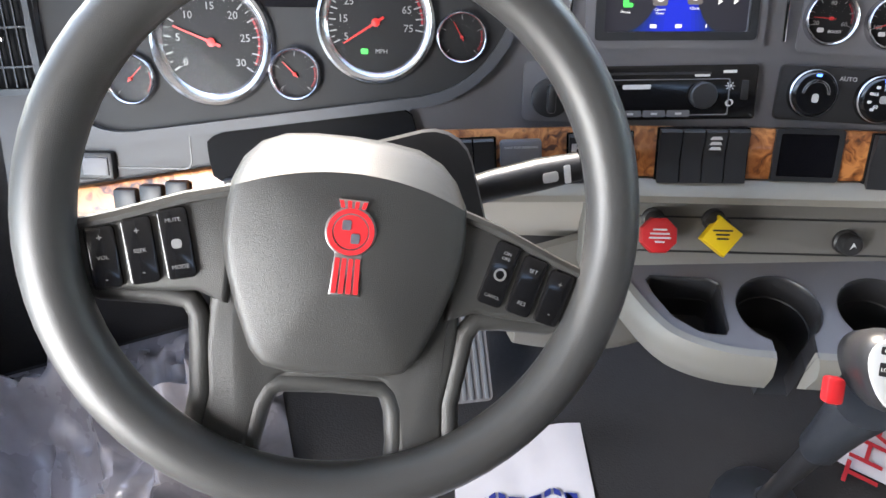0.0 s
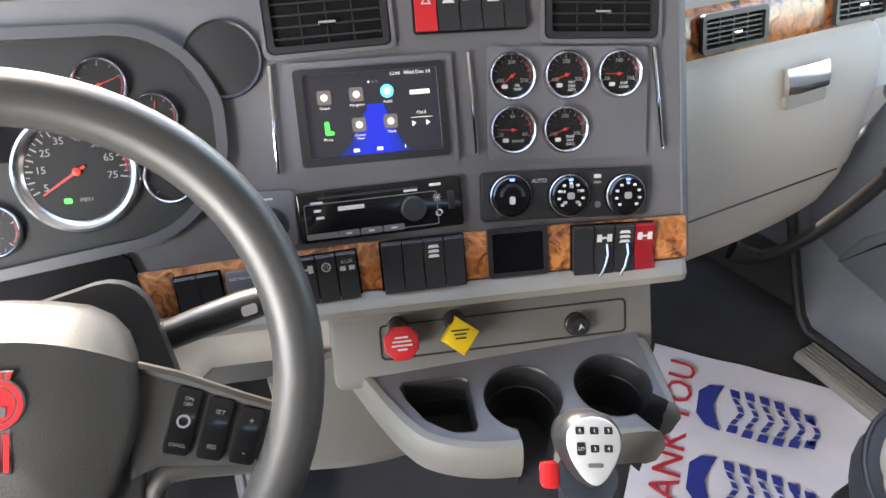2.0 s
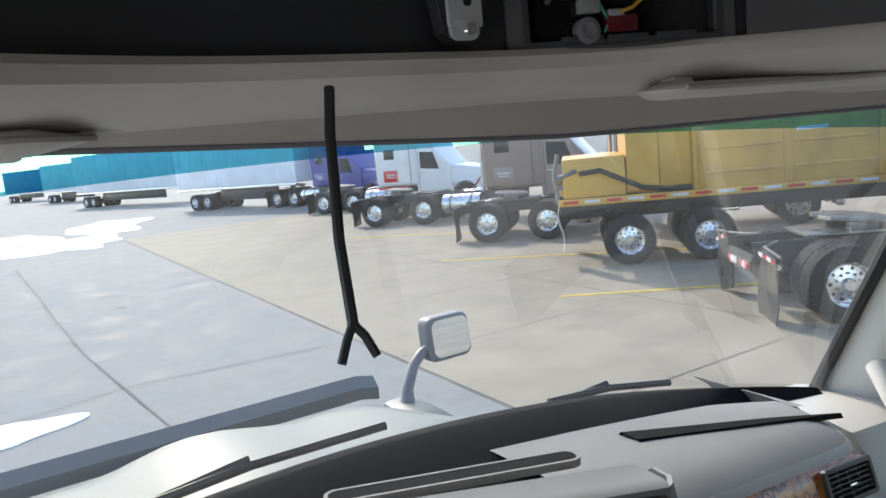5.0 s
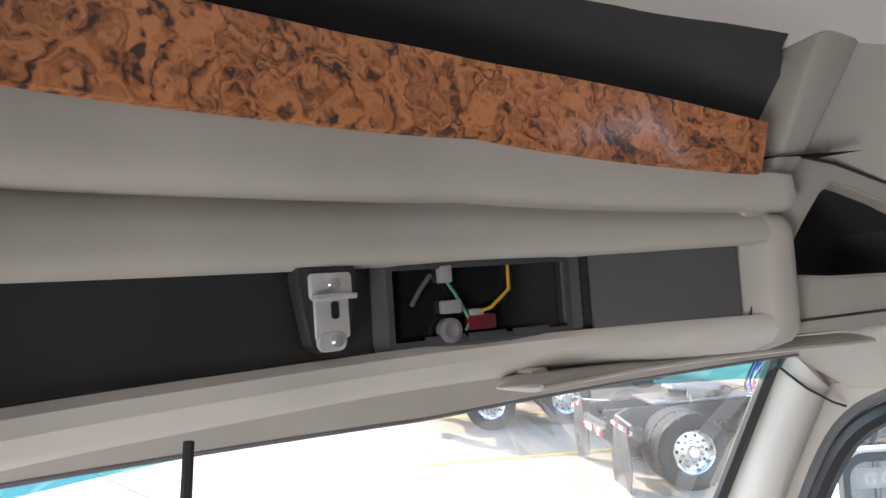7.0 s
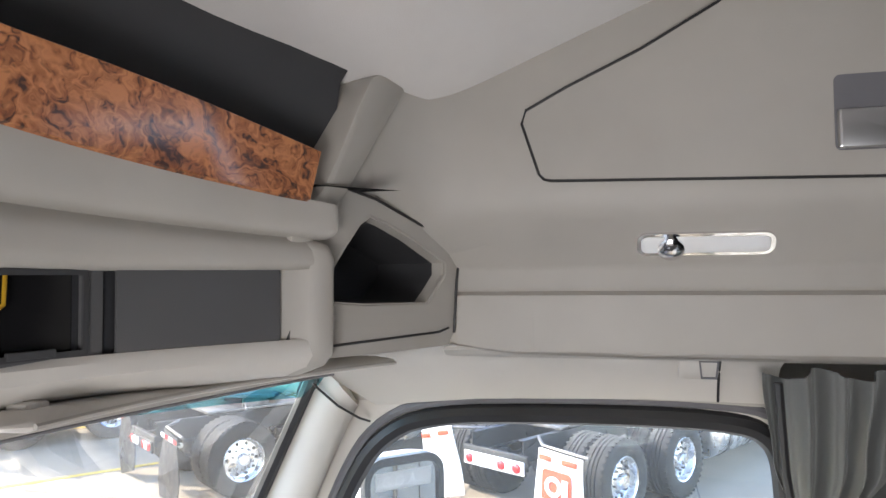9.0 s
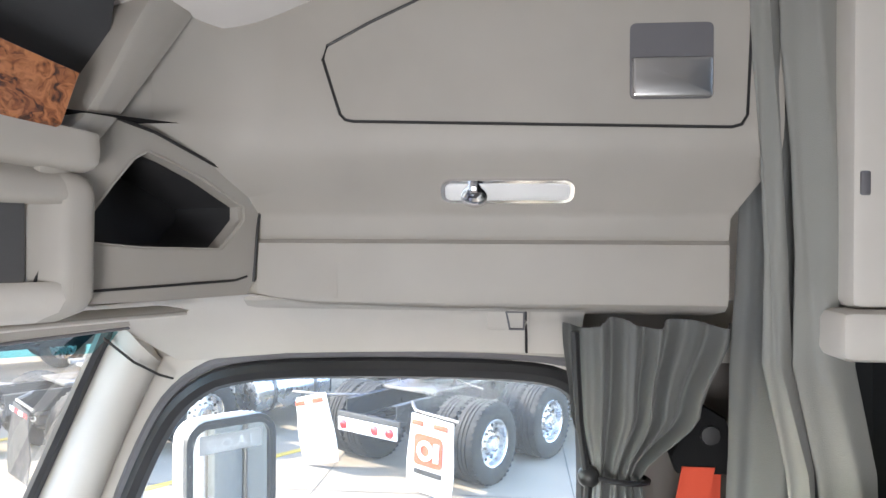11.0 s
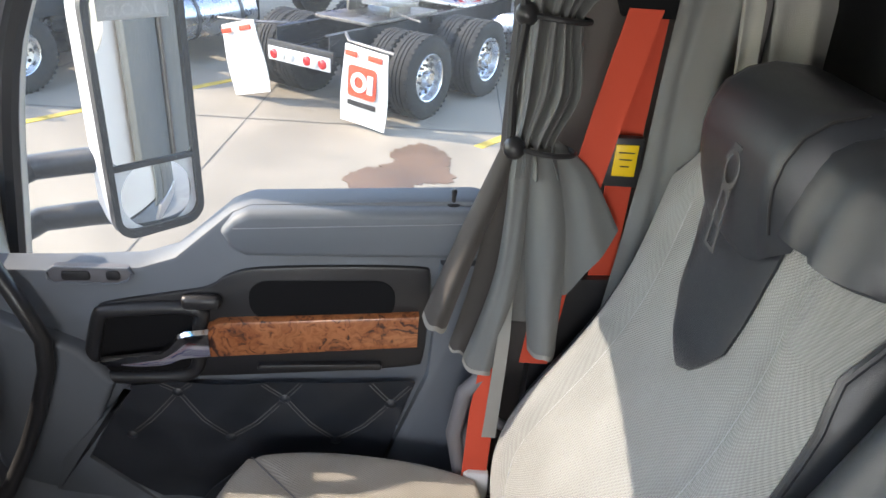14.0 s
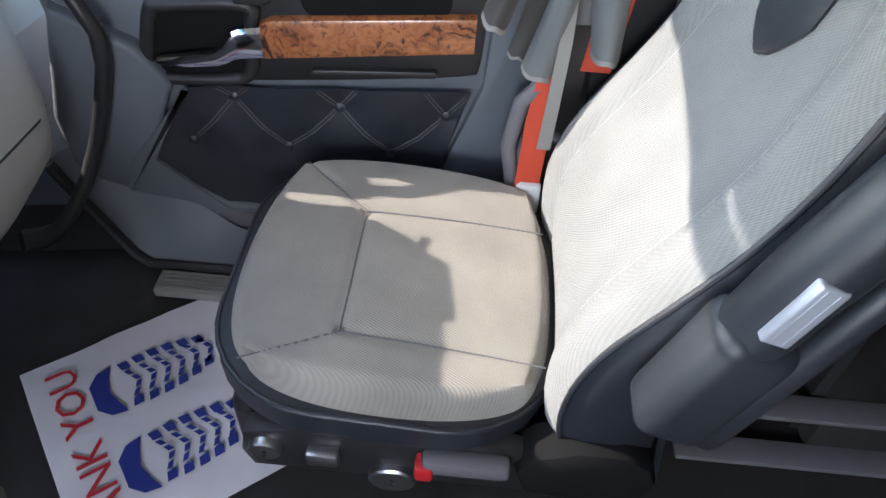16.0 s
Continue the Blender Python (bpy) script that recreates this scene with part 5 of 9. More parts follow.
words("display_text", "Usage 1.0 gal/hr", 0.0075, at2(PANEL, -0.455, 0.032, 0.0025), ICONWHITE, cl)
flat_bar(cl, at2(PANEL, -0.452, -0.008, 0.0025), rrect(0.011, 0.010, 0.001, 2), ICONRED, "red_lamp")
# flat matte black plate in place of the shaded hollow behind the wheel
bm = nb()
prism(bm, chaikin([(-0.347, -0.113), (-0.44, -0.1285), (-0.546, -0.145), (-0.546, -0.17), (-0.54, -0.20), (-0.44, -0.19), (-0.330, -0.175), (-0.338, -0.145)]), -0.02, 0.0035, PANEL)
part("column_hollow_shade", bm, MATTEBLACK, dash, "flat black plate painted as the shaded hollow behind the wheel")
vent(at2(PANEL, -0.738, -0.050, 0.012, 3), 0.078, 0.125, 6, 3, edge=BLACK)
# passenger burl strip with two vents
bm = nb()
rows = []
for k in range(25):
    x = 0.30 + 0.396 * k / 24
    d = max(0.0, x - 0.680)
    h = 0.0315 - (0.011 - math.sqrt(max(0.0, 0.011 ** 2 - min(d, 0.011) ** 2)) if d else 0.0)
    row = []
    for j in range(9):
        v = -1 + j / 4
        z = 0.784 + v * h - drop_at(x)
        n = -0.004 if j in (0, 8) else 0.0035 * (1 - v * v) + 0.0012
        row.append((x, 0.1587 + v * h * 0.3263 - 0.95 * n, z + 0.31 * n))
    rows.append(row)
loft(bm, rows, caps=True)
part("burl_strip", bm, BURL, dash, "glossy burl strip with two vents")
for x, z, w, h, kx in ((0.393, 0.780, 0.110, 0.0445, -0.085), (0.6315, 0.7625, 0.112, 0.0500, -0.105)):
    fy = 0.1715 - (0.8165 - (z + drop_at(x))) * 0.3263
    vent(frame_of((x, fy - 0.0125, z + 0.0041), Vector((1, 0, kx)).normalized(), Vector((0.05, 0.31, 0.95)).normalized(), (0.0, -0.95, 0.31)), w, h, 4, 5, deep=0.004, edge=BLACK)
# glovebox latch: bright paddle over a finger recess
GL = frame_of((0.514, 0.1165, 0.7005), Vector((0.995, 0.0, -0.065)).normalized(), Vector((0.02, 0.30, 0.954)).normalized(), (0.0, -0.954, 0.30))
bm = nb()
prism(bm, rrect(0.080, 0.020, 0.006, 4, 0.002, -0.022), -0.006, 0.0012, GL)
lt = part("glovebox_latch", bm, LIPTAUPE, dash, "bright latch in the glovebox lid")
bm = nb()
loft(bm, [[GL @ Vector((x, y, z)) for y, z in ((0.021, 0.0), (0.020, 0.004), (0.0, 0.0075), (-0.013, 0.006), (-0.0145, 0.0))] for x in (-0.040, -0.038, 0.038, 0.040)], caps=True)
part("handle", bm, CHROME, lt, "mirror-bright latch handle")

# ---- steering column, stalk ----
col = thing("steering_column", "black steering column shroud with stalk", "steering column", (-0.39, 0.1, 0.7))
CM = frame_of((-0.3913, -0.0006, 0.7932), (0.9999, 0.0124, 0), (-0.0078, 0.6303, 0.7763), (0.0096, -0.7763, 0.6303))
bm = nb()
dome(bm, rrect(0.168, 0.108, 0.03, 5, 0.014, -0.009), CM, 0.0, [(0.8, -0.22), (0.98, -0.12), (1.0, -0.045), (0.96, -0.036), (0.8, -0.034)])
part("shroud", bm, BLACK, col)
bm = nb()
tube(bm, [(-0.32, 0.075, 0.715), (-0.27, 0.064, 0.728), (-0.235, 0.056, 0.735), (-0.205, 0.05, 0.739)], [0.011, 0.0125, 0.013, 0.011], 12)
stk = part("stalk", bm, BLACK, col, "black lever with white pictograms")
SM = frame_of((-0.232, 0.0435, 0.7415), (0.98, -0.19, 0.11), (0.08, 0.55, 0.83), (-0.2, -0.80, 0.56))
flat_bar(stk, SM, rrect(0.012, 0.008, 0.002, 2), WHITE, "pictogram", 0.0, 0.0006)
flat_bar(stk, SM, rrect(0.005, 0.014, 0.001, 2, 0.013, 0), WHITE, "pictogram", 0.0, 0.0006)
bm = nb()
tube(bm, [(-0.46, 0.075, 0.715), (-0.52, 0.07, 0.72), (-0.56, 0.065, 0.722)], [0.010, 0.011, 0.009], 12)
part("stalk", bm, BLACK, col)
bm = nb()
tube(bm, [(-0.39, 0.14, 0.62), (-0.39, 0.3, 0.42), (-0.39, 0.5, 0.2)], 0.03, 12)
part("shaft", bm, BLACK, col)

WHEELPRINT = mat("worn_button_print", (0.15, 0.15, 0.155), 0.6)
# wheel buttons and emblem
for sx in (-1, 1):
    for k in range(3):
        x = sx * (0.103 + 0.0205 * k)
        y = -0.0245 - 0.0065 * k
        bm = nb()
        prism(bm, rrect(0.0175, 0.044 - 0.003 * k, 0.003, 3), 0.001, 0.0042, at2(WHEEL, x, y, 0.0, -sx * 14), 0.0012)
        b = part("thumb_button", bm, GLOSSBLACK, wheel, "black thumb button with white marks")
        mm = at2(WHEEL, x, y, 0.0043, -sx * 14)
        if sx < 0:
            if k == 0:
                words("mark", "MUTE", 0.0036, mm @ Matrix.Translation((0, 0.0145, 0)), WHEELPRINT, b)
                words("mark", "MODE", 0.0036, mm @ Matrix.Translation((0, -0.0145, 0)), WHEELPRINT, b)
                flat_bar(b, mm, rrect(0.006, 0.006, 0.002, 2), WHEELPRINT, "pictogram")
            else:
                words("mark", ("SEEK", "VOL")[k - 1], 0.0036, mm, WHEELPRINT, b)
                words("mark", "+", 0.0065, mm @ Matrix.Translation((0, 0.012, 0)), WHEELPRINT, b)
                words("mark", "-", 0.0065, mm @ Matrix.Translation((0, -0.013, 0)), WHEELPRINT, b)
        else:
            if k == 0:
                words("mark", "ON\nOFF", 0.0036, mm @ Matrix.Translation((0, 0.013, 0)), WHEELPRINT, b)
                words("mark", "CANCL", 0.0033, mm @ Matrix.Translation((0, -0.0155, 0)), WHEELPRINT, b)
                bm = nb()
                ring_plate(bm, disc(0.0045, 14), disc(0.003, 14), 0, 0.0004, mm)
                part("pictogram", bm, WHEELPRINT, b, smooth=0)
            elif k == 1:
                words("mark", "SET", 0.0040, mm @ Matrix.Translation((0, 0.011, 0)), WHEELPRINT, b)
                words("mark", "RES", 0.0040, mm @ Matrix.Translation((0, -0.012, 0)), WHEELPRINT, b)
            else:
                words("mark", "+", 0.0065, mm @ Matrix.Translation((0, 0.010, 0)), WHEELPRINT, b)
                words("mark", "-", 0.0065, mm @ Matrix.Translation((0, -0.011, 0)), WHEELPRINT, b)
EM = at2(WHEEL, -0.0005, -0.0045, 0.0205)
bm = nb()
prism(bm, disc(0.0158, 28), -0.003, 0.0018, EM, 0.0008)
prism(bm, [(-0.0085, -0.012), (0.0085, -0.012), (0.0095, -0.040), (-0.0095, -0.040)], -0.003, 0.0012, EM, 0.0008)
prism(bm, [(-0.007, 0.012), (0.007, 0.012), (0.009, 0.0195), (-0.009, 0.0195)], -0.003, 0.0012, EM, 0.0008)
emb = part("emblem", bm, SILVER, wheel, "red and silver hub emblem")
bm = nb()
ring_plate(bm, disc(0.0145, 28), disc(0.0115, 28), 0.0018, 0.0024, EM)
prism(bm, disc(0.0105, 24), 0.0018, 0.0023, EM)
for k in range(4):
    x = -0.0062 + 0.0041 * k
    prism(bm, [(x - 0.0014, -0.0165), (x + 0.0014, -0.0165), (x * 1.12 + 0.0015, -0.0385), (x * 1.12 - 0.0015, -0.0385)], 0.001, 0.0021, EM)
    prism(bm, [(x - 0.0012, 0.0145), (x + 0.0012, 0.0145), (x * 1.2 + 0.0013, 0.0188), (x * 1.2 - 0.0013, 0.0188)], 0.001, 0.0021, EM)
part("emblem_enamel", bm, REDP, emb, "red enamel")
bm = nb()
for x, y, t in ((-0.003, 0.004, 0), (0.003, -0.004, 0)):
    prism(bm, rrect(0.0055, 0.0062, 0.001, 2, x, y), 0.0022, 0.0028, EM)
part("emblem_marks", bm, SILVER, emb)

# ---- gear lever ----
gl = thing("gear_lever", "black gear lever with silver shift plate and red range tab", "gear lever", (0.06, -0.07, 0.1))
top, base = Vector((-0.036, -0.148, 0.648)), Vector((0.062, -0.068, 0.12))
ax = (top - base).normalized()
bm = nb()
tube(bm, [base.lerp(top, f) for f in (0, 0.25, 0.5, 0.62)], [0.014, 0.012, 0.012, 0.013], 14)
part("rod", bm, BLACK, gl)
bm = nb()
tube(bm, [base.lerp(top, f) for f in (0.60, 0.63, 0.70, 0.80, 0.86, 0.90)], [0.014, 0.019, 0.0195, 0.022, 0.0245, 0.026], 18)
part("grip", bm, LEATHER, gl, "ribbed black grip")
KM = frame_of(top, Vector((0.90, -0.36, -0.22)).normalized(), Vector((0.30, 0.60, 0.74)).normalized(), Vector((-0.25, -0.62, 0.74)).normalized())
egg = [(0.0255 * math.cos(a) * (1 + 0.34 * math.sin(a)), 0.031 * math.sin(a) + 0.002) for a in [2 * math.pi * k / 28 for k in range(28)]]
bm = nb()
dome(bm, egg, KM, 0.0, [(0.55, -0.06), (0.85, -0.045), (1.0, -0.022), (1.0, -0.006), (0.95, 0.002), (0.85, 0.006)])
part("knob", bm, BLACK, gl, "smooth black knob")
bm = nb()
prism(bm, [(x * 0.86, y * 0.86) for x, y in egg], 0.004, 0.0085, KM, 0.002)
pl = part("shift_plate", bm, mat("satin_shift_plate", (0.62, 0.63, 0.64), 0.4, 0.25), gl, "silver shift pattern plate")
for r, (y, xs) in enumerate(((0.018, ("R", "1", "3")), (0.004, ("LO", "2", "4")))):
    for k, t in enumerate(xs):
        x = (-0.011 + 0.011 * k) * (1.1 - 0.05 * r)
        flat_bar(pl, KM, rrect(0.0072, 0.0058 if r == 0 or k else 0.010, 0.001, 2, x, y), BLACK, "key_mark", 0.0085)
        words("mark", t, 0.0040, KM @ Matrix.Translation((x, y, 0.0091)), WHITE, pl)
flat_bar(pl, KM, rrect(0.013, 0.0032, 0.001, 2, 0, -0.009), DARK, "maker_badge", 0.0085)
bm = nb()
box(bm, (-0.030, -0.022, -0.028), (0.016, 0.022, 0.014), KM, 0.004)
part("range_tab", bm, REDP, gl, "red range selector tab")
bm = nb()
tube(bm, [base + Vector((0, 0, 0.0)), base + Vector((-0.004, -0.003, 0.02)), base + Vector((-0.01, -0.008, 0.045)), base + Vector((-0.018, -0.014, 0.085))], [0.06, 0.052, 0.036, 0.016], 20)
part("boot", bm, LEATHER, gl, "ribbed rubber boot")

# ---- paper floor mats and pedals ----
def paper_mat(name, a, along, across, L, W, text):
    ex = Vector((*along, 0)).normalized()
    ey = Vector((*across, 0)).normalized()
    m = frame_of((a[0], a[1], 0.1035), ex, ey, (0, 0, 1))
    t = thing(name, "white paper floor mat with blue boot prints" + (" and red lettering" if text else ""), "floor mat", (a[0], a[1], 0.1))
    bm = nb()
    rows = []
    for i in range(25):
        rows.append([m @ Vector((W * j / 18, L * i / 24, 0.002 + 0.004 * noise.noise(Vector((i * 0.3, j * 0.35, a[0]))))) for j in range(19)])
    loft(bm, rows)
    part("sheet", bm, PAPER, t)
    for px in (W * 0.30, W * 0.70):
        q = m @ Matrix.Translation((px, L * 0.20 if text else 0.28, 0.0068)) @ Matrix.Rotation(0.0 if text else math.pi, 4, "Z")
        bm = nb()
        prism(bm, [(-0.05, 0.02), (-0.045, -0.005), (-0.025, -0.022), (0.025, -0.022), (0.045, -0.005), (0.05, 0.02), (0.03, 0.012), (0, 0.004), (-0.03, 0.012)], 0, 0.0004, q)
        for r in range(6):
            y = 0.038 + 0.0245 * r
            wd = 0.050 - 0.0012 * (r - 1.5) ** 2
            for sx in (-1, 1):
                prism(bm, [(sx * wd, y - 0.009), (sx * (wd - 0.001), y + 0.007), (sx * (wd - 0.017), y + 0.010), (sx * (wd - 0.016), y - 0.005)], 0, 0.0004, q)
                prism(bm, [(sx * 0.028, y - 0.004), (sx * 0.027, y + 0.005), (sx * 0.016, y + 0.011), (sx * 0.017, y + 0.002)], 0, 0.0004, q)
                prism(bm, [(sx * 0.0125, y + 0.004), (sx * 0.0115, y + 0.013), (sx * 0.002, y + 0.018), (sx * 0.002, y + 0.009)], 0, 0.0004, q)
        part("boot_print", bm, BLUEINK, t, "dark blue printed boot sole", smooth=0)
    if text:
        words("lettering", "THANK YOU", 0.066, m @ Matrix.Translation((W * 0.5 + 0.03, L * 0.105, 0.0068)) @ Matrix.Rotation(math.pi, 4, "Z"), REDINK, t)
    return t
paper_mat("floor_mat", (0.505, 0.222), (-0.297, -0.242), (0.242, -0.297), 0.55, 0.385, True)
paper_mat("floor_mat", (-0.30, 0.182), (0.972, -0.235), (-0.235, -0.972), 0.5, 0.19 * 1.05, False)
cov = thing("floor_cover", "crumpled pale plastic cover lying in the driver footwell", "plastic cover", (-0.78, 0.32, 0.1))
bm = nb()
rows = []
for i in range(45):
    row = []
    for j in range(45):
        x, y = -1.0 + 0.46 * i / 44, 0.02 + 0.50 * j / 44
        r1 = abs(noise.noise(Vector((x * 7 + y * 3, y * 4 - x * 2, 1.7))))
        r2 = abs(noise.noise(Vector((x * 16, y * 10 + x * 6, 4.1))))
        edge = min(1.0, i / 6, (44 - i) / 6, j / 6, (44 - j) / 6)
        row.append((x, y, 0.104 + edge * (0.02 + 0.12 * (1 - min(1, 3.2 * r1)) ** 2 + 0.04 * (1 - min(1, 3 * r2)) ** 2)))
    rows.append(row)
loft(bm, rows)
part("sheet", bm, mat("crumpled_plastic", (0.30, 0.28, 0.30), 0.3, vary=0.25, vary_scale=9, spec=0.6), cov, smooth=80)
ped = thing("pedals", "black pedals with grey ribbed throttle pad", "pedals", (-0.25, 0.3, 0.1))
PM = frame_of((-0.25, 0.245, 0.215), (0.98, -0.2, 0), (0.17, 0.83, 0.53), (-0.1, -0.52, 0.85))
bm = nb()
prism(bm, rrect(0.062, 0.15, 0.008, 3), -0.006, 0.0, PM)
tp = part("throttle_pad", bm, DARK, ped)
bm = nb()
for k in range(5):
    box(bm, (-0.022 + 0.011 * k, 0, 0.002), (0.006, 0.142, 0.004), PM, 0.001)
part("ribs", bm, DOORGREY, tp, "worn metal ribs")
bm = nb()
tube(bm, [(-0.26, 0.33, 0.30), (-0.27, 0.42, 0.45)], 0.01, 8)
part("arm", bm, BLACK, ped)
for x in (-0.42, -0.56):
    PM2 = frame_of((x, 0.27, 0.26), (1, 0, 0), (0, 0.7, 0.71), (0, -0.71, 0.7))
    bm = nb()
    prism(bm, rrect(0.085, 0.065, 0.01, 3), -0.006, 0.004, PM2, 0.003)
    for k in range(4):
        box(bm, (0, -0.022 + 0.015 * k, 0.005), (0.07, 0.007, 0.004), PM2)
    tube(bm, [(x, 0.28, 0.27), (x, 0.38, 0.42), (x, 0.46, 0.55)], 0.009, 8)
    part("pedal", bm, DARK, ped)
# ---- outside: yard of parked trucks, in metres ----
TYRE = mat("tyre_rubber", (0.022, 0.021, 0.02), 0.85, vary=0.3, vary_scale=7)
FRAMEBLK = mat("chassis_black", (0.02, 0.02, 0.022), 0.45, vary=0.35, vary_scale=5)
ALU = mat("polished_aluminium", (0.72, 0.72, 0.74), 0.28, 1.0, vary=0.1, vary_scale=8)
STEEL = mat("greasy_steel", (0.18, 0.17, 0.165), 0.45, 0.7, vary=0.35, vary_scale=9)
YELTRUCK = mat("yellow_paint", (0.60, 0.33, 0.045), 0.5, vary=0.18, vary_scale=1.6, coat=0.2)
BLUETRUCK = mat("blue_paint", (0.008, 0.115, 0.5), 0.25, coat=0.8, vary=0.06, vary_scale=2)
WHITETRUCK = mat("white_paint", (0.72, 0.72, 0.73), 0.35, coat=0.4, vary=0.06, vary_scale=2)
BROWNTRUCK = mat("taupe_paint", (0.26, 0.19, 0.17), 0.35, 0.2, coat=0.4, vary=0.06, vary_scale=2)
PURPLETRUCK = mat("indigo_paint", (0.045, 0.05, 0.26), 0.35, coat=0.5, vary=0.06, vary_scale=2)
SILVERTRUCK = mat("silver_body_paint", (0.10, 0.108, 0.108), 0.45, 0.0, coat=0.0, vary=0.06, vary_scale=3, spec=0.25)
WHITEFLAP = mat("white_flap_rubber", (0.72, 0.71, 0.69), 0.6, vary=0.12, vary_scale=4)
ORANGE = mat("red_print", (0.62, 0.07, 0.03), 0.5)
REDLAMP = mat("red_lamp_lens", (0.55, 0.015, 0.02), 0.2, coat=0.5)
DARKGLASS = mat("dark_window_glass", (0.015, 0.02, 0.022), 0.06)
PATCH = mat("dried_salt_patch", (0.72, 0.72, 0.73), 0.9, vary=0.08, vary_scale=1.5)
SPILL = mat("brown_wet_stain", (0.13, 0.075, 0.045), 0.55, vary=0.25, vary_scale=2)
YELLINE = mat("worn_yellow_line", (0.55, 0.38, 0.06), 0.85, vary=0.25, vary_scale=6)
SLAB = mat("pale_concrete", (0.275, 0.232, 0.178), 0.92, grain=0.5, grain_scale=40, vary=0.18, vary_scale=1.1)
JOINT = mat("dark_joint", (0.10, 0.095, 0.09), 0.95, vary=0.2)
DEFLECT = mat("smoked_deflector", (0.15, 0.15, 0.145), 0.4, coat=0.1)
BARK = mat("bark", (0.09, 0.07, 0.055), 0.95, vary=0.2, vary_scale=6)
FOLIAGE = mat("dull_winter_foliage", (0.11, 0.10, 0.08), 0.9, vary=0.35, vary_scale=1.2)


def rig(hub, ahead):
    """Frame of a parked vehicle: ahead, left, up, from the ground under its outer right rear hub."""
    f = Vector((ahead[0], ahead[1], 0)).normalized()
    return frame_of((hub[0], hub[1], GROUND_Z), f, (-f.y, f.x, 0), (0, 0, 1))


RIGHT = Matrix.Rotation(radians(90), 4, "X")


def road_wheel(th, M, a, b, side, dual=True, seg=40, turn=0.0):
    """side 1: the right-hand wheel, seen from its outer face at b."""
    m = M @ Matrix.Translation((a, b, 0.5)) @ (RIGHT if side > 0 else RIGHT @ Matrix.Rotation(math.pi, 4, "X")) @ Matrix.Rotation(turn, 4, "Z")
    bm = nb()
    lathe(bm, [(0.0, 0.02), (0.07, 0.02), (0.085, 0.0), (0.085, -0.06), (0.16, -0.075), (0.16, -0.2), (0.0, -0.2)] if dual else [(0.0, 0.08), (0.08, 0.075), (0.1, 0.05), (0.11, -0.03), (0.16, -0.04), (0.16, -0.2), (0.0, -0.2)], 20, m)
    w = part("wheel", bm, ALU, th, metres=True)
    bm = nb()
    if dual:
        lathe(bm, [(0.295, 0.0), (0.285, 0.01), (0.272, 0.002), (0.262, -0.03), (0.255, -0.075), (0.245, -0.09), (0.16, -0.082), (0.10, -0.062), (0.08, -0.06)], 32, m)
    else:
        lathe(bm, [(0.295, 0.0), (0.285, 0.01), (0.272, 0.0), (0.26, -0.02), (0.24, -0.03), (0.20, 0.02), (0.15, 0.045), (0.10, 0.05)], 32, m)
    part("rim", bm, ALU, w, metres=True, label="polished aluminium rim")
    bm = nb()
    for k in range(10):
        c, s = math.cos(2 * math.pi * k / 10), math.sin(2 * math.pi * k / 10)
        z = -0.088 if dual else 0.028
        prism(bm, disc(0.023, 10, 0.208 * c, 0.208 * s), z, z + 0.009, m)
    part("hand_hole", bm, FRAMEBLK, w, metres=True)
    bm = nb()
    for k in range(10):
        c, s = math.cos(2 * math.pi * (k + 0.5) / 10), math.sin(2 * math.pi * (k + 0.5) / 10)
        z = -0.075 if dual else 0.04
        prism(bm, disc(0.016, 6, 0.145 * c, 0.145 * s), z, z + 0.04, m)
    part("lug_nut", bm, STEEL, w, metres=True)
    for off in (0.0, -0.33) if dual else (0.0,):
        bm = nb()
        prof = [(0.285, 0.0), (0.30, 0.012), (0.36, 0.026), (0.43, 0.024), (0.475, 0.012), (0.497, -0.008), (0.505, -0.03)]
        for g in (-0.085, -0.14, -0.195):
            prof += [(0.507, g + 0.008), (0.492, g + 0.006), (0.492, g - 0.006), (0.507, g - 0.008)]
        prof += [(0.505, -0.25), (0.497, -0.272), (0.475, -0.292), (0.43, -0.304), (0.36, -0.306), (0.30, -0.292), (0.285, -0.28), (0.285, 0.0)]
        lathe(bm, [(r, z + off) for r, z in prof], seg, m)
        for k in range(seg):
            ang = 2 * math.pi * k / seg
            for z in (-0.012, -0.268):
                box(bm, (0.498, 0, z + off), (0.018, 0.03, 0.05), m @ Matrix.Rotation(ang, 4, "Z"))
        part("tyre", bm, TYRE, w, metres=True, label="black lugged tyre")
    return w


def bx(name, c, s, mt, th, M, bev=0.01, label=""):
    return part(name, box(nb(), c, s, M, bev), mt, th, metres=True, label=label)


def skin(name, secs, mt, th, M, r=0.12, label=""):
    """A body with rounded corners; secs holds (ahead, left0, left1, low, high)."""
    bm = nb()
    rows = []
    for a, b0, b1, z0, z1 in secs:
        rows.append([M @ Vector((a, x, z)) for x, z in rrect(b1 - b0, z1 - z0, r, 4, (b0 + b1) / 2, (z0 + z1) / 2)])
    loft(bm, rows, closed=True, caps=True)
    return part(name, bm, mt, th, metres=True, label=label)


def axle_set(th, M, places, tread=2.42):
    for i, a in enumerate(places):
        road_wheel(th, M, a, 0.0, 1, turn=0.3 * i + a)
        road_wheel(th, M, a, tread, -1, turn=0.5 * i)
        part("axle", tube(nb(), [(a, 0.2, 0.5), (a, tread - 0.2, 0.5)], 0.07, 10, M), FRAMEBLK, th, metres=True)
        bm = nb()
        lathe(bm, [(0, 0.12), (0.12, 0.1), (0.19, 0.0), (0.12, -0.1), (0, -0.12)], 14, M @ Matrix.Translation((a, tread / 2, 0.5)) @ Matrix.Rotation(radians(90), 4, "Y"))
        part("differential", bm, FRAMEBLK, th, metres=True)


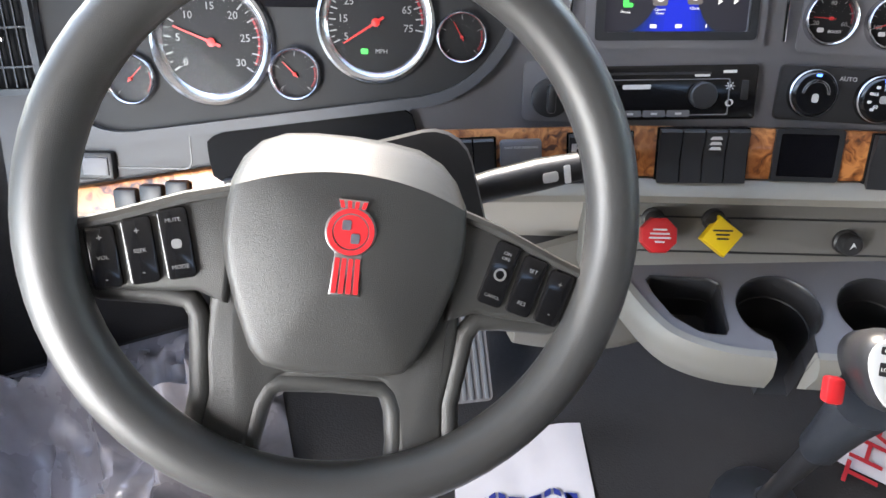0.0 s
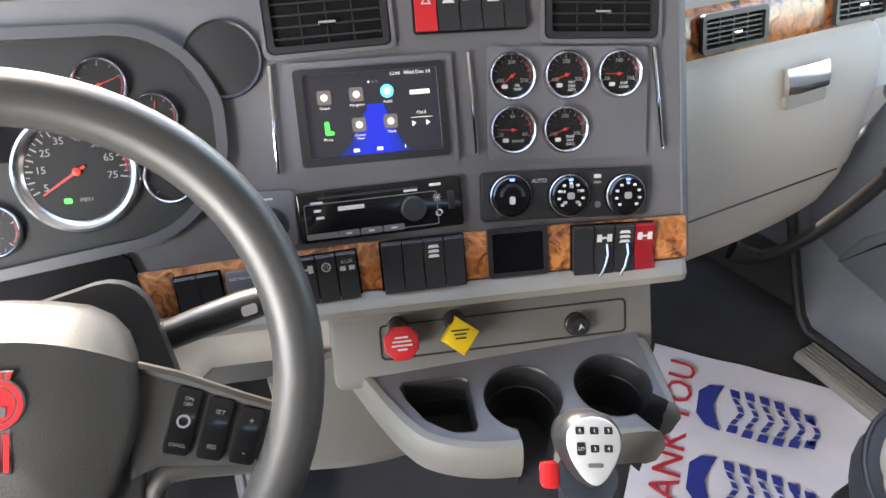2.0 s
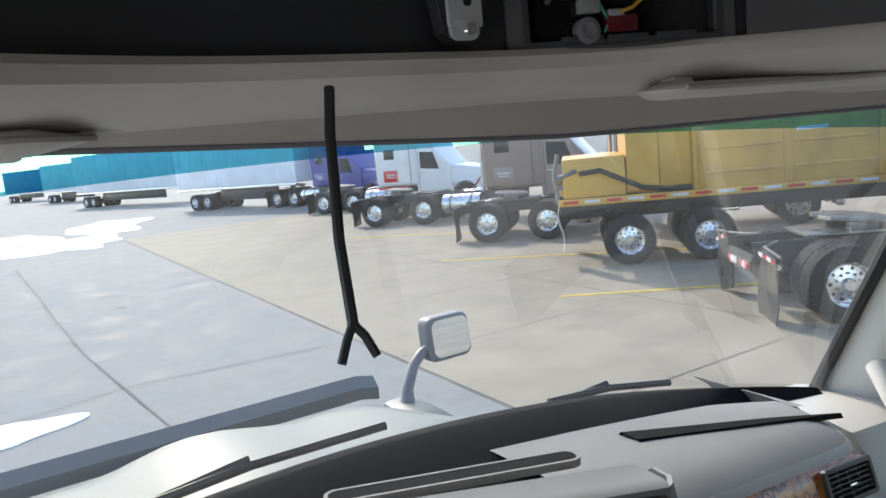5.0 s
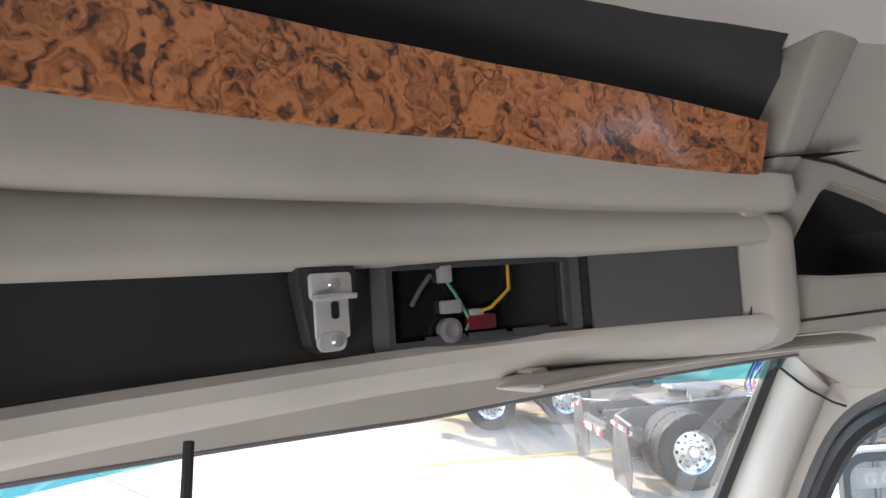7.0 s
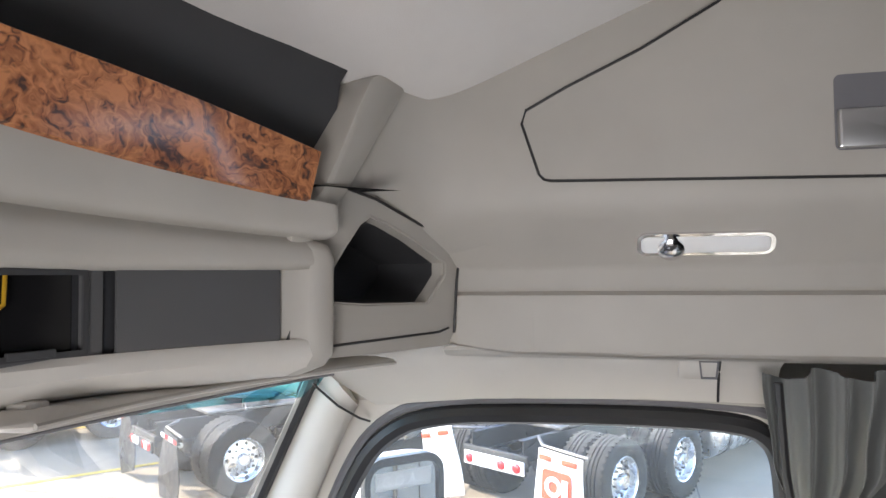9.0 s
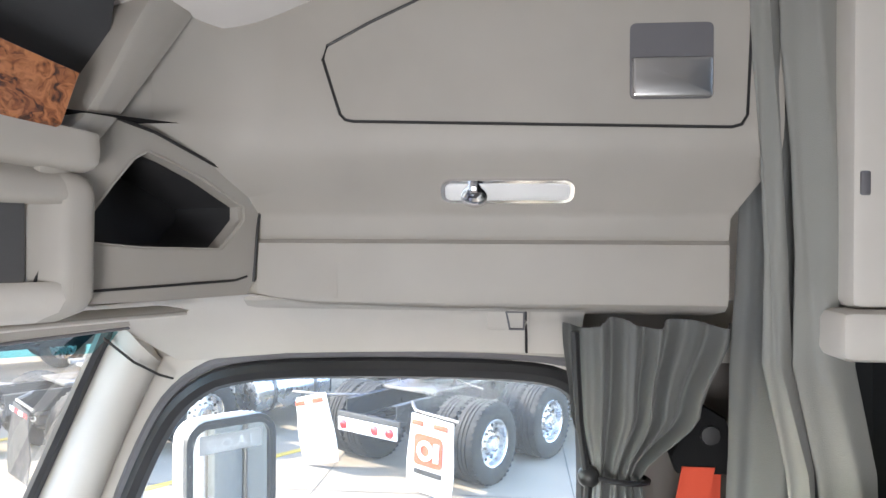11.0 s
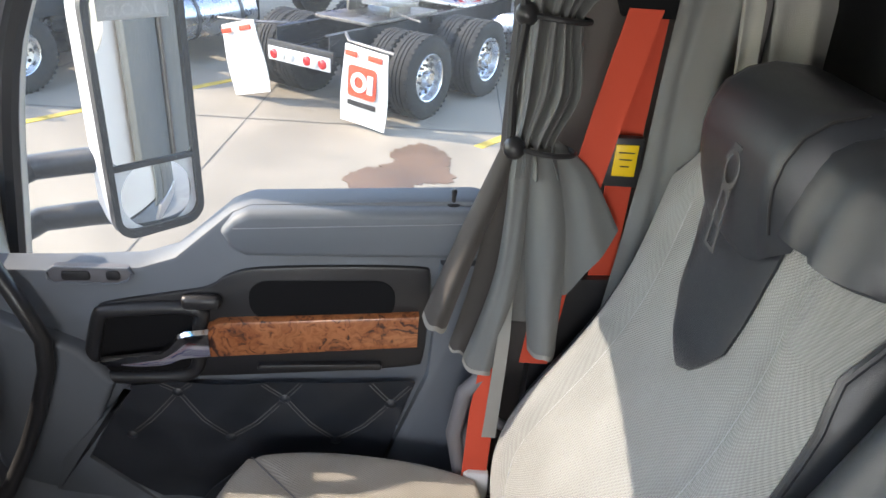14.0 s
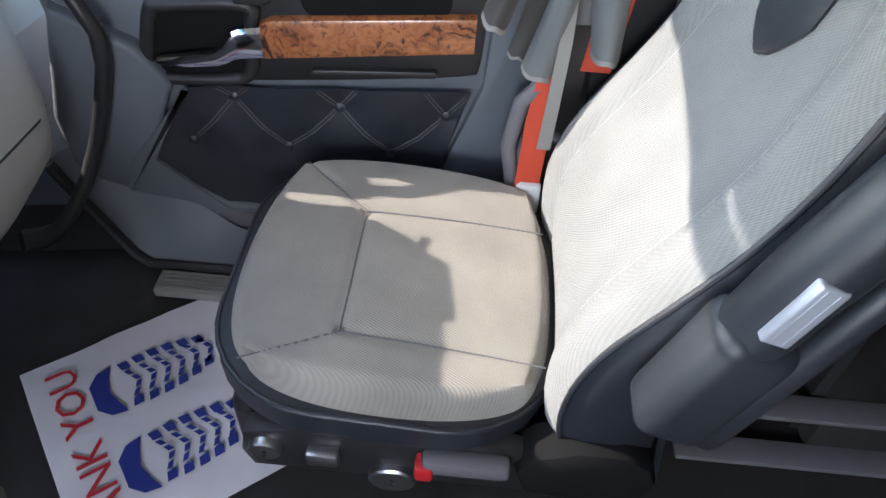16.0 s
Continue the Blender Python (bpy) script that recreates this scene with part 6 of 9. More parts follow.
def tractor(label, hub, ahead, paint, flap, bed=3.2, tandem=1.43, marks=False, sleeper=1.75, trim=None):
    M = rig(hub, ahead)
    th = thing("tractor_unit", label, "truck", M @ Vector((2.5, 1.2, 0)), "trucks parked in the yard", True)
    axle_set(th, M, (0.0, tandem))
    for b in (0.80, 1.62):
        bm = nb()
        for c, s in (((2.2, b, 0.86), (6.2, 0.012, 0.26)), ((2.2, b + (0.035 if b < 1 else -0.035), 0.985), (6.2, 0.08, 0.012)), ((2.2, b + (0.035 if b < 1 else -0.035), 0.735), (6.2, 0.08, 0.012))):
            box(bm, c, s, M)
        part("frame_rail", bm, FRAMEBLK, th, metres=True)
        bm = nb()
        prism(bm, [(-0.9, 0.74), (-0.9, 0.86), (-0.55, 1.0), (-0.35, 1.0), (-0.35, 0.74)], b - 0.012, b + 0.012, M @ Matrix.Rotation(radians(90), 4, "X") @ Matrix.Scale(-1, 4, (0, 0, 1)))
        part("tapered_end", bm, FRAMEBLK, th, metres=True)
        # leaf spring and air bag
        for a in (0.0, tandem):
            bm = nb()
            tube(bm, [(a - 0.45, b, 0.62), (a - 0.2, b, 0.58), (a, b, 0.57), (a + 0.25, b, 0.6), (a + 0.45, b, 0.68)], 0.035, 6, M)
            part("spring", bm, FRAMEBLK, th, metres=True)
            bm = nb()
            lathe(bm, [(0, 0.1), (0.1, 0.1), (0.13, 0.06), (0.11, 0.0), (0.13, -0.06), (0.1, -0.1), (0, -0.1)], 16, M @ Matrix.Translation((a - 0.4, b + (0.05 if b < 1 else -0.05), 0.62)))
            part("air_bag", bm, TYRE, th, metres=True)
    # rear cross member with lamps
    bx("rear_bar", (-0.93, 1.21, 0.76), (0.05, 1.02, 0.14), FRAMEBLK, th, M, 0.01, "black rear bar")
    bx("light_panel", (-0.965, 1.21, 0.68), (0.03, 0.96, 0.16), WHITETRUCK if marks else FRAMEBLK, th, M, 0.008)
    LP = M @ frame_of((-0.98, 1.21, 0.68), (0, -1, 0), (0, 0, 1), (-1, 0, 0))
    for b, mt in ((-0.38, REDLAMP), (-0.26, WHITE), (-0.12, WHITE), (0.26, WHITE), (0.14, REDLAMP), (0.38, REDLAMP)):
        bm = nb()
        lathe(bm, [(0.058, 0), (0.058, 0.015), (0.045, 0.024), (0, 0.028)], 16, LP @ Matrix.Translation((b, 0, 0)))
        part("lamp", bm, mt, th, metres=True)
    # fifth wheel on its sliding plate
    bx("slide_plate", (0.55, 1.21, 1.03), (1.5, 0.86, 0.04), STEEL, th, M, 0.004)
    bm = nb()
    plate = [(-0.48, 0.10), (-0.42, 0.36), (-0.15, 0.46), (0.25, 0.46), (0.40, 0.30), (0.44, 0.0), (0.40, -0.30), (0.25, -0.46), (-0.15, -0.46), (-0.42, -0.36), (-0.48, -0.10), (-0.05, -0.035), (0.0, 0.0), (-0.05, 0.035)]
    prism(bm, plate, 0, 0.05, M @ Matrix.Translation((0.55, 1.21, 1.17)) @ Matrix.Rotation(radians(5), 4, "Y"), 0.01)
    fw = part("fifth_wheel", bm, STEEL, th, metres=True, label="greasy steel fifth wheel plate")
    for b in (0.86, 1.56):
        part("bracket", box(nb(), (0.55, b, 1.10), (0.4, 0.05, 0.14), M, 0.01), STEEL, fw, metres=True)
    part("release_lever", tube(nb(), [(0.4, 0.9, 1.12), (0.2, 0.4, 1.10), (0.12, 0.25, 1.11)], 0.014, 6, M), STEEL, fw, metres=True)
    for a in (1.75, 2.5):
        bx("cross_member", (a, 1.21, 0.86), (0.1, 0.8, 0.2), FRAMEBLK, th, M)
    bx("deck_plate", (bed - 0.55, 1.21, 1.02), (0.9, 0.9, 0.03), ALU, th, M, 0.004, "bright aluminium deck plate")
    # mud flaps on angled hangers
    for b in (0.27, 2.30):
        part("flap_hanger", tube(nb(), [(-0.55, 0.85 if b < 1 else 1.57, 0.98), (-0.84, b + (0.28 if b < 1 else -0.28), 0.97), (-0.86, b - (0.36 if b < 1 else -0.36), 0.93)], 0.02, 8, M), STEEL, th, metres=True)
        tilt = -15 if b > 1 else 3
        FL = M @ Matrix.Translation((-0.875, b, 0.93)) @ Matrix.Rotation(radians(tilt), 4, "X") @ frame_of((0, 0, 0), (0, -1, 0), (0, 0, 1), (-1, 0, 0))
        bm = nb()
        rows = []
        for k in range(9):
            z = -0.88 * k / 8
            rows.append([FL @ Vector((x, z, 0.025 * math.sin(k * 0.6 + x * 4) + 0.03 * (k / 8) ** 2)) for x in (-0.32, -0.16, 0, 0.16, 0.32)])
        loft(bm, rows)
        thicken(bm, 0.012)
        fl = part("mud_flap", bm, flap, th, metres=True, label="white rubber mud flap with red print" if marks else "black rubber mud flap")
        if marks:
            for x0, x1, z0, z1, mt in ((-0.27, -0.10, -0.05, -0.11, ORANGE), (0.05, 0.25, -0.05, -0.11, ORANGE)):
                part("reflector", box(nb(), ((x0 + x1) / 2, (z0 + z1) / 2, 0.045), (x1 - x0, z0 - z1, 0.012), FL, 0.003), mt, fl, metres=True)
            if b < 1:
                part("print_square", prism(nb(), rrect(0.40, 0.36, 0.05, 4, -0.02, -0.38), 0.030, 0.046, FL), ORANGE, fl, metres=True)
                part("print_ring", ring_plate(nb(), disc(0.115, 24, -0.055, -0.38), disc(0.065, 24, -0.055, -0.38), 0.04, 0.058, FL), WHITEFLAP, fl, metres=True)
                part("print_bar", box(nb(), (0.105, -0.38, 0.05), (0.075, 0.21, 0.014), FL), WHITEFLAP, fl, metres=True)
                part("print_bar", box(nb(), (0.0, -0.63, 0.058), (0.40, 0.055, 0.014), FL), FRAMEBLK, fl, metres=True)
        else:
            for k in range(4):
                part("reflector", box(nb(), (-0.225 + 0.15 * k, -0.06, 0.03), (0.15, 0.05, 0.012), FL), REDLAMP if k % 2 else WHITE, fl, metres=True)
    # fuel tanks
    for b in (0.18, 2.24):
        bm = nb()
        lathe(bm, [(0, 0), (0.28, 0.0), (0.32, 0.03), (0.32, 1.37), (0.28, 1.4), (0, 1.4)], 28, M @ Matrix.Translation((tandem + 0.75, b, 0.66)) @ Matrix.Rotation(radians(90), 4, "Y"))
        tk = part("fuel_tank", bm, ALU, th, metres=True, label="polished aluminium fuel tank")
        for a in (0.3, 1.05):
            bm = nb()
            lathe(bm, [(0.325, 0), (0.332, 0.0), (0.332, 0.06), (0.325, 0.06)], 28, M @ Matrix.Translation((tandem + 0.75 + a, b, 0.66)) @ Matrix.Rotation(radians(90), 4, "Y"))
            part("strap", bm, STEEL, tk, metres=True)
    # cab, sleeper and hood
    c0 = bed
    c1 = bed + sleeper
    cab = skin("sleeper" if sleeper > 0.5 else "cab_back", [(c0, 0.10, 2.32, 1.12, 3.75), (c0 + 0.06, 0.04, 2.38, 1.06, 3.9), (c0 + max(sleeper, 0.3) * 0.6, 0.03, 2.39, 1.04, 4.0), (c1 + 0.25, 0.06, 2.36, 1.04, 3.6)], paint, th, M, 0.16)
    part("seam", box(nb(), (c1 - 0.05, 0.028, 2.0), (0.02, 0.012, 1.8), M), FRAMEBLK, cab, metres=True)
    if sleeper > 0.5:
        part("side_window", box(nb(), (c0 + 0.7, 0.03, 2.45), (0.5, 0.02, 0.42), M, 0.008), DARKGLASS, cab, metres=True)
        part("luggage_door", prism(nb(), rrect(0.7, 0.5, 0.06, 4, c0 + 0.7, 1.5), 0, 0.012, M @ frame_of((0, 0.03, 0), (1, 0, 0), (0, 0, 1), (0, -1, 0)), 0.004), trim or paint, cab, metres=True)
        for k in range(2):
            part("lettering_bar", box(nb(), (c0 + 0.7, 0.012, 1.56 - 0.1 * k), (0.42 - 0.1 * k, 0.008, 0.045), M), WHITE, cab, metres=True)
    bx("fairing", (c0 + 0.75, 0.06, 0.75), (1.5, 0.05, 0.55), FRAMEBLK if trim is None else trim, th, M, 0.02, "dark side fairing")
    d = skin("cab", [(c1 + 0.2, 0.10, 2.32, 0.72, 2.75), (c1 + 1.0, 0.11, 2.31, 0.70, 2.78), (c1 + 1.35, 0.15, 2.27, 0.70, 2.3), (c1 + 1.75, 0.25, 2.17, 0.72, 1.85)], paint, th, M, 0.14)
    part("door_window", prism(nb(), [(c1 + 0.42, 1.75), (c1 + 1.3, 1.68), (c1 + 1.05, 2.42), (c1 + 0.42, 2.46)], 0, 0.012, M @ frame_of((0, 0.10, 0), (1, 0, 0), (0, 0, 1), (0, -1, 0))), DARKGLASS, d, metres=True)
    part("door_seam", box(nb(), (c1 + 0.33, 0.096, 1.7), (0.015, 0.012, 1.6), M), FRAMEBLK, d, metres=True)
    part("door_handle", box(nb(), (c1 + 0.5, 0.09, 1.55), (0.18, 0.03, 0.04), M, 0.008), CHROME, d, metres=True)
    bx("step", (c1 + 0.75, 0.14, 0.45), (0.8, 0.12, 0.05), ALU, th, M, 0.008)
    skin("hood", [(c1 + 1.5, 0.30, 2.12, 0.95, 1.86), (c1 + 2.3, 0.42, 2.0, 0.9, 1.74), (c1 + 3.1, 0.52, 1.9, 0.7, 1.58), (c1 + 3.3, 0.6, 1.82, 0.66, 1.45)], paint, th, M, 0.2)
    for b0, b1, sd in ((0.02, 0.6, 1), (1.82, 2.4, -1)):
        bm = nb()
        rows = []
        for k in range(13):
            an = math.pi * (0.02 + 0.96 * k / 12)
            a, z = c1 + 2.45 - 0.68 * math.cos(an), 0.5 + 0.66 * math.sin(an)
            rows.append([M @ Vector(p) for p in ((a, b0, z), (a, b1, z + 0.02), (a + 0.06 * math.cos(an), b1, z - 0.06), (a + 0.05 * math.cos(an), b0, z - 0.05))])
        loft(bm, rows, closed=True, caps=True)
        part("fender", bm, paint, th, metres=True)
        road_wheel(th, M, c1 + 2.45, 0.04 if sd > 0 else 2.38, sd, False)
    bx("bumper", (c1 + 3.4, 1.21, 0.55), (0.16, 2.3, 0.36), CHROME, th, M, 0.05)
    # exhaust stack and air lines behind the cab
    part("exhaust_stack", tube(nb(), [(c0 - 0.12, 0.35, 1.0), (c0 - 0.12, 0.35, 3.4)], 0.075, 14, M), CHROME, th, metres=True)
    for k, mt in enumerate((REDP, BLUEINK, FRAMEBLK)):
        pts = []
        for i in range(13):
            t = i / 12
            pts.append((c0 - 0.02 - 0.9 * math.sin(math.pi * t) * 0.6 - 0.35 * t, 1.0 + 0.2 * k + 0.12 * math.sin(5 * t + k), 1.9 - 0.85 * t - 0.35 * math.sin(math.pi * t)))
        part("air_line", tube(nb(), pts, 0.018, 7, M), mt, th, metres=True)
    return th


HEAD = (0.80, -0.60)
tractor("white tractor unit with bare chassis and printed white mud flaps", (8.57, -0.40), (1.21, -0.76), WHITETRUCK, WHITEFLAP, 3.0, 1.43, True, 0.3)
tractor("blue sleeper tractor unit with bare black chassis", (8.52, 4.53), HEAD, BLUETRUCK, FRAMEBLK, 2.2, 1.40, False, 2.2)
tractor("dark taupe tractor unit with bare chassis", (10.54, 15.3), (0.69, -0.73), BROWNTRUCK, FRAMEBLK, 3.4, 1.6)
tractor("taupe sleeper tractor unit parked in the row", (10.9, 22.8), (0.60, -0.80), BROWNTRUCK, FRAMEBLK, 4.2, 1.9)
tractor("white tractor unit with red door stripe, far in the row", (12.3, 31.0), (0.55, -0.83), WHITETRUCK, FRAMEBLK, 3.0, 1.6, trim=REDLAMP)
tractor("blue tractor unit far down the row", (13.0, 39.6), (2.3, -5.8), PURPLETRUCK, FRAMEBLK, 3.0, 1.4)

# yellow tank-bodied trailer
M = rig((10.08, 9.73), (1.14, -1.01))
th = thing("dump_trailer", "yellow steel dump trailer with striped reflector tape", "trailer", M @ Vector((3, 1.2, 0)), "", True)
axle_set(th, M, (0.0, 1.52))
bx("chassis", (3.6, 1.21, 1.05), (9.8, 0.9, 0.30), FRAMEBLK, th, M)
bx("side_rail", (3.6, 0.06, 1.32), (9.9, 0.10, 0.14), YELTRUCK, th, M, 0.01, "yellow side rail")
bx("side_rail", (3.6, 2.36, 1.32), (9.9, 0.10, 0.14), YELTRUCK, th, M, 0.01)
bx("rear_locker", (-0.62, 1.21, 1.79), (1.22, 2.3, 0.78), YELTRUCK, th, M, 0.03, "low yellow box at the rear")
skin("tank_end", [(0.02, 0.08, 2.34, 1.40, 3.3), (0.62, 0.06, 2.36, 1.40, 3.4), (0.66, 0.12, 2.30, 1.40, 3.4), (1.24, 0.12, 2.30, 1.40, 3.4)], YELTRUCK, th, M, 0.14)
body = bx("body", (4.9, 1.21, 2.42), (7.3, 2.36, 2.06), YELTRUCK, th, M, 0.03, "tall yellow dump body")
for k in range(5):
    a = 1.30 + 1.66 * k
    part("rib", box(nb(), (a, 0.012, 2.42), (0.14 if k else 0.08, 0.05, 2.0), M, 0.01), YELTRUCK, body, metres=True)
    part("swage", box(nb(), (a + 0.83, 0.016, 1.70), (1.4, 0.035, 0.06), M, 0.012), YELTRUCK, body, metres=True)
    part("swage", box(nb(), (a + 0.83, 0.016, 2.16), (1.4, 0.035, 0.06), M, 0.012), YELTRUCK, body, metres=True)
for k in range(22):
    part("reflector_tape", box(nb(), (-1.1 + 0.42 * k, 0.004, 1.325), (0.30, 0.01, 0.055), M), REDLAMP if k % 2 == 0 else WHITE, th, metres=True)
part("lettering_bar", box(nb(), (3.4, 0.02, 2.38), (0.55, 0.012, 0.07), M), WHITE, body, metres=True)
part("hose", tube(nb(), [(-0.9, 0.02, 1.88), (-0.5, -0.02, 1.92), (-0.1, -0.03, 1.72), (0.3, -0.03, 1.52), (0.8, -0.03, 1.46), (1.2, -0.02, 1.46)], 0.05, 10, M), TYRE, th, metres=True, label="black discharge hose")
bm = nb()
tube(bm, [(-1.35, 0.1, 1.30), (-1.4, 0.12, 1.9), (-1.3, 0.15, 2.3)], 0.04, 8, M)
tube(bm, [(-1.38, 0.1, 1.8), (-0.95, 0.05, 1.95)], 0.05, 8, M)
tube(bm, [(-1.4, 0.3, 1.7), (-1.3, 0.9, 1.7), (-1.2, 1.8, 1.6)], 0.06, 8, M)
part("valve_pipework", bm, STEEL, th, metres=True, label="steel valve pipes")
for b in (0.25, 2.15):
    bm = nb()
    loft(bm, [[M @ Vector((-1.32 - 0.05 * math.sin(k), b + x, 1.3 - 0.95 * k / 6)) for x in (-0.3, 0, 0.3)] for k in range(7)])
    thicken(bm, 0.012)
    part("mud_flap", bm, WHITEFLAP if b < 1 else TYRE, th, metres=True, label="pale curled mud flap" if b < 1 else "black mud flap")

# far semi-trailers with their shaded sides towards the yard
def box_trailer(hub, ahead, label, paint, places, a0, a1):
    M = rig(hub, ahead)
    th = thing("box_trailer", label, "trailer", M @ Vector((0, 1.2, 0)), "far box trailers", True)
    b = bx("body", ((a0 + a1) / 2, 1.25, 3.05), (a1 - a0, 2.5, 3.35), paint, th, M, 0.03, "tall box body")
    for k in range(int((a1 - a0) / 1.2)):
        part("post", box(nb(), (a0 + 0.6 + 1.2 * k, -0.008, 3.05), (0.05, 0.02, 3.2), M), paint, b, metres=True)
    bx("bottom_rail", ((a0 + a1) / 2, -0.01, 1.30), (a1 - a0, 0.04, 0.12), ALU, th, M)
    bx("skirt", ((a0 + a1) / 2 + 1, 0.4, 0.9), (a1 - a0 - 6, 0.06, 0.7), FRAMEBLK, th, M)
    axle_set(th, M, places)
    return th


BOXPAINT = mat("weathered_white_panel", (0.68, 0.70, 0.74), 0.5, vary=0.1, vary_scale=1.0)
BLUEPANEL = mat("blue_trailer_panel", (0.10, 0.28, 0.48), 0.5, vary=0.1, vary_scale=1.0)
box_trailer((12.8, 40.0), (2.3, -5.8), "pale box trailer parked far down the row", BOXPAINT, (-7.4, -6.1), -9.1, 2.3)
box_trailer((11.6, 60.0), (2.3, -5.8), "pale box trailer farther down the row", BOXPAINT, (-14.5, -13.2), -16.0, 0.0)
box_trailer((9.5, 92.0), (2.3, -5.8), "pale box trailer at the far end of the yard", BOXPAINT, (-12.5, -11.2), -14.0, 0.0)
box_trailer((5.5, 120.0), (2.3, -5.8), "small pale box trailer at the far end of the yard", BLUEPANEL, (-12.5, -11.2), -14.0, 0.0)

# ---- yard surface ----
# the ground is one sheet; slabs, joints, patches and lines lie a few millimetres on it
def blob(cx, cy, rx, ry, seed, n=44, rough=0.3, ragged=0.0):
    rnd = random.Random(seed)
    ph = [rnd.uniform(0, 6.28) for _ in range(7)]
    out = []
    for i in range(n):
        a = 2 * math.pi * i / n
        k = 1 + rough * sum(math.sin((j + 2) * a + ph[j]) / (j + 1.5) for j in range(7))
        k += ragged * (rnd.uniform(-1, 1) + math.sin(19 * a + ph[0]) + math.sin(31 * a + ph[1]))
        out.append((cx + rx * k * math.cos(a), cy + ry * k * math.sin(a)))
    return out


slab = part("pavement", prism(nb(), [(3.76, -30), (40, -30), (40, 33), (3.76, 33)], GROUND_Z - 0.01, GROUND_Z + 0.004), SLAB, label="pale concrete slabs with dark joints", metres=True, kind="structure", category="pavement")
rnd = random.Random(5)


def crack(pts, w, name="joint"):
    bm = nb()
    prev = None
    rows = []
    for (x0, y0), (x1, y1) in zip(pts, pts[1:]):
        n = max(2, int(math.hypot(x1 - x0, y1 - y0) / 0.4))
        for i in range(n):
            t = i / n
            j = 0.25 * w * rnd.uniform(-1, 1)
            px, py = x0 + (x1 - x0) * t, y0 + (y1 - y0) * t
            d = Vector((-(y1 - y0), x1 - x0)).normalized()
            k = w * rnd.uniform(0.5, 1.0)
            rows.append([(px + d.x * (j - k), py + d.y * (j - k), GROUND_Z + 0.009), (px + d.x * (j + k), py + d.y * (j + k), GROUND_Z + 0.009)])
    loft(bm, rows)
    return part(name, bm, JOINT, slab, metres=True, smooth=0)


for k in range(-9, 10):
    crack([(3.8, 4.82 + 3.04 * k), (8.1, 4.76 + 3.04 * k), (30, 4.5 + 3.04 * k)], 0.009)
for x in (3.76, 8.1, 14.2):
    crack([(x, -28), (x + 0.05, 33)], 0.022 if x < 4 else 0.014)
crack([(-2.2, 4), (-1.6, 9), (-2.4, 14), (-1.4, 21), (-2.0, 30)], 0.03, "crack")
crack([(-1.6, 9), (0.8, 9.6), (3.7, 9.2)], 0.014, "crack")
crack([(0.9, 7), (0.4, 12.1), (0.2, 16), (0.07, 19.4), (-0.3, 27)], 0.022, "crack")
crack([(1.37, 15.9), (1.65, 15.65)], 0.05, "crack")
for args in ((1.6, 34.0, 2.2, 3.6, 1), (4.4, 43.0, 2.2, 5.0, 2), (-0.6, 40.0, 2.0, 5.0, 3), (-0.9, 8.75, 0.75, 0.55, 4), (-3.6, 36.0, 1.6, 3.0, 5)):
    part("salt_patch", prism(nb(), blob(*args), GROUND_Z, GROUND_Z + 0.012 + 0.001 * args[4]), PATCH, slab, metres=True, smooth=0)
for args in ((6.9, -0.35, 0.55, 0.42, 7), (6.2, 0.0, 0.45, 0.42, 8), (5.55, 0.15, 0.55, 0.75, 9)):
    part("wet_stain", prism(nb(), blob(*args, n=150, ragged=0.035), GROUND_Z, GROUND_Z + 0.0065 + 0.0004 * args[4]), SPILL, slab, metres=True, smooth=0)
for (x0, y0), (x1, y1) in (((7.6, -1.0), (12.5, -4.9)), ((7.4, 4.1), (12.5, 0.3)), ((7.4, 8.8), (12.5, 4.6)), ((8.2, 14.0), (12.5, 9.4)), ((9.0, 21.0), (12.5, 16.2))):
    bm = nb()
    d = Vector((-(y1 - y0), x1 - x0)).normalized() * 0.06
    prism(bm, [(x0 - d.x, y0 - d.y), (x1 - d.x, y1 - d.y), (x1 + d.x, y1 + d.y), (x0 + d.x, y0 + d.y)], GROUND_Z, GROUND_Z + 0.011)
    part("parking_line", bm, YELLINE, slab, metres=True, smooth=0)

# far trees along the edge of the yard
def tree(x, y, h, seed):
    rnd = random.Random(seed)
    th = thing("tree", "dull leafy tree at the far edge of the yard", "tree", (x, y, GROUND_Z), "far trees", True)
    bm = nb()
    tube(bm, [(x, y, GROUND_Z), (x + 0.1, y, GROUND_Z + h * 0.3), (x - 0.1, y, GROUND_Z + h * 0.7)], [0.25, 0.18, 0.05], 8)
    for k in range(7):
        a = rnd.uniform(0, 6.28)
        z = GROUND_Z + h * rnd.uniform(0.3, 0.6)
        tube(bm, [(x, y, z), (x + h * 0.18 * math.cos(a), y + h * 0.18 * math.sin(a), z + h * 0.15)], [0.08, 0.03], 5)
    part("trunk", bm, BARK, th, metres=True)
    bm = nb()
    for k in range(1500):
        a, u, q = rnd.uniform(0, 6.28), rnd.uniform(-1, 1), rnd.uniform(0.4, 1.0) ** 0.5
        s = math.sqrt(1 - u * u)
        c = Vector((x + h * 0.34 * q * s * math.cos(a) * (1 + 0.25 * math.sin(3 * a + seed)), y + h * 0.34 * q * s * math.sin(a), GROUND_Z + h * (0.62 + 0.36 * q * u)))
        m = Matrix.Translation(c) @ Matrix.Rotation(rnd.uniform(0, 6), 4, "Z") @ Matrix.Rotation(rnd.uniform(0, 6), 4, "X")
        r = rnd.uniform(0.12, 0.3)
        bm.faces.new([bm.verts.new(m @ Vector(p)) for p in ((-r, 0, 0), (0, -r * 0.6, 0.05), (r, 0, 0), (0, r * 0.6, 0.05))])
    part("crown", bm, FOLIAGE, th, metres=True, smooth=0)


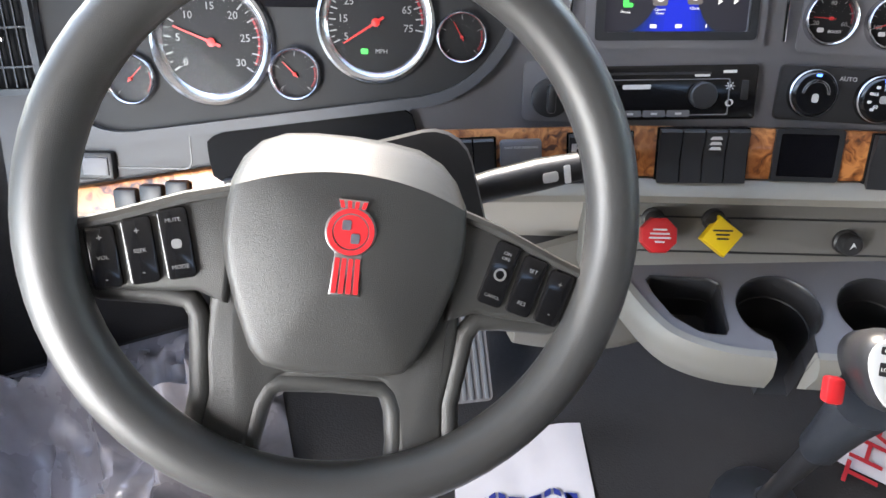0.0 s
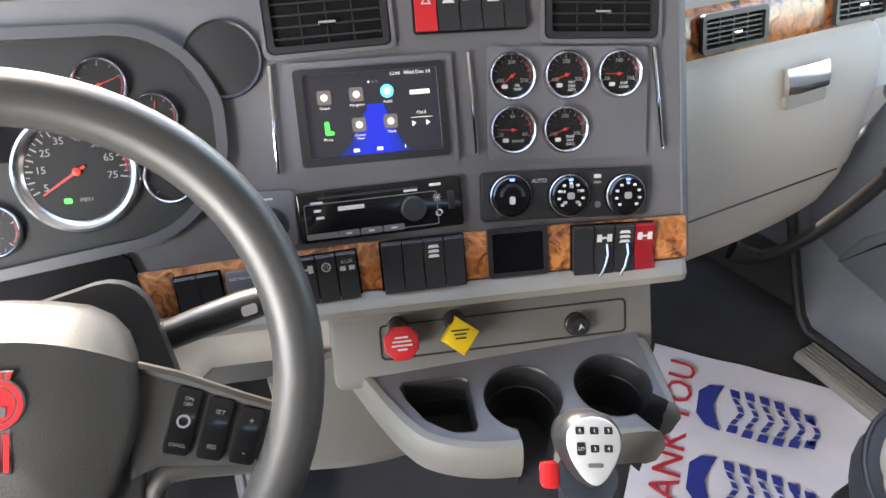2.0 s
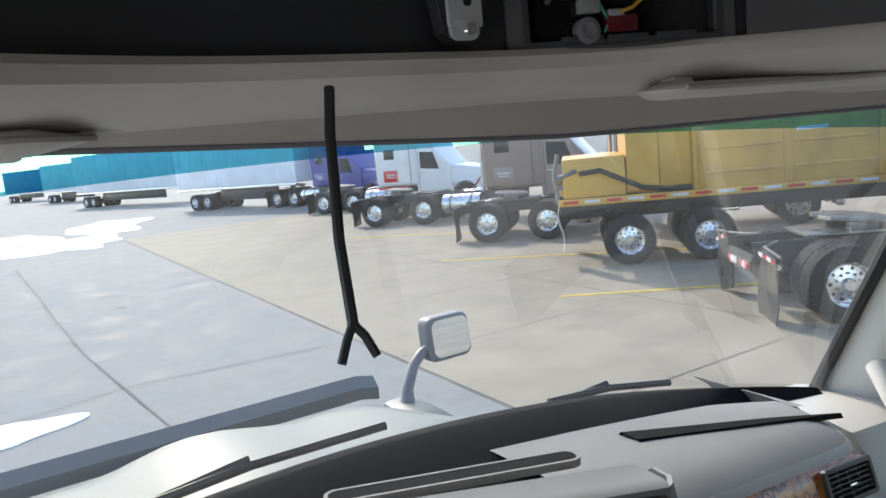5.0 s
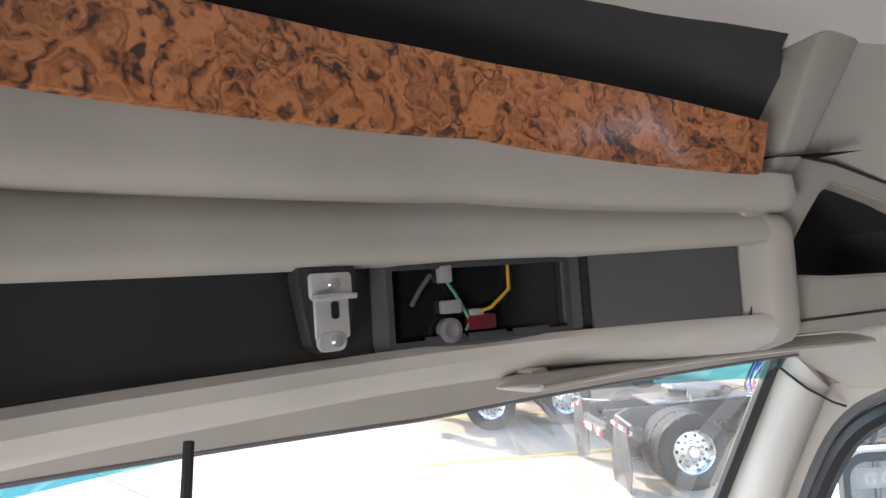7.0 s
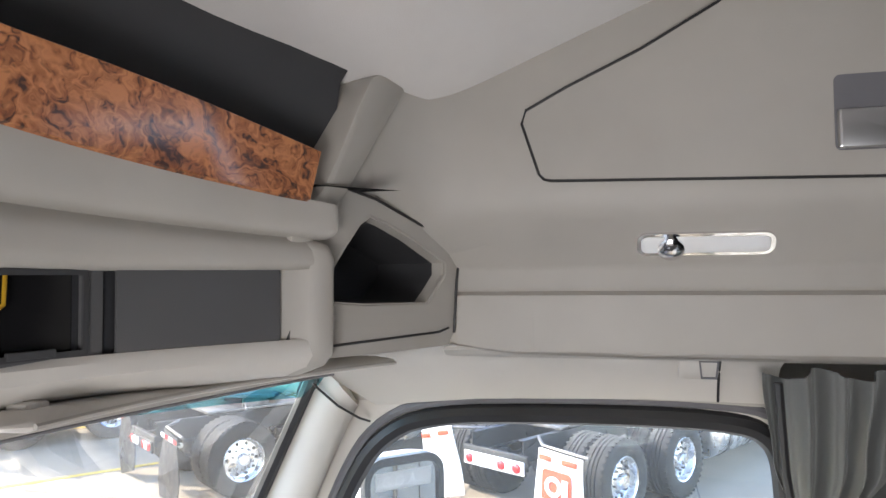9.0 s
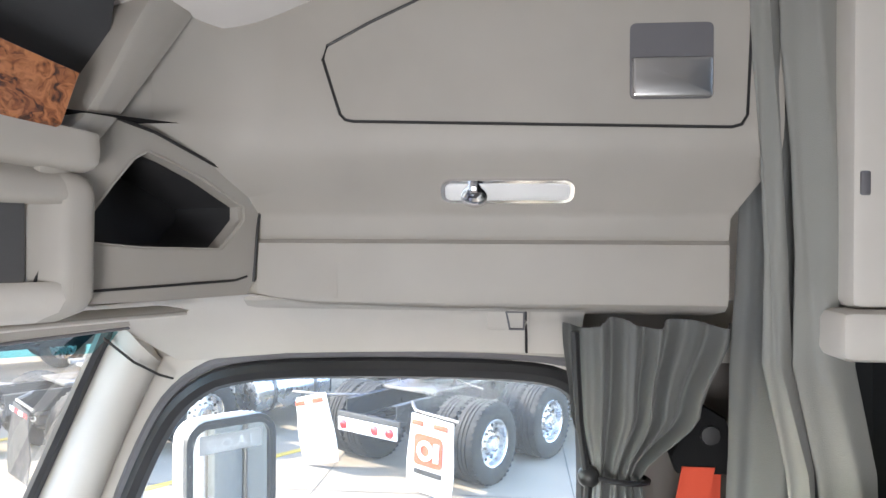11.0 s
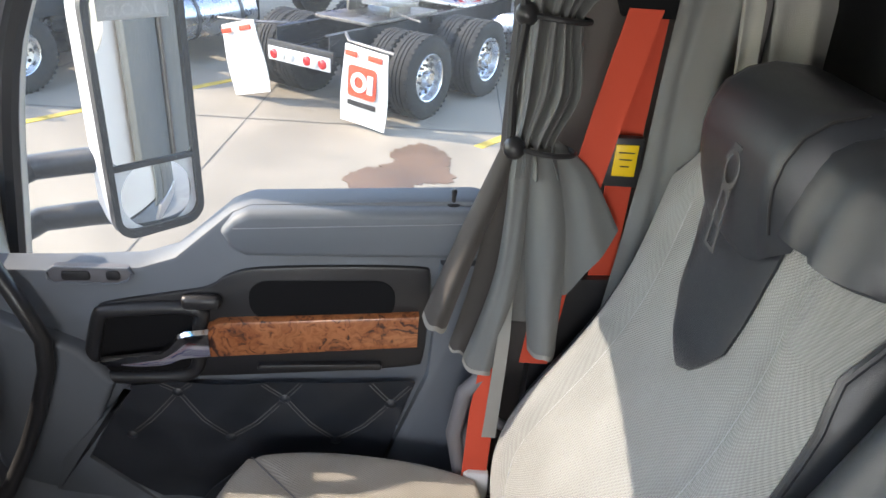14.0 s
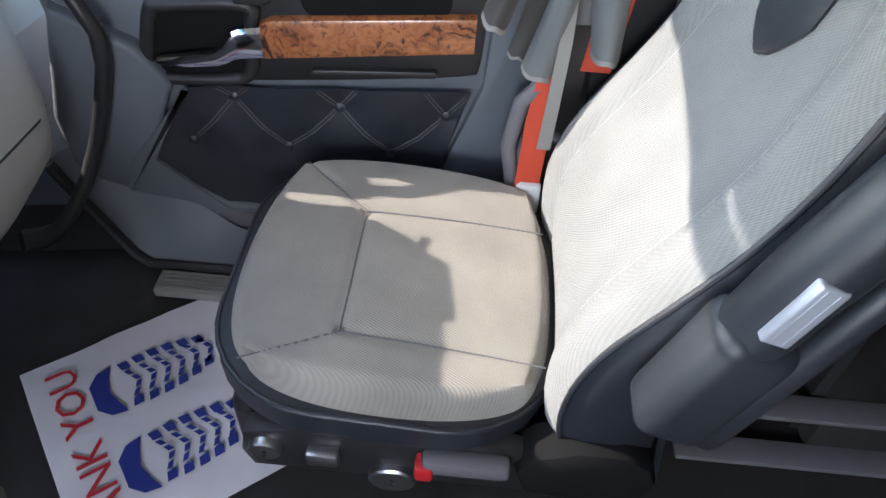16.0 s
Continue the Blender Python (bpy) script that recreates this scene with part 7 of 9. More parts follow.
for k, (x, y, h) in enumerate(((4, 210, 6), (14, 215, 7), (-10, 220, 6), (28, 205, 7), (44, 190, 7), (60, 160, 7), (64, 40, 7), (62, 8, 7), (56, -24, 7))):
    tree(x, y, h, k)

# ---- own hood, hood mirror, wipers and door mirror ----
hood = thing("hood", "silver truck hood with dark bug deflector along its front", "hood", (0, 0.9, 0.5))
bm = nb()
rows = []
for k in range(13):
    y = 0.60 + 0.82 * k / 12
    w = 0.80 - 0.30 * (k / 12) ** 1.3
    row = []
    for i in range(21):
        s = -1 + 2 * i / 20
        edge = max(0.0, abs(s) - 0.72) / 0.28
        row.append((s * w, y, 0.700 - 0.055 * (k / 12) - 0.02 * max(0, k - 10) + 0.018 * math.cos(min(abs(s) * 2.2, 1.0) * math.pi) - 0.22 * edge ** 2))
    rows.append(row)
loft(bm, rows)
thicken(bm, 0.01)
part("shell", bm, SILVERTRUCK, hood, "silver painted hood shell")
bm = nb()
loft(bm, [[(-0.52 + 0.052 * i, 1.40 + dy, 0.60 + dz - 0.12 * max(0, abs(-1 + 0.1 * i) - 0.9)) for i in range(21)] for dy, dz in ((0.0, 0.0), (0.0, 0.03), (0.03, 0.055))])
thicken(bm, 0.006)
part("bug_deflector", bm, DEFLECT, hood, "dark smoked bug deflector")
for sx in (1, -1):
    bm = nb()
    rows = []
    for k in range(11):
        an = math.pi * k / 10
        y, z = 1.25 - 0.42 * math.cos(an), 0.06 + 0.34 * math.sin(an)
        rows.append([(sx * 0.66, y, z + 0.05), (sx * 0.84, y, z + 0.03), (sx * 0.98, y, z - 0.02), (sx * 1.0, y, z - 0.08)])
    loft(bm, rows)
    thicken(bm, 0.01)
    part("fender", bm, SILVERTRUCK, hood)
hm = thing("hood_mirror", "chrome-backed hood mirror on a bent stalk", "mirror", (0.87, 1.9, 0.36))
HM = frame_of((1.11, 1.98, 0.525), Vector((1.0, 0.0, 0.0)), Vector((0.0, 0.1, 0.995)), Vector((0.0, -0.995, 0.1)))
part("housing", prism(nb(), rrect(0.195, 0.175, 0.035, 5), -0.06, 0.004, HM, 0.01), DARK, hm)
part("mirror_glass", prism(nb(), rrect(0.165, 0.145, 0.03, 5, 0.008, 0), 0.004, 0.0065, HM), MIRROR, hm)
part("stalk", tube(nb(), [(0.86, 1.90, 0.33), (0.88, 1.93, 0.38), (0.935, 1.97, 0.45), (0.99, 2.0, 0.48), (1.06, 2.01, 0.50)], [0.03, 0.022, 0.02, 0.02, 0.02], 10), DARK, hm)
part("foot", box(nb(), (0.86, 1.82, 0.31), (0.14, 0.34, 0.08), Matrix.Identity(4), 0.03), SILVERTRUCK, hm)
for (x0, y0, z0), (x1, y1, z1) in (((0.146, 0.565, 0.868), (-0.25, 0.585, 0.85)), ((0.73, 0.545, 0.785), (0.46, 0.57, 0.815))):
    wp = thing("wiper", "black windshield wiper resting at the base of the glass", "wiper", ((x0 + x1) / 2, y0, z0 - 0.02), "windshield wipers")
    part("blade", tube(nb(), [(x0, y0, z0), ((x0 + x1) / 2, (y0 + y1) / 2 + 0.006, (z0 + z1) / 2 + 0.006), (x1, y1, z1)], 0.007, 6), BLACK, wp)
    part("arm", tube(nb(), [((x0 + x1) / 2, (y0 + y1) / 2 + 0.012, (z0 + z1) / 2 + 0.012), (x1 - 0.1, y1 + 0.03, z1 - 0.03), (x1 - 0.2, y1 + 0.05, z1 - 0.09)], 0.008, 6), BLACK, wp)
# door mirror
dm = thing("door_mirror", "large white-backed door mirror with two panes on black arms", "mirror", (1.45, 0.2, 0.45))
ux = Vector((0.714, -0.70, 0.0))
DMF = frame_of((1.46, 0.150, 0.715), ux, Vector((0, 0, 1)), Vector((-0.70, -0.714, 0)))
bm = nb()
dome(bm, rrect(0.212, 0.56, 0.05, 6), DMF, 0.0, [(0.7, -0.125), (0.88, -0.115), (0.97, -0.085), (1.0, -0.03), (1.0, 0.0)])
part("shell", bm, WHITETRUCK, dm, "white mirror back")
bm = nb()
ring_plate(bm, rrect(0.216, 0.564, 0.05, 6), rrect(0.186, 0.524, 0.035, 6), -0.012, 0.012, DMF)
part("frame", bm, BLACK, dm, "black mirror frame")
part("divider", box(nb(), (0, -0.11, 0.004), (0.188, 0.014, 0.012), DMF, 0.003), BLACK, dm)
part("main_glass", prism(nb(), rrect(0.184, 0.364, 0.02, 4, 0, 0.078), -0.001, 0.003, DMF), MIRROR, dm, "tall flat mirror pane")
bm = nb()
loft(bm, [[DMF @ Vector((0.092 * u, -0.19 + 0.0725 * v, 0.010 - (0.092 * u) ** 2 / 0.7 - (0.0725 * v) ** 2 / 0.7)) for u in [-1 + k / 6 for k in range(13)]] for v in [-1 + k / 6 for k in range(13)]])
part("convex_glass", bm, MIRROR, dm, "small convex mirror pane", smooth=80)
part("sticker", box(nb(), (0, 0.225, 0.0034), (0.15, 0.042, 0.0008), DMF), SILVER, dm, "frosted sticker strip")
words("lettering", "G.O.A.L", 0.036, DMF @ Matrix.Translation((0, 0.222, 0.0042)), WHITE, dm)
for z in (0.58, 0.45):
    part("arm", tube(nb(), [(1.46, 0.20, z + 0.03), (1.452, 0.30, z + 0.02), (1.44, 0.42, z), (1.30, 0.50, z - 0.03), (1.08, 0.46, z - 0.05)], 0.03, 12), BLACK, dm)
# ---- overhead console: corner cubby, bay, bracket, visors ----
CORNER = frame_of((0.60, 0.006, 1.4), Vector((0.898, -0.44, 0)), (0, 0, 1), Vector((-0.44, -0.898, 0)))
corner = thing("corner_cubby", "grey-taupe corner cubby beside the overhead console", "cubby", (0.72, -0.05, 1.32))
outer = [(-0.036, -0.075), (0.11, -0.078), (0.272, -0.078), (0.285, -0.06), (0.292, 0.017), (0.302, 0.070), (0.20, 0.105), (0.12, 0.132), (0.066, 0.142), (0.03, 0.095), (0.002, 0.055), (-0.018, -0.01)]
inner = [(0.022, -0.003), (0.10, -0.010), (0.222, -0.012), (0.245, 0.010), (0.262, 0.028), (0.262, 0.046), (0.19, 0.080), (0.14, 0.098), (0.110, 0.106), (0.092, 0.095), (0.064, 0.062), (0.040, 0.030)]
bm = nb()
ring_plate(bm, outer, inner, -0.02, 0.0, CORNER)
part("face", bm, TAUPE, corner)
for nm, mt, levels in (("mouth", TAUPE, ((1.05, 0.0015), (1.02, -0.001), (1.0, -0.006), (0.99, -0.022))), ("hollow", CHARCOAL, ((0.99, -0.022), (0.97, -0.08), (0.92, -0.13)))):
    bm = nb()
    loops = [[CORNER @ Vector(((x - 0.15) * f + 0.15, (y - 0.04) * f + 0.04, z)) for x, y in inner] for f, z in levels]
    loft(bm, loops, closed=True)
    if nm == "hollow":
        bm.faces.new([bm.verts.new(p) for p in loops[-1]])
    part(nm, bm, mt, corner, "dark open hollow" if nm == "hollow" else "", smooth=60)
bm = nb()
tube(bm, [CORNER @ Vector((x, y, 0.001)) for x, y in ((0.008, -0.058), (0.02, -0.003), (0.012, -0.062), (0.25, -0.057), (0.272, -0.052))][2:], 0.0018, 6)
tube(bm, [CORNER @ Vector((x, y, 0.001)) for x, y in ((0.066, 0.142), (0.12, 0.132), (0.20, 0.105), (0.300, 0.070))], 0.0022, 6)
tube(bm, [CORNER @ Vector((x, y, 0.001)) for x, y in ((0.301, 0.066), (0.292, 0.017), (0.285, -0.06))], 0.0022, 6)
tube(bm, [CORNER @ Vector((x, y, 0.001)) for x, y in ((-0.036, -0.075), (-0.018, -0.01), (0.002, 0.055))], 0.0022, 6)
part("seam", bm, BLACK, corner)
# wedge between the burl shelf and the corner
bm = nb()
prism(bm, [(-0.03, 0.05), (0.0, 0.058), (0.070, 0.145), (0.172, 0.287), (0.160, 0.300), (0.135, 0.309), (0.106, 0.296), (0.080, 0.25), (0.043, 0.177), (0.018, 0.135), (-0.004, 0.115), (-0.03, 0.11)], -0.10, 0.010, CORNER, 0.008)
part("shelf_end", bm, TAUPE, corner, "taupe slanted shelf end")
bm = nb()
prism(bm, [(0.066, 0.131), (0.302, 0.057), (0.36, 0.05), (0.36, 0.38), (0.20, 0.36), (0.172, 0.290)], -0.10, -0.006, CORNER, 0.004)
part("fillet", bm, TAUPE, corner)
bm = nb()
rows = []
for z, x in ((1.458, 0.851), (1.475, 0.837), (1.50, 0.817), (1.52, 0.804), (1.545, 0.798), (1.57, 0.797), (1.60, 0.796), (1.65, 0.798), (1.70, 0.801), (1.75, 0.806), (1.80, 0.811)):
    l = (x - 0.60) / 0.898
    c1 = Vector((x, 0.006 - 0.44 * l, 0))
    c0 = CORNER @ Vector((l - 0.10 * min(1.0, max(0.02, (z - 1.457) / 0.08)), 0, -0.004))
    c2 = c1 + Vector((-0.0015, -0.085, 0))
    rows.append([Vector((*((1 - f) ** 2 * c0 + 2 * f * (1 - f) * c1 + f * f * c2).xy, z)) for f in [k / 10 for k in range(11)]])
loft(bm, rows)
part("corner_fillet", bm, TAUPE, corner, smooth=80)
bm = nb()
rows = []
for z in (1.316, 1.33, 1.36, 1.396):
    c0 = CORNER @ Vector((0.294, 0, -0.001))
    c1, c2 = Vector((0.866, -0.132, 0)), Vector((0.8665, -0.24, 0))
    rows.append([Vector((*((1 - f) ** 2 * c0 + 2 * f * (1 - f) * c1 + f * f * c2).xy, z)) for f in [k / 10 for k in range(11)]])
loft(bm, rows)
part("corner_fillet", bm, TAUPE, corner, smooth=80)
# radio bay with loose wiring
CONN = mat("grey_connector", (0.22, 0.22, 0.22), 0.5)
bay = thing("radio_bay", "empty black radio bay with loose connectors", "radio bay", (0.28, 0.15, 1.345))
def arcm(x, z, off=0.0):
    d = Vector((1, -1.6 * max(abs(x - 0.02) - 0.08, 0) * (1 if x > 0.02 else -1), 0)).normalized()
    return frame_of((x, arc(x, off), z), d, (0, 0, 1), (d.y, -d.x, 0))
BM = arcm(0.272, 1.394, 0.0)
bm = nb()
ring_plate(bm, rrect(0.255, 0.094, 0.003, 3), rrect(0.213, 0.074, 0.002, 3), -0.012, 0.004, BM)
part("frame", bm, BAYGREY, bay, "dark grey bay frame")
bm = nb()
ring_plate(bm, rrect(0.222, 0.083, 0.003, 3), rrect(0.211, 0.072, 0.002, 3), 0.003, 0.0062, BM)
part("frame_lip", bm, CHARCOAL, bay)
bm = nb()
prism(bm, rrect(0.214, 0.075, 0.002, 3), -0.010, -0.004, BM)
part("hollow", bm, GLOSSBLACK, bay)
for pts, mt, r, nm in (([(-0.05, 0.035, -0.002), (-0.035, 0.01, 0.004), (-0.02, -0.02, 0.006), (-0.025, -0.03, 0.004)], mat("green_wire", (0.02, 0.16, 0.12), 0.5), 0.0018, "wire"), ([(0.035, 0.036, -0.001), (0.03, 0.01, 0.006), (0.005, -0.008, 0.008), (-0.012, -0.012, 0.006)], mat("yellow_wire", (0.45, 0.25, 0.01), 0.5), 0.002, "wire"), ([(-0.06, 0.03, 0), (-0.075, 0.015, 0.004), (-0.085, 0.0, 0.004)], mat("grey_wire", (0.08, 0.08, 0.08), 0.5), 0.0026, "wire")):
    bm = nb()
    tube(bm, [BM @ Vector(p) for p in pts], r, 8)
    part(nm, bm, mt, bay)
for x, y, w, h, mt in ((-0.045, 0.030, 0.014, 0.018, CONN), (-0.04, -0.004, 0.022, 0.014, CONN), (-0.012, -0.012, 0.018, 0.008, CONN), (-0.006, -0.022, 0.034, 0.016, mat("dim_red_plastic", (0.09, 0.004, 0.008), 0.4))):
    bm = nb()
    box(bm, (x, y, 0.002), (w, h, 0.012), BM, 0.002)
    part("connector", bm, mt, bay)
bm = nb()
lathe(bm, [(0.013, 0.0), (0.013, 0.01), (0.008, 0.012), (0.0, 0.008)], 18, BM @ Matrix.Translation((-0.045, -0.028, 0)))
part("socket", bm, DARK, bay)
bm = nb()
for x in (-0.05, 0.0, 0.055):
    box(bm, (x, -0.036, 0.006), (0.045, 0.007, 0.006), BM, 0.001)
part("lip", bm, CHARCOAL, bay)
# satin end plate of the recess
bm = nb()
loft(bm, [[(x, arc(x, o), z) for o, z in ((0.004, 1.350), (0.002, 1.354), (0.002, 1.434), (0.004, 1.438))] for x in [0.402 + 0.02 * k for k in range(9)]])
thicken(bm, 0.004)
part("blank_plate", bm, BAYGREY, over, "charcoal blank plate")
bm = nb()
rows = []
for k in range(9):
    a = math.pi / 2 * k / 8
    rows.append([(0.563 + 0.030 * math.sin(a), arc(0.563 + 0.030 * math.sin(a), 0.012 - 0.022 * (1 - math.cos(a))), z) for z in (1.340, 1.352, 1.395, 1.432, 1.446)])
loft(bm, rows)
thicken(bm, 0.003)
part("recess_end", bm, TAUPE, over, "taupe rounded end of the recess", smooth=70)
# post that closes the rails before the corner
bm = nb()
prof = [(0.03, 1.306), (0.0, 1.3175), (-0.0115, 1.332), (-0.0125, 1.36), (-0.0128, 1.44), (-0.0128, 1.458), (-0.0100, 1.4745), (-0.004, 1.4885), (0.006, 1.497)]
loft(bm, [[(x, arc(x, o) + back, z - 0.15 * max(0, x - 0.26) * min(1, max(0.0, z - 1.436) / 0.12)) for o, z in prof] for x, back in ((0.584, 0.004), (0.587, 0.0005), (0.592, -0.0008), (0.600, -0.0008), (0.607, 0.002), (0.613, 0.008), (0.618, 0.02))])
part("end_post", bm, TAUPE, over, "taupe post closing the rails", smooth=70)
# bracket
bk = thing("mounting_bracket", "bright metal mounting bracket on a black base", "bracket", (0.09, 0.18, 1.35))
KM2 = arcm(0.090, 1.397, -0.004)
bm = nb()
prism(bm, [(-0.030, 0.040), (0.030, 0.040), (0.033, 0.030), (0.020, -0.030), (0.012, -0.038), (-0.012, -0.038), (-0.022, -0.030), (-0.033, 0.030)], -0.012, 0.004, KM2, 0.004)
part("base", bm, BLACK, bk)
bm = nb()
prism(bm, rrect(0.044, 0.024, 0.004, 3, 0, 0.022), 0.004, 0.009, KM2, 0.001)
prism(bm, rrect(0.036, 0.040, 0.003, 3, 0, -0.006), 0.004, 0.008, KM2, 0.001)
prism(bm, rrect(0.030, 0.018, 0.008, 4, -0.002, -0.028), 0.004, 0.009, KM2, 0.001)
box(bm, (0, 0.012, 0.012), (0.044, 0.005, 0.010), KM2, 0.001)
part("plate", bm, mat("bright_zinc", (0.62, 0.62, 0.63), 0.38, 0.6, vary=0.08, vary_scale=40), bk, "bright zinc plate")
bm = nb()
prism(bm, rrect(0.008, 0.016, 0.003, 3, 0.002, 0.0), 0.0079, 0.0092, KM2)
part("slot", bm, GLOSSBLACK, bk)
for y in (0.024, -0.028):
    bm = nb()
    lathe(bm, [(0.006, 0.009), (0.005, 0.0125), (0, 0.0125)], 14, KM2 @ Matrix.Translation((0.002, y, 0)))
    part("screw", bm, CHROME, bk)
# sun visor under the rail
for x0, x1 in ((-0.80, -0.22),):
    v = thing("sun_visor", "taupe sun visor folded against the header", "sun visor", ((x0 + x1) / 2, 0.12, 1.31))
    bm = nb()
    rows = []
    for k in range(15):
        f = k / 14
        x = x0 + (x1 - x0) * f
        e = 1 - 0.85 * max(0, abs(f - 0.5) - 0.44) / 0.06
        c = Vector((x, wsh_top(x).y - 0.05, 1.300 - 0.02 * max(0, x)))
        rows.append([c + Vector((0, 0.045 * e * math.cos(a), 0.010 * e * math.sin(a))) for a in [2 * math.pi * j / 12 for j in range(12)]])
    loft(bm, rows, closed=True, caps=True)
    part("blade", bm, LIGHTTAUPE, v)
    part("hem", tube(nb(), [r[6] for r in rows], 0.003, 6), TAUPE, v, "sewn visor hem")
    part("clip", box(nb(), (x1 - 0.06, wsh_top(x1).y - 0.03, 1.298), (0.03, 0.025, 0.02), bev=0.005), LIGHTTAUPE, v)
v = thing("sun_visor", "taupe passenger sun visor folded up under the header", "sun visor", (0.55, 0.06, 1.30))
bm = nb()
rows = []
for k in range(19):
    f = k / 18
    c = Vector((0.27, 0.150, 1.302)).lerp(Vector((0.852, -0.020, 1.298)), f) + Vector((0, 0.05 * math.sin(math.pi * f), 0))
    e = min(1.0, math.sqrt(max(0.0, 1 - max(0, abs(f - 0.5) * 2 - 0.94) ** 2 / 0.0037)))
    rows.append([c + Vector((0.012 * math.cos(a), 0.040 * math.cos(a), 0.0085 * math.sin(a))) * max(e, 0.05) for a in [2 * math.pi * j / 14 for j in range(14)]])
loft(bm, rows, closed=True, caps=True)
part("blade", bm, LIGHTTAUPE, v, smooth=70)
part("hem", tube(nb(), [r[7] for r in rows[1:-1]], 0.003, 6), TAUPE, v, "sewn visor hem")
part("clip", box(nb(), (0.33, 0.155, 1.307), (0.03, 0.025, 0.018), bev=0.005), LIGHTTAUPE, v)
# hanging cord
cord = thing("hanging_cord", "dark braided cord with forked end", "cord", (-0.10, 0.06, 1.17))
bm = nb()
tube(bm, [(-0.075, 0.115, 1.318), (-0.085, 0.10, 1.285), (-0.098, 0.075, 1.215), (-0.105, 0.052, 1.163)], 0.0040, 8)
part("strand", bm, BLACK, cord)
for dx in (-0.012, 0.013):
    bm = nb()
    tube(bm, [(-0.105, 0.052, 1.164), (-0.105 + dx * 0.5, 0.050, 1.155), (-0.106 + dx, 0.047, 1.141)], 0.0032, 8)
    part("tail", bm, BLACK, cord)

# ---- side cabinet details ----
def sidem(y, z, x=0.797):
    return frame_of((x, y, z), (0, -1, 0), (0.0, 0, 1), (-1, 0, 0))
SD = sidem(0, 0)
bm = nb()
hatch = [(0.236, 1.642), (0.260, 1.568), (0.267, 1.561), (0.277, 1.5585), (0.50, 1.553), (0.768, 1.5465), (0.780, 1.550), (0.787, 1.562), (0.80, 1.90), (0.70, 1.92), (0.50, 1.79), (0.40, 1.735), (0.30, 1.69), (0.242, 1.660)]
bm2 = nb()
tube(bm2, [SD @ Vector((x, y, 0.002)) for x, y in hatch], 0.0021, 6, closed=True)
part("hatch_seam", bm2, BLACK, side, "black seam of the cabinet door")
prism(bm, hatch, -0.002, 0.0015, SD)
hd = part("cabinet_door", bm, TAUPE, side, "grey-taupe cabinet door")
bm = nb()
prism(bm, rrect(0.105, 0.098, 0.008, 4, 0.692, 1.632), -0.004, 0.0025, SD)
hr = part("latch_recess", bm, DARK, hd, "dark recess of the latch")
bm = nb()
prism(bm, rrect(0.10, 0.050, 0.004, 3, 0.692, 1.610), 0.0025, 0.012, SD, 0.004)
part("latch", bm, SILVER, hd, "grey latch plate")
lampt = thing("reading_lamp", "clear dome lamp with chrome trim under the cabinet", "lamp", (0.81, -0.47, 1.43))
LM = frame_of((0.8395, -0.483, 1.4695), (0, -1, 0), Vector((-0.62, 0, 0.785)), Vector((-0.785, 0, -0.62)))
bm = nb()
prism(bm, rrect(0.172, 0.029, 0.010, 5), -0.004, 0.006, LM, 0.004)
part("lens", bm, mat("frosted_lens", (0.8, 0.8, 0.8), 0.25, spec=0.6), lampt, "pale frosted lens")
bm = nb()
ring_plate(bm, rrect(0.182, 0.037, 0.014, 5), rrect(0.170, 0.028, 0.010, 5), -0.002, 0.004, LM)
part("trim", bm, CHROME, lampt, "chrome trim ring")
bm = nb()
lathe(bm, [(0.018, 0.004), (0.018, 0.012), (0.012, 0.016), (0, 0.017)], 20, LM @ Matrix.Translation((-0.045, -0.003, 0)))
part("spot", bm, CHROME, lampt, "bright swivel spot")
# clip and seam above the window
WM = frame_of((1.008, 0, 0), (0, -1, 0), (0, 0, 1), (-1, 0, 0))
HK = frame_of((0.958, -0.497, 1.281), (0, -1, 0), Vector((-0.75, 0, 0.66)).normalized(), Vector((-0.66, 0, -0.75)).normalized())
bm = nb()
ring_plate(bm, [(-0.016, 0.026), (0.014, 0.026), (0.014, -0.022), (-0.010, -0.022)], [(-0.013, 0.023), (0.011, 0.023), (0.011, -0.019), (-0.0075, -0.019)], -0.004, 0.005, HK)
part("coat_hook", bm, DARK, wall_e, "dark flush coat hook")
part("hook_plate", prism(nb(), rrect(0.064, 0.056, 0.005, 3, -0.012, 0.002), -0.006, 0.003, HK, 0.002), LIGHTTAUPE, wall_e)
bm = nb()
tube(bm, [(0.902, -0.511, 1.306), (0.930, -0.5115, 1.2995), (0.960, -0.513, 1.278), (0.985, -0.514, 1.252), (1.003, -0.515, 1.224)], 0.0022, 6)
tube(bm, [(0.905, 0.135, 1.248), (0.93, 0.10, 1.208), (0.965, 0.075, 1.182), (0.99, 0.065, 1.172)], 0.0022, 6)
part("seam", bm, BLACK, wall_e)
bm = nb()
prism(bm, [(-0.10, 1.205), (0.30, 1.218), (0.66, 1.216), (0.9, 1.21), (0.9, 1.31), (0.5, 1.31), (0.0, 1.31), (-0.16, 1.285), (-0.13, 1.23)], -0.01, 0.004, WM, 0.003)
part("header_trim", bm, TAUPE, wall_e, "grey-taupe header trim above the window")
bm = nb()
prism(bm, [(0.625, 0.1), (0.9, 0.1), (0.9, 1.30), (0.625, 1.22)], -0.01, 0.003, WM, 0.002)
part("b_pillar_trim", bm, mat("brown_grey_trim", (0.10, 0.09, 0.085), 0.7, grain=0.2), wall_e, "brown-grey centre pillar trim")
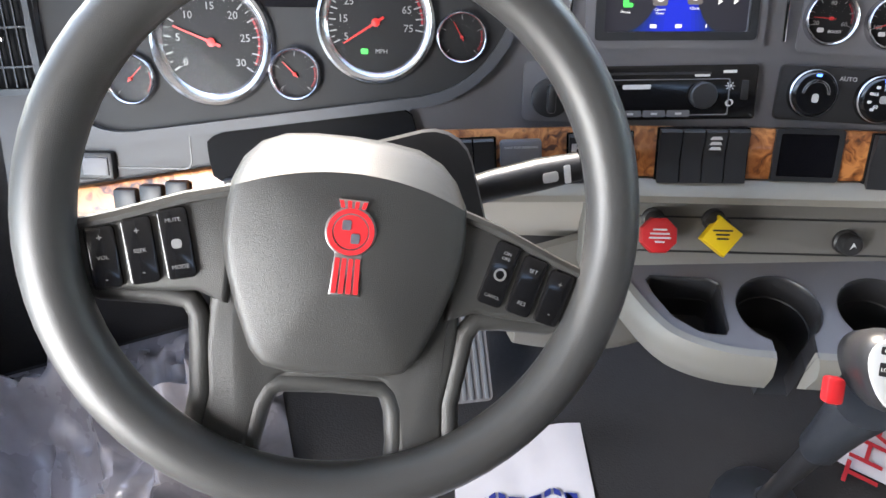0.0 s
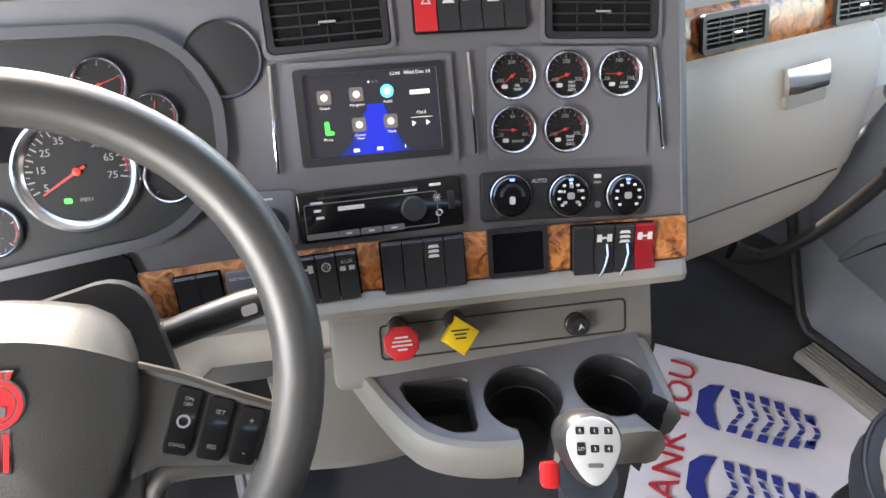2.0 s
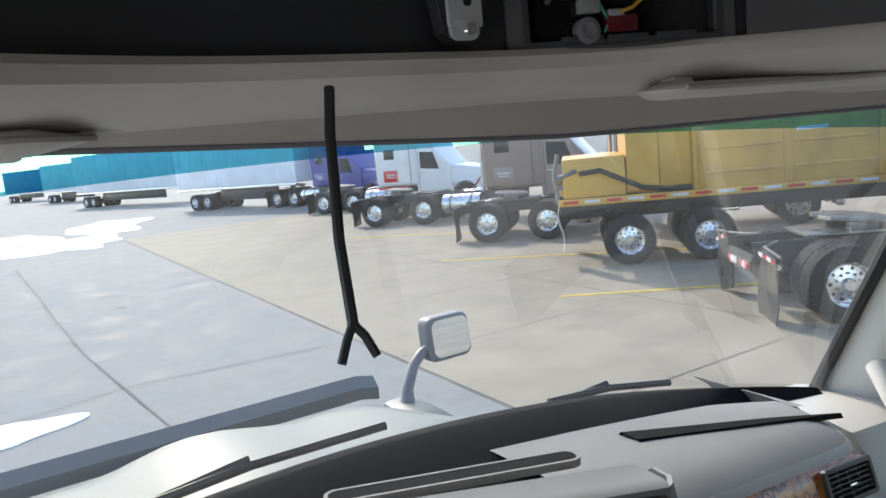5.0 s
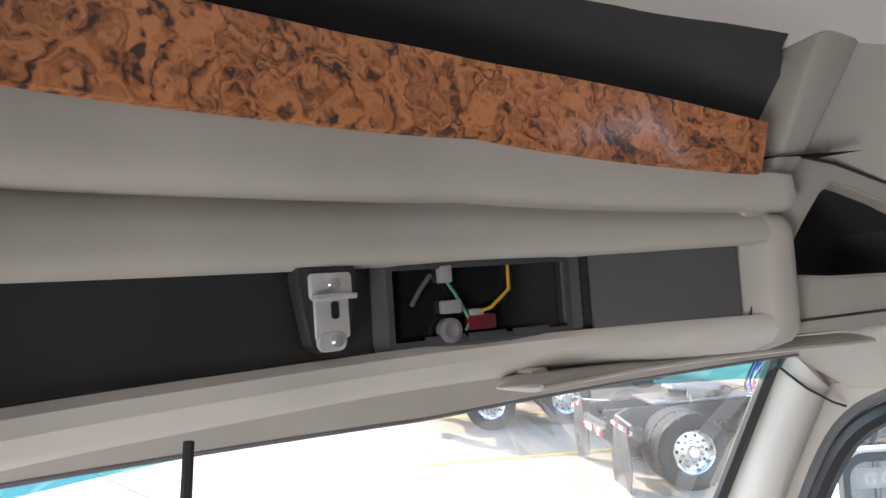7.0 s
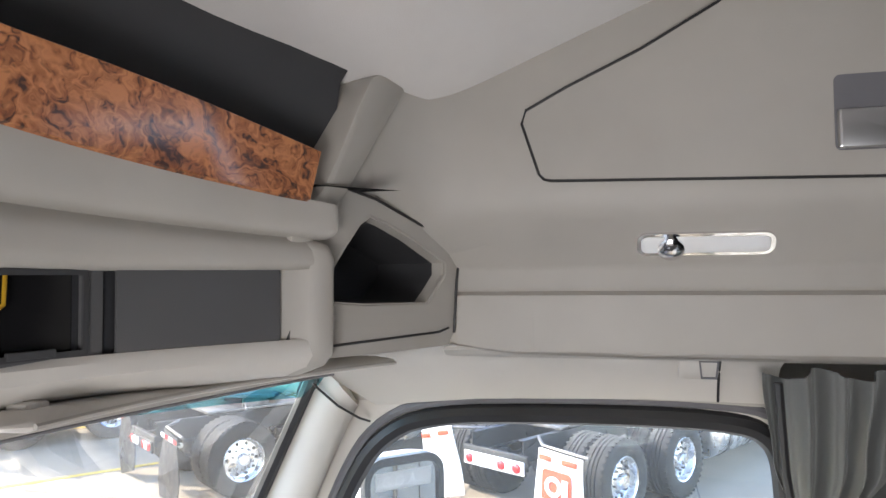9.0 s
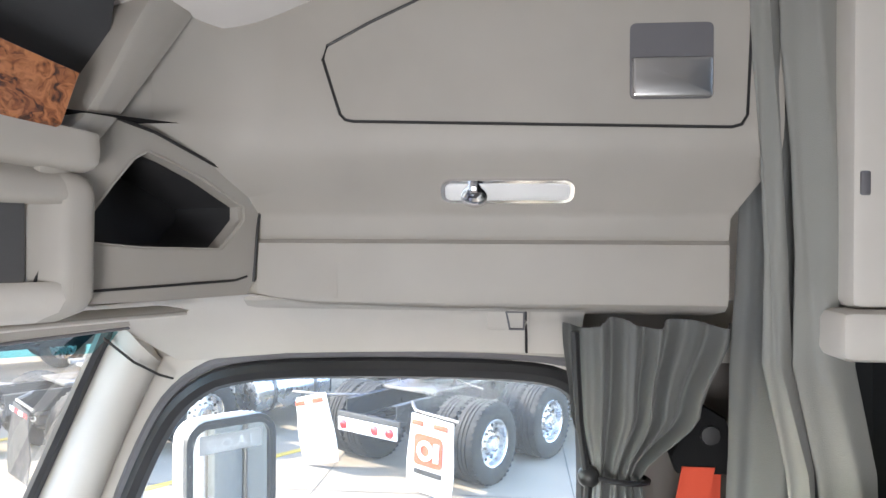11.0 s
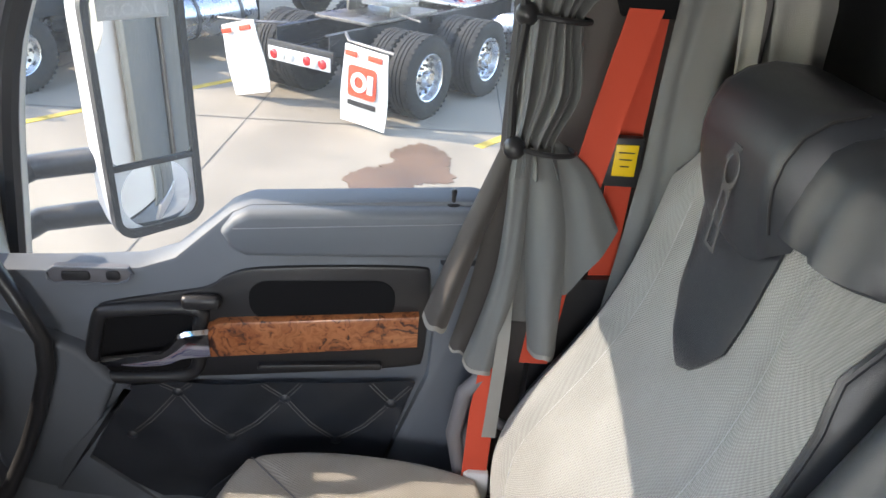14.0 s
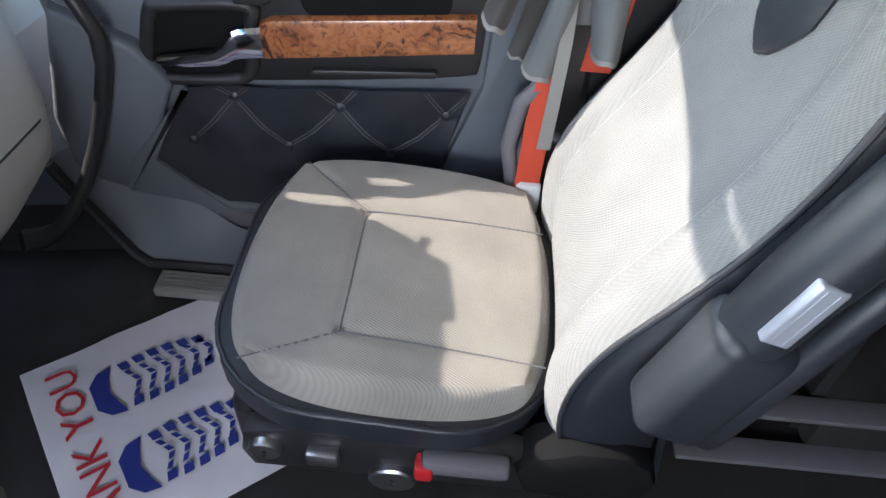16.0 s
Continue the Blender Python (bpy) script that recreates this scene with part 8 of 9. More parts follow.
# pillar speaker and grab handle
bm = nb()
box(bm, (0, 0, 0), (0.05, 0.03, 0.075), pose(0.992, 0.262, 0.912, 0, 0, -30), 0.012, 3)
part("pillar_speaker", bm, LIGHTTAUPE, label="taupe pillar speaker pod", kind="structure", category="speaker")
gh = thing("grab_handle", "black curved grab handle on the windshield pillar", "grab handle", (0.85, 0.1, 0.5))
bm = nb()
tube(bm, [(0.875, 0.235, 0.835), (0.858, 0.21, 0.812), (0.838, 0.185, 0.785), (0.808, 0.135, 0.722), (0.79, 0.088, 0.652), (0.788, 0.063, 0.585), (0.79, 0.070, 0.53), (0.79, 0.100, 0.445), (0.783, 0.123, 0.385), (0.755, 0.150, 0.32), (0.72, 0.172, 0.28), (0.691, 0.190, 0.261), (0.668, 0.203, 0.265)], 0.0125, 12)
part("bar", bm, BLACK, gh)
part("collar", tube(nb(), [(0.885, 0.247, 0.845), (0.862, 0.216, 0.818), (0.846, 0.196, 0.796)], [0.017, 0.0165, 0.014], 12), LIGHTTAUPE, gh, "taupe collar of the grab handle")
part("mount", tube(nb(), [(0.69, 0.193, 0.262), (0.668, 0.205, 0.266), (0.65, 0.225, 0.275)], [0.015, 0.019, 0.02], 12), BLACK, gh)

# ---- passenger door details ----
def dm(x, y, z=0.0, turn=0.0):
    return at2(DOOR, x, y, z, turn)
bm = nb()
pad_o = [(-0.092, 0.218), (-0.070, 0.205), (0.285, 0.203), (0.285, 0.285), (-0.06, 0.280), (-0.086, 0.268), (-0.104, 0.245)]
prism(bm, pad_o, -0.055, 0.012, DOOR, 0.012, 3)
part("armrest_pad", bm, DOORGREY, door, "stitched grey-blue armrest pad")
bm = nb()
tube(bm, [DOOR @ Vector((-0.085 + 0.0285 * k, 0.254 + 0.001 * k, 0.0125)) for k in range(14)], 0.0009, 6)
part("stitching", bm, mat("blue_grey_thread", (0.26, 0.27, 0.29), 0.7), door)
LOCKM = DOOR @ Matrix.Translation((0.229, 0.2845, -0.015)) @ Matrix.Rotation(radians(-90), 4, "X")
bm = nb()
lathe(bm, [(0, -0.002), (0.0105, -0.001), (0.0105, 0.0012), (0.007, 0.0022), (0, 0.0022)], 20, LOCKM)
esc = part("lock_escutcheon", bm, BLACK, door, "black lock pin ring")
bm = nb()
lathe(bm, [(0.0034, 0.0), (0.0034, 0.012), (0.0045, 0.019), (0.0042, 0.022), (0.0025, 0.0236), (0, 0.024)], 14, LOCKM)
part("lock_pin", bm, BLACK, esc)
bm = nb()
sw_o = [(-0.358, 0.158), (-0.350, 0.150), (-0.262, 0.148), (-0.247, 0.153), (-0.238, 0.166), (-0.244, 0.174), (-0.346, 0.177), (-0.357, 0.170)]
prism(bm, sw_o, -0.02, -0.006, DOOR, 0.003)
swp = part("window_switch_panel", bm, DARK, door, "dark grey window switch panel with a raised rim")
bm = nb()
tube(bm, [DOOR @ Vector((x, y, -0.006)) for x, y in sw_o], 0.0022, 8, closed=True)
part("rim", bm, DOORGREY, swp)
for x in (-0.318, -0.266):
    bm = nb()
    prism(bm, rrect(0.040 if x < -0.3 else 0.020, 0.016, 0.005, 4, x, 0.163), -0.008, -0.003, DOOR, 0.002)
    part("switch", bm, BLACK, swp)
bm = nb()
bez = [(-0.336, -0.016), (-0.325, -0.030), (-0.20, -0.034), (0.19, -0.020), (0.20, 0.0), (0.205, 0.17), (0.19, 0.182), (-0.06, 0.180), (-0.105, 0.165), (-0.13, 0.142), (-0.18, 0.134), (-0.29, 0.115), (-0.30, 0.105)]
prism(bm, chaikin(bez), -0.02, -0.004, DOOR, 0.005)
part("handle_bezel", bm, BLACK, door, "black handle surround")
bm = nb()
rim_line = chaikin([(-0.328, -0.014), (-0.318, -0.026), (-0.20, -0.027), (-0.165, -0.020), (-0.155, 0.03), (-0.152, 0.075), (-0.140, 0.112), (-0.285, 0.104), (-0.298, 0.096)])
tube(bm, [DOOR @ Vector((x, y, -0.002)) for x, y in rim_line], 0.0115, 10, closed=True)
part("pocket_rim", bm, BLACK, door, "thick rounded black rim of the handle pocket")
# shallow plate in matte black: the pocket's shade is in its colour
bm = nb()
prism(bm, rim_line, -0.006, -0.0025, DOOR)
part("handle_pocket_shade", bm, MATTEBLACK, door, "flat black plate painted as the dark of the handle pocket")
bm = nb()
box(bm, (-0.143, 0.124, 0.006), (0.058, 0.024, 0.020), dm(0, 0, 0), 0.009, 3)
part("grip_end", bm, BLACK, door)
# no real depth here; black paint gives the shade of the pull recess
bm = nb()
prism(bm, rrect(0.222, 0.072, 0.030, 5, 0.037, 0.120), -0.012, -0.0025, DOOR)
part("pull_pocket_shade", bm, MATTEBLACK, door, "flat black plate painted as the dark of the pull pocket")
bm = nb()
loft(bm, [[DOOR @ Vector((x, y + dy, z + dz)) for dy, dz in ((h, 0.0), (h * 0.8, 0.006), (0.0, 0.008), (-h * 0.8, 0.006), (-h, 0.0))] for x, y, z, h in ((-0.305, 0.012, 0.004, 0.005), (-0.295, 0.014, 0.008, 0.009), (-0.26, 0.018, 0.012, 0.012), (-0.21, 0.024, 0.014, 0.014), (-0.195, 0.032, 0.014, 0.018), (-0.182, 0.044, 0.014, 0.024), (-0.17, 0.048, 0.014, 0.026), (-0.136, 0.050, 0.012, 0.027))], caps=True)
part("release_handle", bm, CHROME, door, "chrome door release handle")
bm = nb()
prism(bm, rrect(0.20, 0.014, 0.006, 3, 0.03, -0.008), -0.004, 0.006, DOOR, 0.004)
part("pull_lip", bm, BLACK, door)
THREAD = mat("grey_thread", (0.11, 0.11, 0.11), 0.7)
# tufted lower panel: diamond quilting with buttons
bm = nb()
tuft_pts = [(-0.200, -0.061), (-0.030, -0.079), (0.147, -0.094), (-0.124, -0.165), (0.053, -0.177), (-0.285, -0.153), (0.22, -0.19), (-0.21, -0.26), (-0.03, -0.275), (0.14, -0.29)]
rows = []
for i in range(33):
    x = -0.36 + 0.56 * i / 32
    row = []
    for j in range(19):
        y = -0.036 - 0.27 * j / 18
        d = min(math.hypot((x - a), (y - b)) for a, b in tuft_pts)
        z = 0.004 + 0.016 * min(1.0, (d / 0.07)) ** 0.6
        lft = -0.271 - (0.082 * min(1, (-0.036 - y) / 0.15)) + max(0, (-0.19 - y)) * 0.9
        rgt = 0.186 - (-0.036 - y) * 0.28
        row.append(DOOR @ Vector((max(lft, min(rgt, x)), y, z - 0.01)))
    rows.append(row)
loft(bm, rows)
part("tufted_panel", bm, LEATHER, door, "black tufted leather panel")
for a, b in tuft_pts[:6]:
    bm = nb()
    lathe(bm, [(0.011, -0.004), (0.010, 0.002), (0.006, 0.005), (0, 0.006)], 14, dm(a, b, -0.003))
    part("tuft_button", bm, LEATHER, door)
for (a, b), (c, d) in (((-0.200, -0.061), (-0.124, -0.165)), ((-0.030, -0.079), (-0.124, -0.165)), ((-0.030, -0.079), (0.053, -0.177)), ((0.147, -0.094), (0.053, -0.177)), ((-0.2, -0.061), (-0.285, -0.153)), ((-0.2, -0.061), (-0.175, -0.037)), ((-0.2, -0.061), (-0.225, -0.037)), ((-0.03, -0.079), (0.0, -0.037)), ((-0.03, -0.079), (-0.065, -0.037)), ((0.147, -0.094), (0.18, -0.045)), ((0.147, -0.094), (0.11, -0.037))):
    for off in (-0.003, 0.003):
        bm = nb()
        nx, ny = (d - b), -(c - a)
        l = math.hypot(nx, ny)
        pts = []
        for k in range(7):
            f = 0.06 + 0.88 * k / 6
            x, y = a + (c - a) * f + nx / l * off, b + (d - b) * f + ny / l * off
            dd = min(math.hypot(x - p, y - q) for p, q in tuft_pts)
            pts.append(DOOR @ Vector((x, y, 0.004 + 0.016 * min(1.0, dd / 0.07) ** 0.6 - 0.0098)))
        tube(bm, pts, 0.0011, 5)
        part("stitch_line", bm, THREAD, door)
# lower front moulding with map pocket
bm = nb()
prism(bm, [(-0.42, -0.40), (-0.28, -0.40), (-0.12, -0.36), (-0.12, -0.31), (-0.25, -0.295), (-0.36, -0.19), (-0.29, -0.03), (-0.33, 0.04), (-0.44, 0.10), (-0.50, -0.10), (-0.50, -0.30)], -0.03, 0.016, DOOR, 0.012, 3)
part("front_moulding", bm, DOORGREY, door)
bm = nb()
prism(bm, [(0.205, -0.03), (0.215, 0.19), (0.29, 0.19), (0.29, -0.42), (0.10, -0.42), (0.13, -0.25)], -0.02, 0.004, DOOR, 0.006)
part("rear_moulding", bm, DOORGREY, door)
bm = nb()
prism(bm, rrect(0.10, 0.06, 0.02, 4, -0.235, -0.345), 0.0, 0.020, DOOR, 0.006)
part("door_speaker", bm, DARK, door, "dark lower door speaker")
bm = nb()
prism(bm, [(-0.267, -0.035), (-0.396, -0.186), (-0.424, -0.268), (-0.355, -0.393), (-0.30, -0.41), (-0.20, -0.33), (-0.254, -0.30), (-0.283, -0.268), (-0.353, -0.186), (-0.272, -0.036)], 0.008, 0.0185, DOOR, 0.004)
part("map_pocket", bm, DOORGREY, door, "grey scoop beside the tufted panel")
bm = nb()
rows = []
edge = []
for k in range(21):
    y = 0.215 - 0.50 * k / 20
    zb = 0.128 + 2.6 * max(0.0, y - 0.10) ** 1.15
    row = []
    zt = 0.155 + 0.165 * min(1.0, max(0.0, (y + 0.07) / 0.20))
    for x, f in ((0.836, 0.0), (0.826, 0.25), (0.812, 0.5), (0.794, 0.75), (0.776, 0.92), (0.766, 1.0)):
        row.append((x + 0.09 * max(0.0, y - 0.10), y, zt + (zb - zt) * f))
    rows.append(row)
    edge.append(row[-1])
loft(bm, rows)
part("lower_moulding", bm, DOORGREY, door, "grey lower door moulding", smooth=70)
part("door_seal", tube(nb(), [(x - 0.006, y, z - 0.004) for x, y, z in edge], 0.010, 8), BLACK, door, "black rubber door seal")
# sill plate
bm = nb()
box(bm, (0.722, -0.065, 0.115), (0.052, 0.26, 0.02), bev=0.004)
for k in range(5):
    box(bm, (0.704 + 0.009 * k, -0.065, 0.126), (0.004, 0.25, 0.004))
part("trim_sill", bm, mat("dull_sill_metal", (0.30, 0.29, 0.275), 0.6, 0.3, vary=0.1), label="ribbed metal door sill plate", kind="structure", category="sill plate")
bm = nb()
prism(bm, [(0.74, 0.60), (0.90, 0.60), (0.90, 0.15), (0.86, 0.14), (0.82, 0.12), (0.79, 0.30), (0.77, 0.45)], 0.08, 0.22, bev=0.02)
part("kick_panel", bm, RUBBER, label="black kick panel beside the footwell", kind="structure", category="panel")

# ---- curtains ----
def pleats(name, label, levels, n, folds, amp, seed, th=0.004, cloth=CURTAIN):
    """A hanging cloth. levels: (z, centre x, first y, last y, depth factor, extra z wave)."""
    t = thing(name, label, "curtain", (levels[0][1], (levels[0][2] + levels[0][3]) / 2, levels[-1][0]))
    rnd = random.Random(seed)
    ph = [rnd.uniform(-0.5, 0.5) for _ in range(folds + 2)]
    bm = nb()
    rows = []
    for z, cx, y0, y1, dep, wav in levels:
        row = []
        for k in range(n + 1):
            s = k / n
            w = math.sin(2 * math.pi * folds * s + 1.2 * math.sin(5 * s + seed)) + 0.5 * math.sin(2 * math.pi * folds * 1.7 * s + seed * 2)
            j = int(s * folds)
            row.append((cx + amp * dep * w + 0.012 * dep * math.sin(s * math.pi) * -1, y0 + (y1 - y0) * s + 0.004 * dep * math.sin(9 * s + z * 12), z + wav * (math.sin(2 * math.pi * folds * 0.5 * s + seed) + ph[j] * 1.6)))
        rows.append(row)
    loft(bm, [r + [(x + th, y, z) for x, y, z in r[::-1]] for r in rows], closed=True, caps=True)
    part("cloth", bm, cloth, t, smooth=60)
    return t
def lv(keys, n=26):
    """Smooth levels between keys."""
    out = []
    for i in range(n + 1):
        z = keys[0][0] + (keys[-1][0] - keys[0][0]) * i / n
        for a, b in zip(keys, keys[1:]):
            if a[0] >= z >= b[0]:
                f = (a[0] - z) / (a[0] - b[0])
                f = f * f * (3 - 2 * f)
                out.append((z, *[p + (q - p) * f for p, q in zip(a[1:], b[1:])]))
                break
    return out
ct = pleats("window_curtain", "grey cloth curtain tied back with two black balls", lv([(1.285, 0.90, -0.565, -0.805, 1.0, 0.006), (1.16, 0.90, -0.580, -0.765, 1.0, 0), (1.068, 0.885, -0.603, -0.678, 0.75, 0), (0.98, 0.88, -0.596, -0.690, 0.9, 0), (0.898, 0.865, -0.592, -0.655, 0.75, 0), (0.86, 0.862, -0.585, -0.670, 0.8, 0)]), 160, 5, 0.0165, 3)
for z, x in ((1.070, 0.878), (0.900, 0.858)):
    bm = nb()
    tube(bm, [(x + 0.026 * math.cos(a) - 0.002, -0.640 + 0.042 * math.sin(a), z + 0.004 * math.sin(a)) for a in [2 * math.pi * k / 20 for k in range(20)]], 0.0038, 8, closed=True)
    part("elastic_loop", bm, BLACK, ct, "black elastic loop")
    bm = nb()
    bmesh.ops.create_uvsphere(bm, u_segments=18, v_segments=12, radius=0.0155, matrix=Matrix.Translation((x - 0.014, -0.598, z + 0.003)))
    part("tie_ball", bm, BLACK, ct, "black ball of the tie-back")
bm = nb()
tube(bm, [(0.865, -0.578, 1.275), (0.868, -0.585, 1.15), (0.858, -0.597, 1.06), (0.862, -0.590, 0.98), (0.848, -0.592, 0.90)], 0.006, 8)
part("cord_edge", bm, BLACK, ct, "dark curtain edge")
HEMCLOTH = mat("pale_hem_cloth", (0.27, 0.262, 0.24), 0.9, grain=0.3, grain_scale=700)

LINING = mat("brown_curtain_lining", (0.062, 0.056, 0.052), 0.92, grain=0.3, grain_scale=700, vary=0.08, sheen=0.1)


def along_edge(pts, f):
    """A point on a smooth line through pts, f from 0 to 1."""
    n = len(pts) - 1
    k = min(int(f * n), n - 1)
    g = f * n - k
    p0, p1, p2, p3 = pts[max(k - 1, 0)], pts[k], pts[k + 1], pts[min(k + 2, n)]
    return [0.5 * (2 * b + (c - a) * g + (2 * a - 5 * b + 4 * c - d) * g * g + (3 * b - a - 3 * c + d) * g ** 3) for a, b, c, d in zip(p0, p1, p2, p3)]


def fold(left, right, x0, x1, deep, cloth=CURTAIN, hem=True, skew=0.0, ripple=0.0):
    """A rounded tongue of cloth below the tie, between its left and right edges (y, z)."""
    rows = []
    for k in range(19):
        f = k / 18
        a, b = along_edge(left, f), along_edge(right, f)
        row = []
        for i in range(19):
            q = i / 18
            g = q ** (1.0 + skew)
            w = math.sin(math.pi * g) ** 0.75 + ripple * math.sin(3 * math.pi * q + 2.2 * f)
            tail = 0.004 * math.sin(9 * q + 40 * x0) * f ** 3
            row.append(Vector((x0 + (x1 - x0) * f - deep * w * (0.35 + 0.65 * f), a[0] + (b[0] - a[0]) * q, a[1] + (b[1] - a[1]) * q + tail - 0.10 * deep * w * f)))
        rows.append(row)
    bm = nb()
    loft(bm, [r + [p + Vector((0.003, 0, 0)) for p in r[::-1]] for r in rows], closed=True, caps=True)
    fo = part("fold", bm, cloth, ct, smooth=70)
    if hem:
        bm = nb()
        loft(bm, [[p.lerp(q, 0.5) + Vector((-0.001, 0, 0)) for p, q in zip(rows[18], rows[17])], [p + Vector((-0.0014, 0, -0.001)) for p in rows[18]]])
        thicken(bm, 0.004)
        part("hem", bm, HEMCLOTH, fo, "pale frayed hem", smooth=70)
    return fo


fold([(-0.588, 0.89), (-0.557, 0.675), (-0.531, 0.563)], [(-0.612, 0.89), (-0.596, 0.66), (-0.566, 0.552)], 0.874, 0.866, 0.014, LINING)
fold([(-0.606, 0.895), (-0.602, 0.75), (-0.590, 0.60)], [(-0.644, 0.90), (-0.655, 0.75), (-0.672, 0.63)], 0.874, 0.870, 0.006, hem=False, ripple=0.8)
fold([(-0.640, 0.903), (-0.668, 0.813), (-0.694, 0.675)], [(-0.660, 0.908), (-0.710, 0.868), (-0.762, 0.784)], 0.868, 0.856, 0.016, hem=False, skew=-0.25, ripple=0.25)
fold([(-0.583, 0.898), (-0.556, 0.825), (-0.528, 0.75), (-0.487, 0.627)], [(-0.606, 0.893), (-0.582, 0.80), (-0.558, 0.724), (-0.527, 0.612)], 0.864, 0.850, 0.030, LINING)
fold([(-0.585, 0.545), (-0.580, 0.54), (-0.573, 0.535)], [(-0.615, 0.60), (-0.612, 0.53), (-0.608, 0.477)], 0.864, 0.858, 0.010)
fold([(-0.616, 0.90), (-0.628, 0.774), (-0.652, 0.578)], [(-0.654, 0.904), (-0.688, 0.778), (-0.696, 0.582)], 0.862, 0.848, 0.032, skew=0.35)
fold([(-0.597, 0.90), (-0.592, 0.716), (-0.553, 0.552)], [(-0.626, 0.90), (-0.627, 0.718), (-0.612, 0.54)], 0.860, 0.846, 0.028, skew=-0.2, ripple=0.12)
bm = nb()
loft(bm, [[(0.846 - 0.030 * f + 0.035 * max(0.0, (0.6 - f) / 0.18), -0.616 + 0.012 * f * f + dy, 0.892 - 0.468 * f) for dy in (0.007 + 0.004 * f, 0.0, -0.007 - 0.004 * f)] for f in [0.42 + 0.58 * k / 12 for k in range(13)]])
thicken(bm, 0.003)
part("tail_strap", bm, HEMCLOTH, ct, "pale cloth tail strap")
pleats("sleeper_curtain", "grey sleeper curtain hanging in long folds", lv([(1.92, 0.868, -0.81, -0.93, 1.0, 0), (1.15, 0.862, -0.795, -0.935, 1.0, 0), (0.93, 0.858, -0.780, -0.94, 1.0, 0), (0.3, 0.845, -0.745, -0.95, 1.2, 0)], 14), 80, 2, 0.018, 8)
PALECLOTH = mat("pale_curtain_cloth", (0.25, 0.25, 0.236), 0.9, grain=0.3, grain_scale=700, vary=0.06, sheen=0.15)
for x, ya, yb in ((0.797, 0.0, -0.031), (0.789, -0.034, -0.103)):
    pleats("sleeper_curtain", "pale grey sleeper curtain edge hanging almost flat", lv([(1.92, x, -0.785 + ya, -0.785 + yb, 1.0, 0), (1.28, x, -0.808 + ya, -0.808 + yb, 1.0, 0), (1.03, x, -0.850 + ya, -0.850 + yb, 1.0, 0), (0.3, x, -0.87 + ya, -0.87 + yb, 1.0, 0)], 12), 24, 1, 0.003, 5, cloth=PALECLOTH)
cab = thing("sleeper_cabinet", "white upper cabinet at the sleeper opening", "cabinet", (0.78, -0.98, 1.26))
bm = nb()
box(bm, (0.86, -1.02, 1.62), (0.24, 0.26, 0.60), bev=0.012)
part("body", bm, LIGHTTAUPE, cab)
bm = nb()
box(bm, (0.85, -1.02, 1.29), (0.27, 0.30, 0.06), bev=0.012)
part("base_rail", bm, LIGHTTAUPE, cab)
bm = nb()
box(bm, (0.745, -0.905, 1.47), (0.014, 0.012, 0.03), bev=0.003)
part("catch", bm, DARK, cab)
# black sheet added where the unlit sleeper shows behind the seat
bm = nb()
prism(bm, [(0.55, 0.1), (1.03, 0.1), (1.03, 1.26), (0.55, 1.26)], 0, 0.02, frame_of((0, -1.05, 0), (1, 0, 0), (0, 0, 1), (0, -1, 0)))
part("sleeper_shade_sheet", bm, DARKVOID, label="added near-black sheet standing for the unlit sleeper", kind="structure", category="partition")

led = thing("sleeper_ledge", "dark sleeper step with grey edge strips behind the seat", "ledge", (0.75, -1.25, 0.1))
part("step", box(nb(), (0.76, -1.42, 0.15), (0.50, 0.72, 0.10), bev=0.012), RUBBER, led)
for z, x in ((0.196, 0.522), (0.112, 0.490)):
    part("edge_strip", box(nb(), (x, -1.30, z), (0.045, 0.90, 0.012), bev=0.004), DARK, led, "grey plastic edge strip")

# ---- seat belt ----
bm = nb()
prism(bm, [(-0.665, 0.30), (-0.665, 0.665), (-0.675, 0.682), (-0.83, 0.692), (-0.83, 0.30)], 0.0, 0.06, frame_of((0.882, 0, 0), (0, 1, 0), (0, 0, 1), (1, 0, 0)), 0.008)
part("trim_pillar_lower", bm, BLACK, label="black plastic lower trim of the door pillar", kind="structure", category="trim")
belt = thing("seat_belt", "orange seat belt hanging from a black pillar anchor", "seat belt", (0.88, -0.75, 0.3))
bm = nb()
prism(bm, [(-0.035, -0.045), (0.040, -0.045), (0.048, -0.02), (0.030, 0.035), (0.0, 0.052), (-0.02, 0.03), (-0.045, -0.02)], -0.01, 0.014, frame_of((0.90, -0.760, 1.118), (0, -1, 0), (0, 0, 1), (-1, 0, 0)), 0.006)
part("anchor", bm, MATTEBLACK, belt, "black plastic pillar anchor")
bm = nb()
lathe(bm, [(0.014, 0.012), (0.013, 0.020), (0, 0.021)], 16, frame_of((0.90, -0.768, 1.13), (0, -1, 0), (0, 0, 1), (-1, 0, 0)))
part("bolt", bm, BLACK, belt)
bm = nb()
w = 0.0225
loft(bm, [[(x, y + s, z) for s in (-w, 0, w)] for x, y, z in ((0.885, -0.752, 1.085), (0.878, -0.725, 0.95), (0.874, -0.700, 0.80), (0.868, -0.680, 0.66), (0.85, -0.665, 0.55))])
thicken(bm, 0.003)
part("webbing", bm, BELT, belt, "orange webbing")
bm = nb()
loft(bm, [[(x, y + s, z) for s in (-w * 0.85, 0, w * 0.85)] for x, y, z in ((0.90, -0.768, 1.085), (0.90, -0.762, 0.90), (0.90, -0.758, 0.70), (0.89, -0.755, 0.45))])
thicken(bm, 0.003)
part("webbing", bm, BELT, belt, "orange webbing")
bm = nb()
box(bm, (0.882, -0.756, 0.880), (0.016, 0.052, 0.075), bev=0.006)
tg = part("belt_guide", bm, BLACK, belt)
bm = nb()
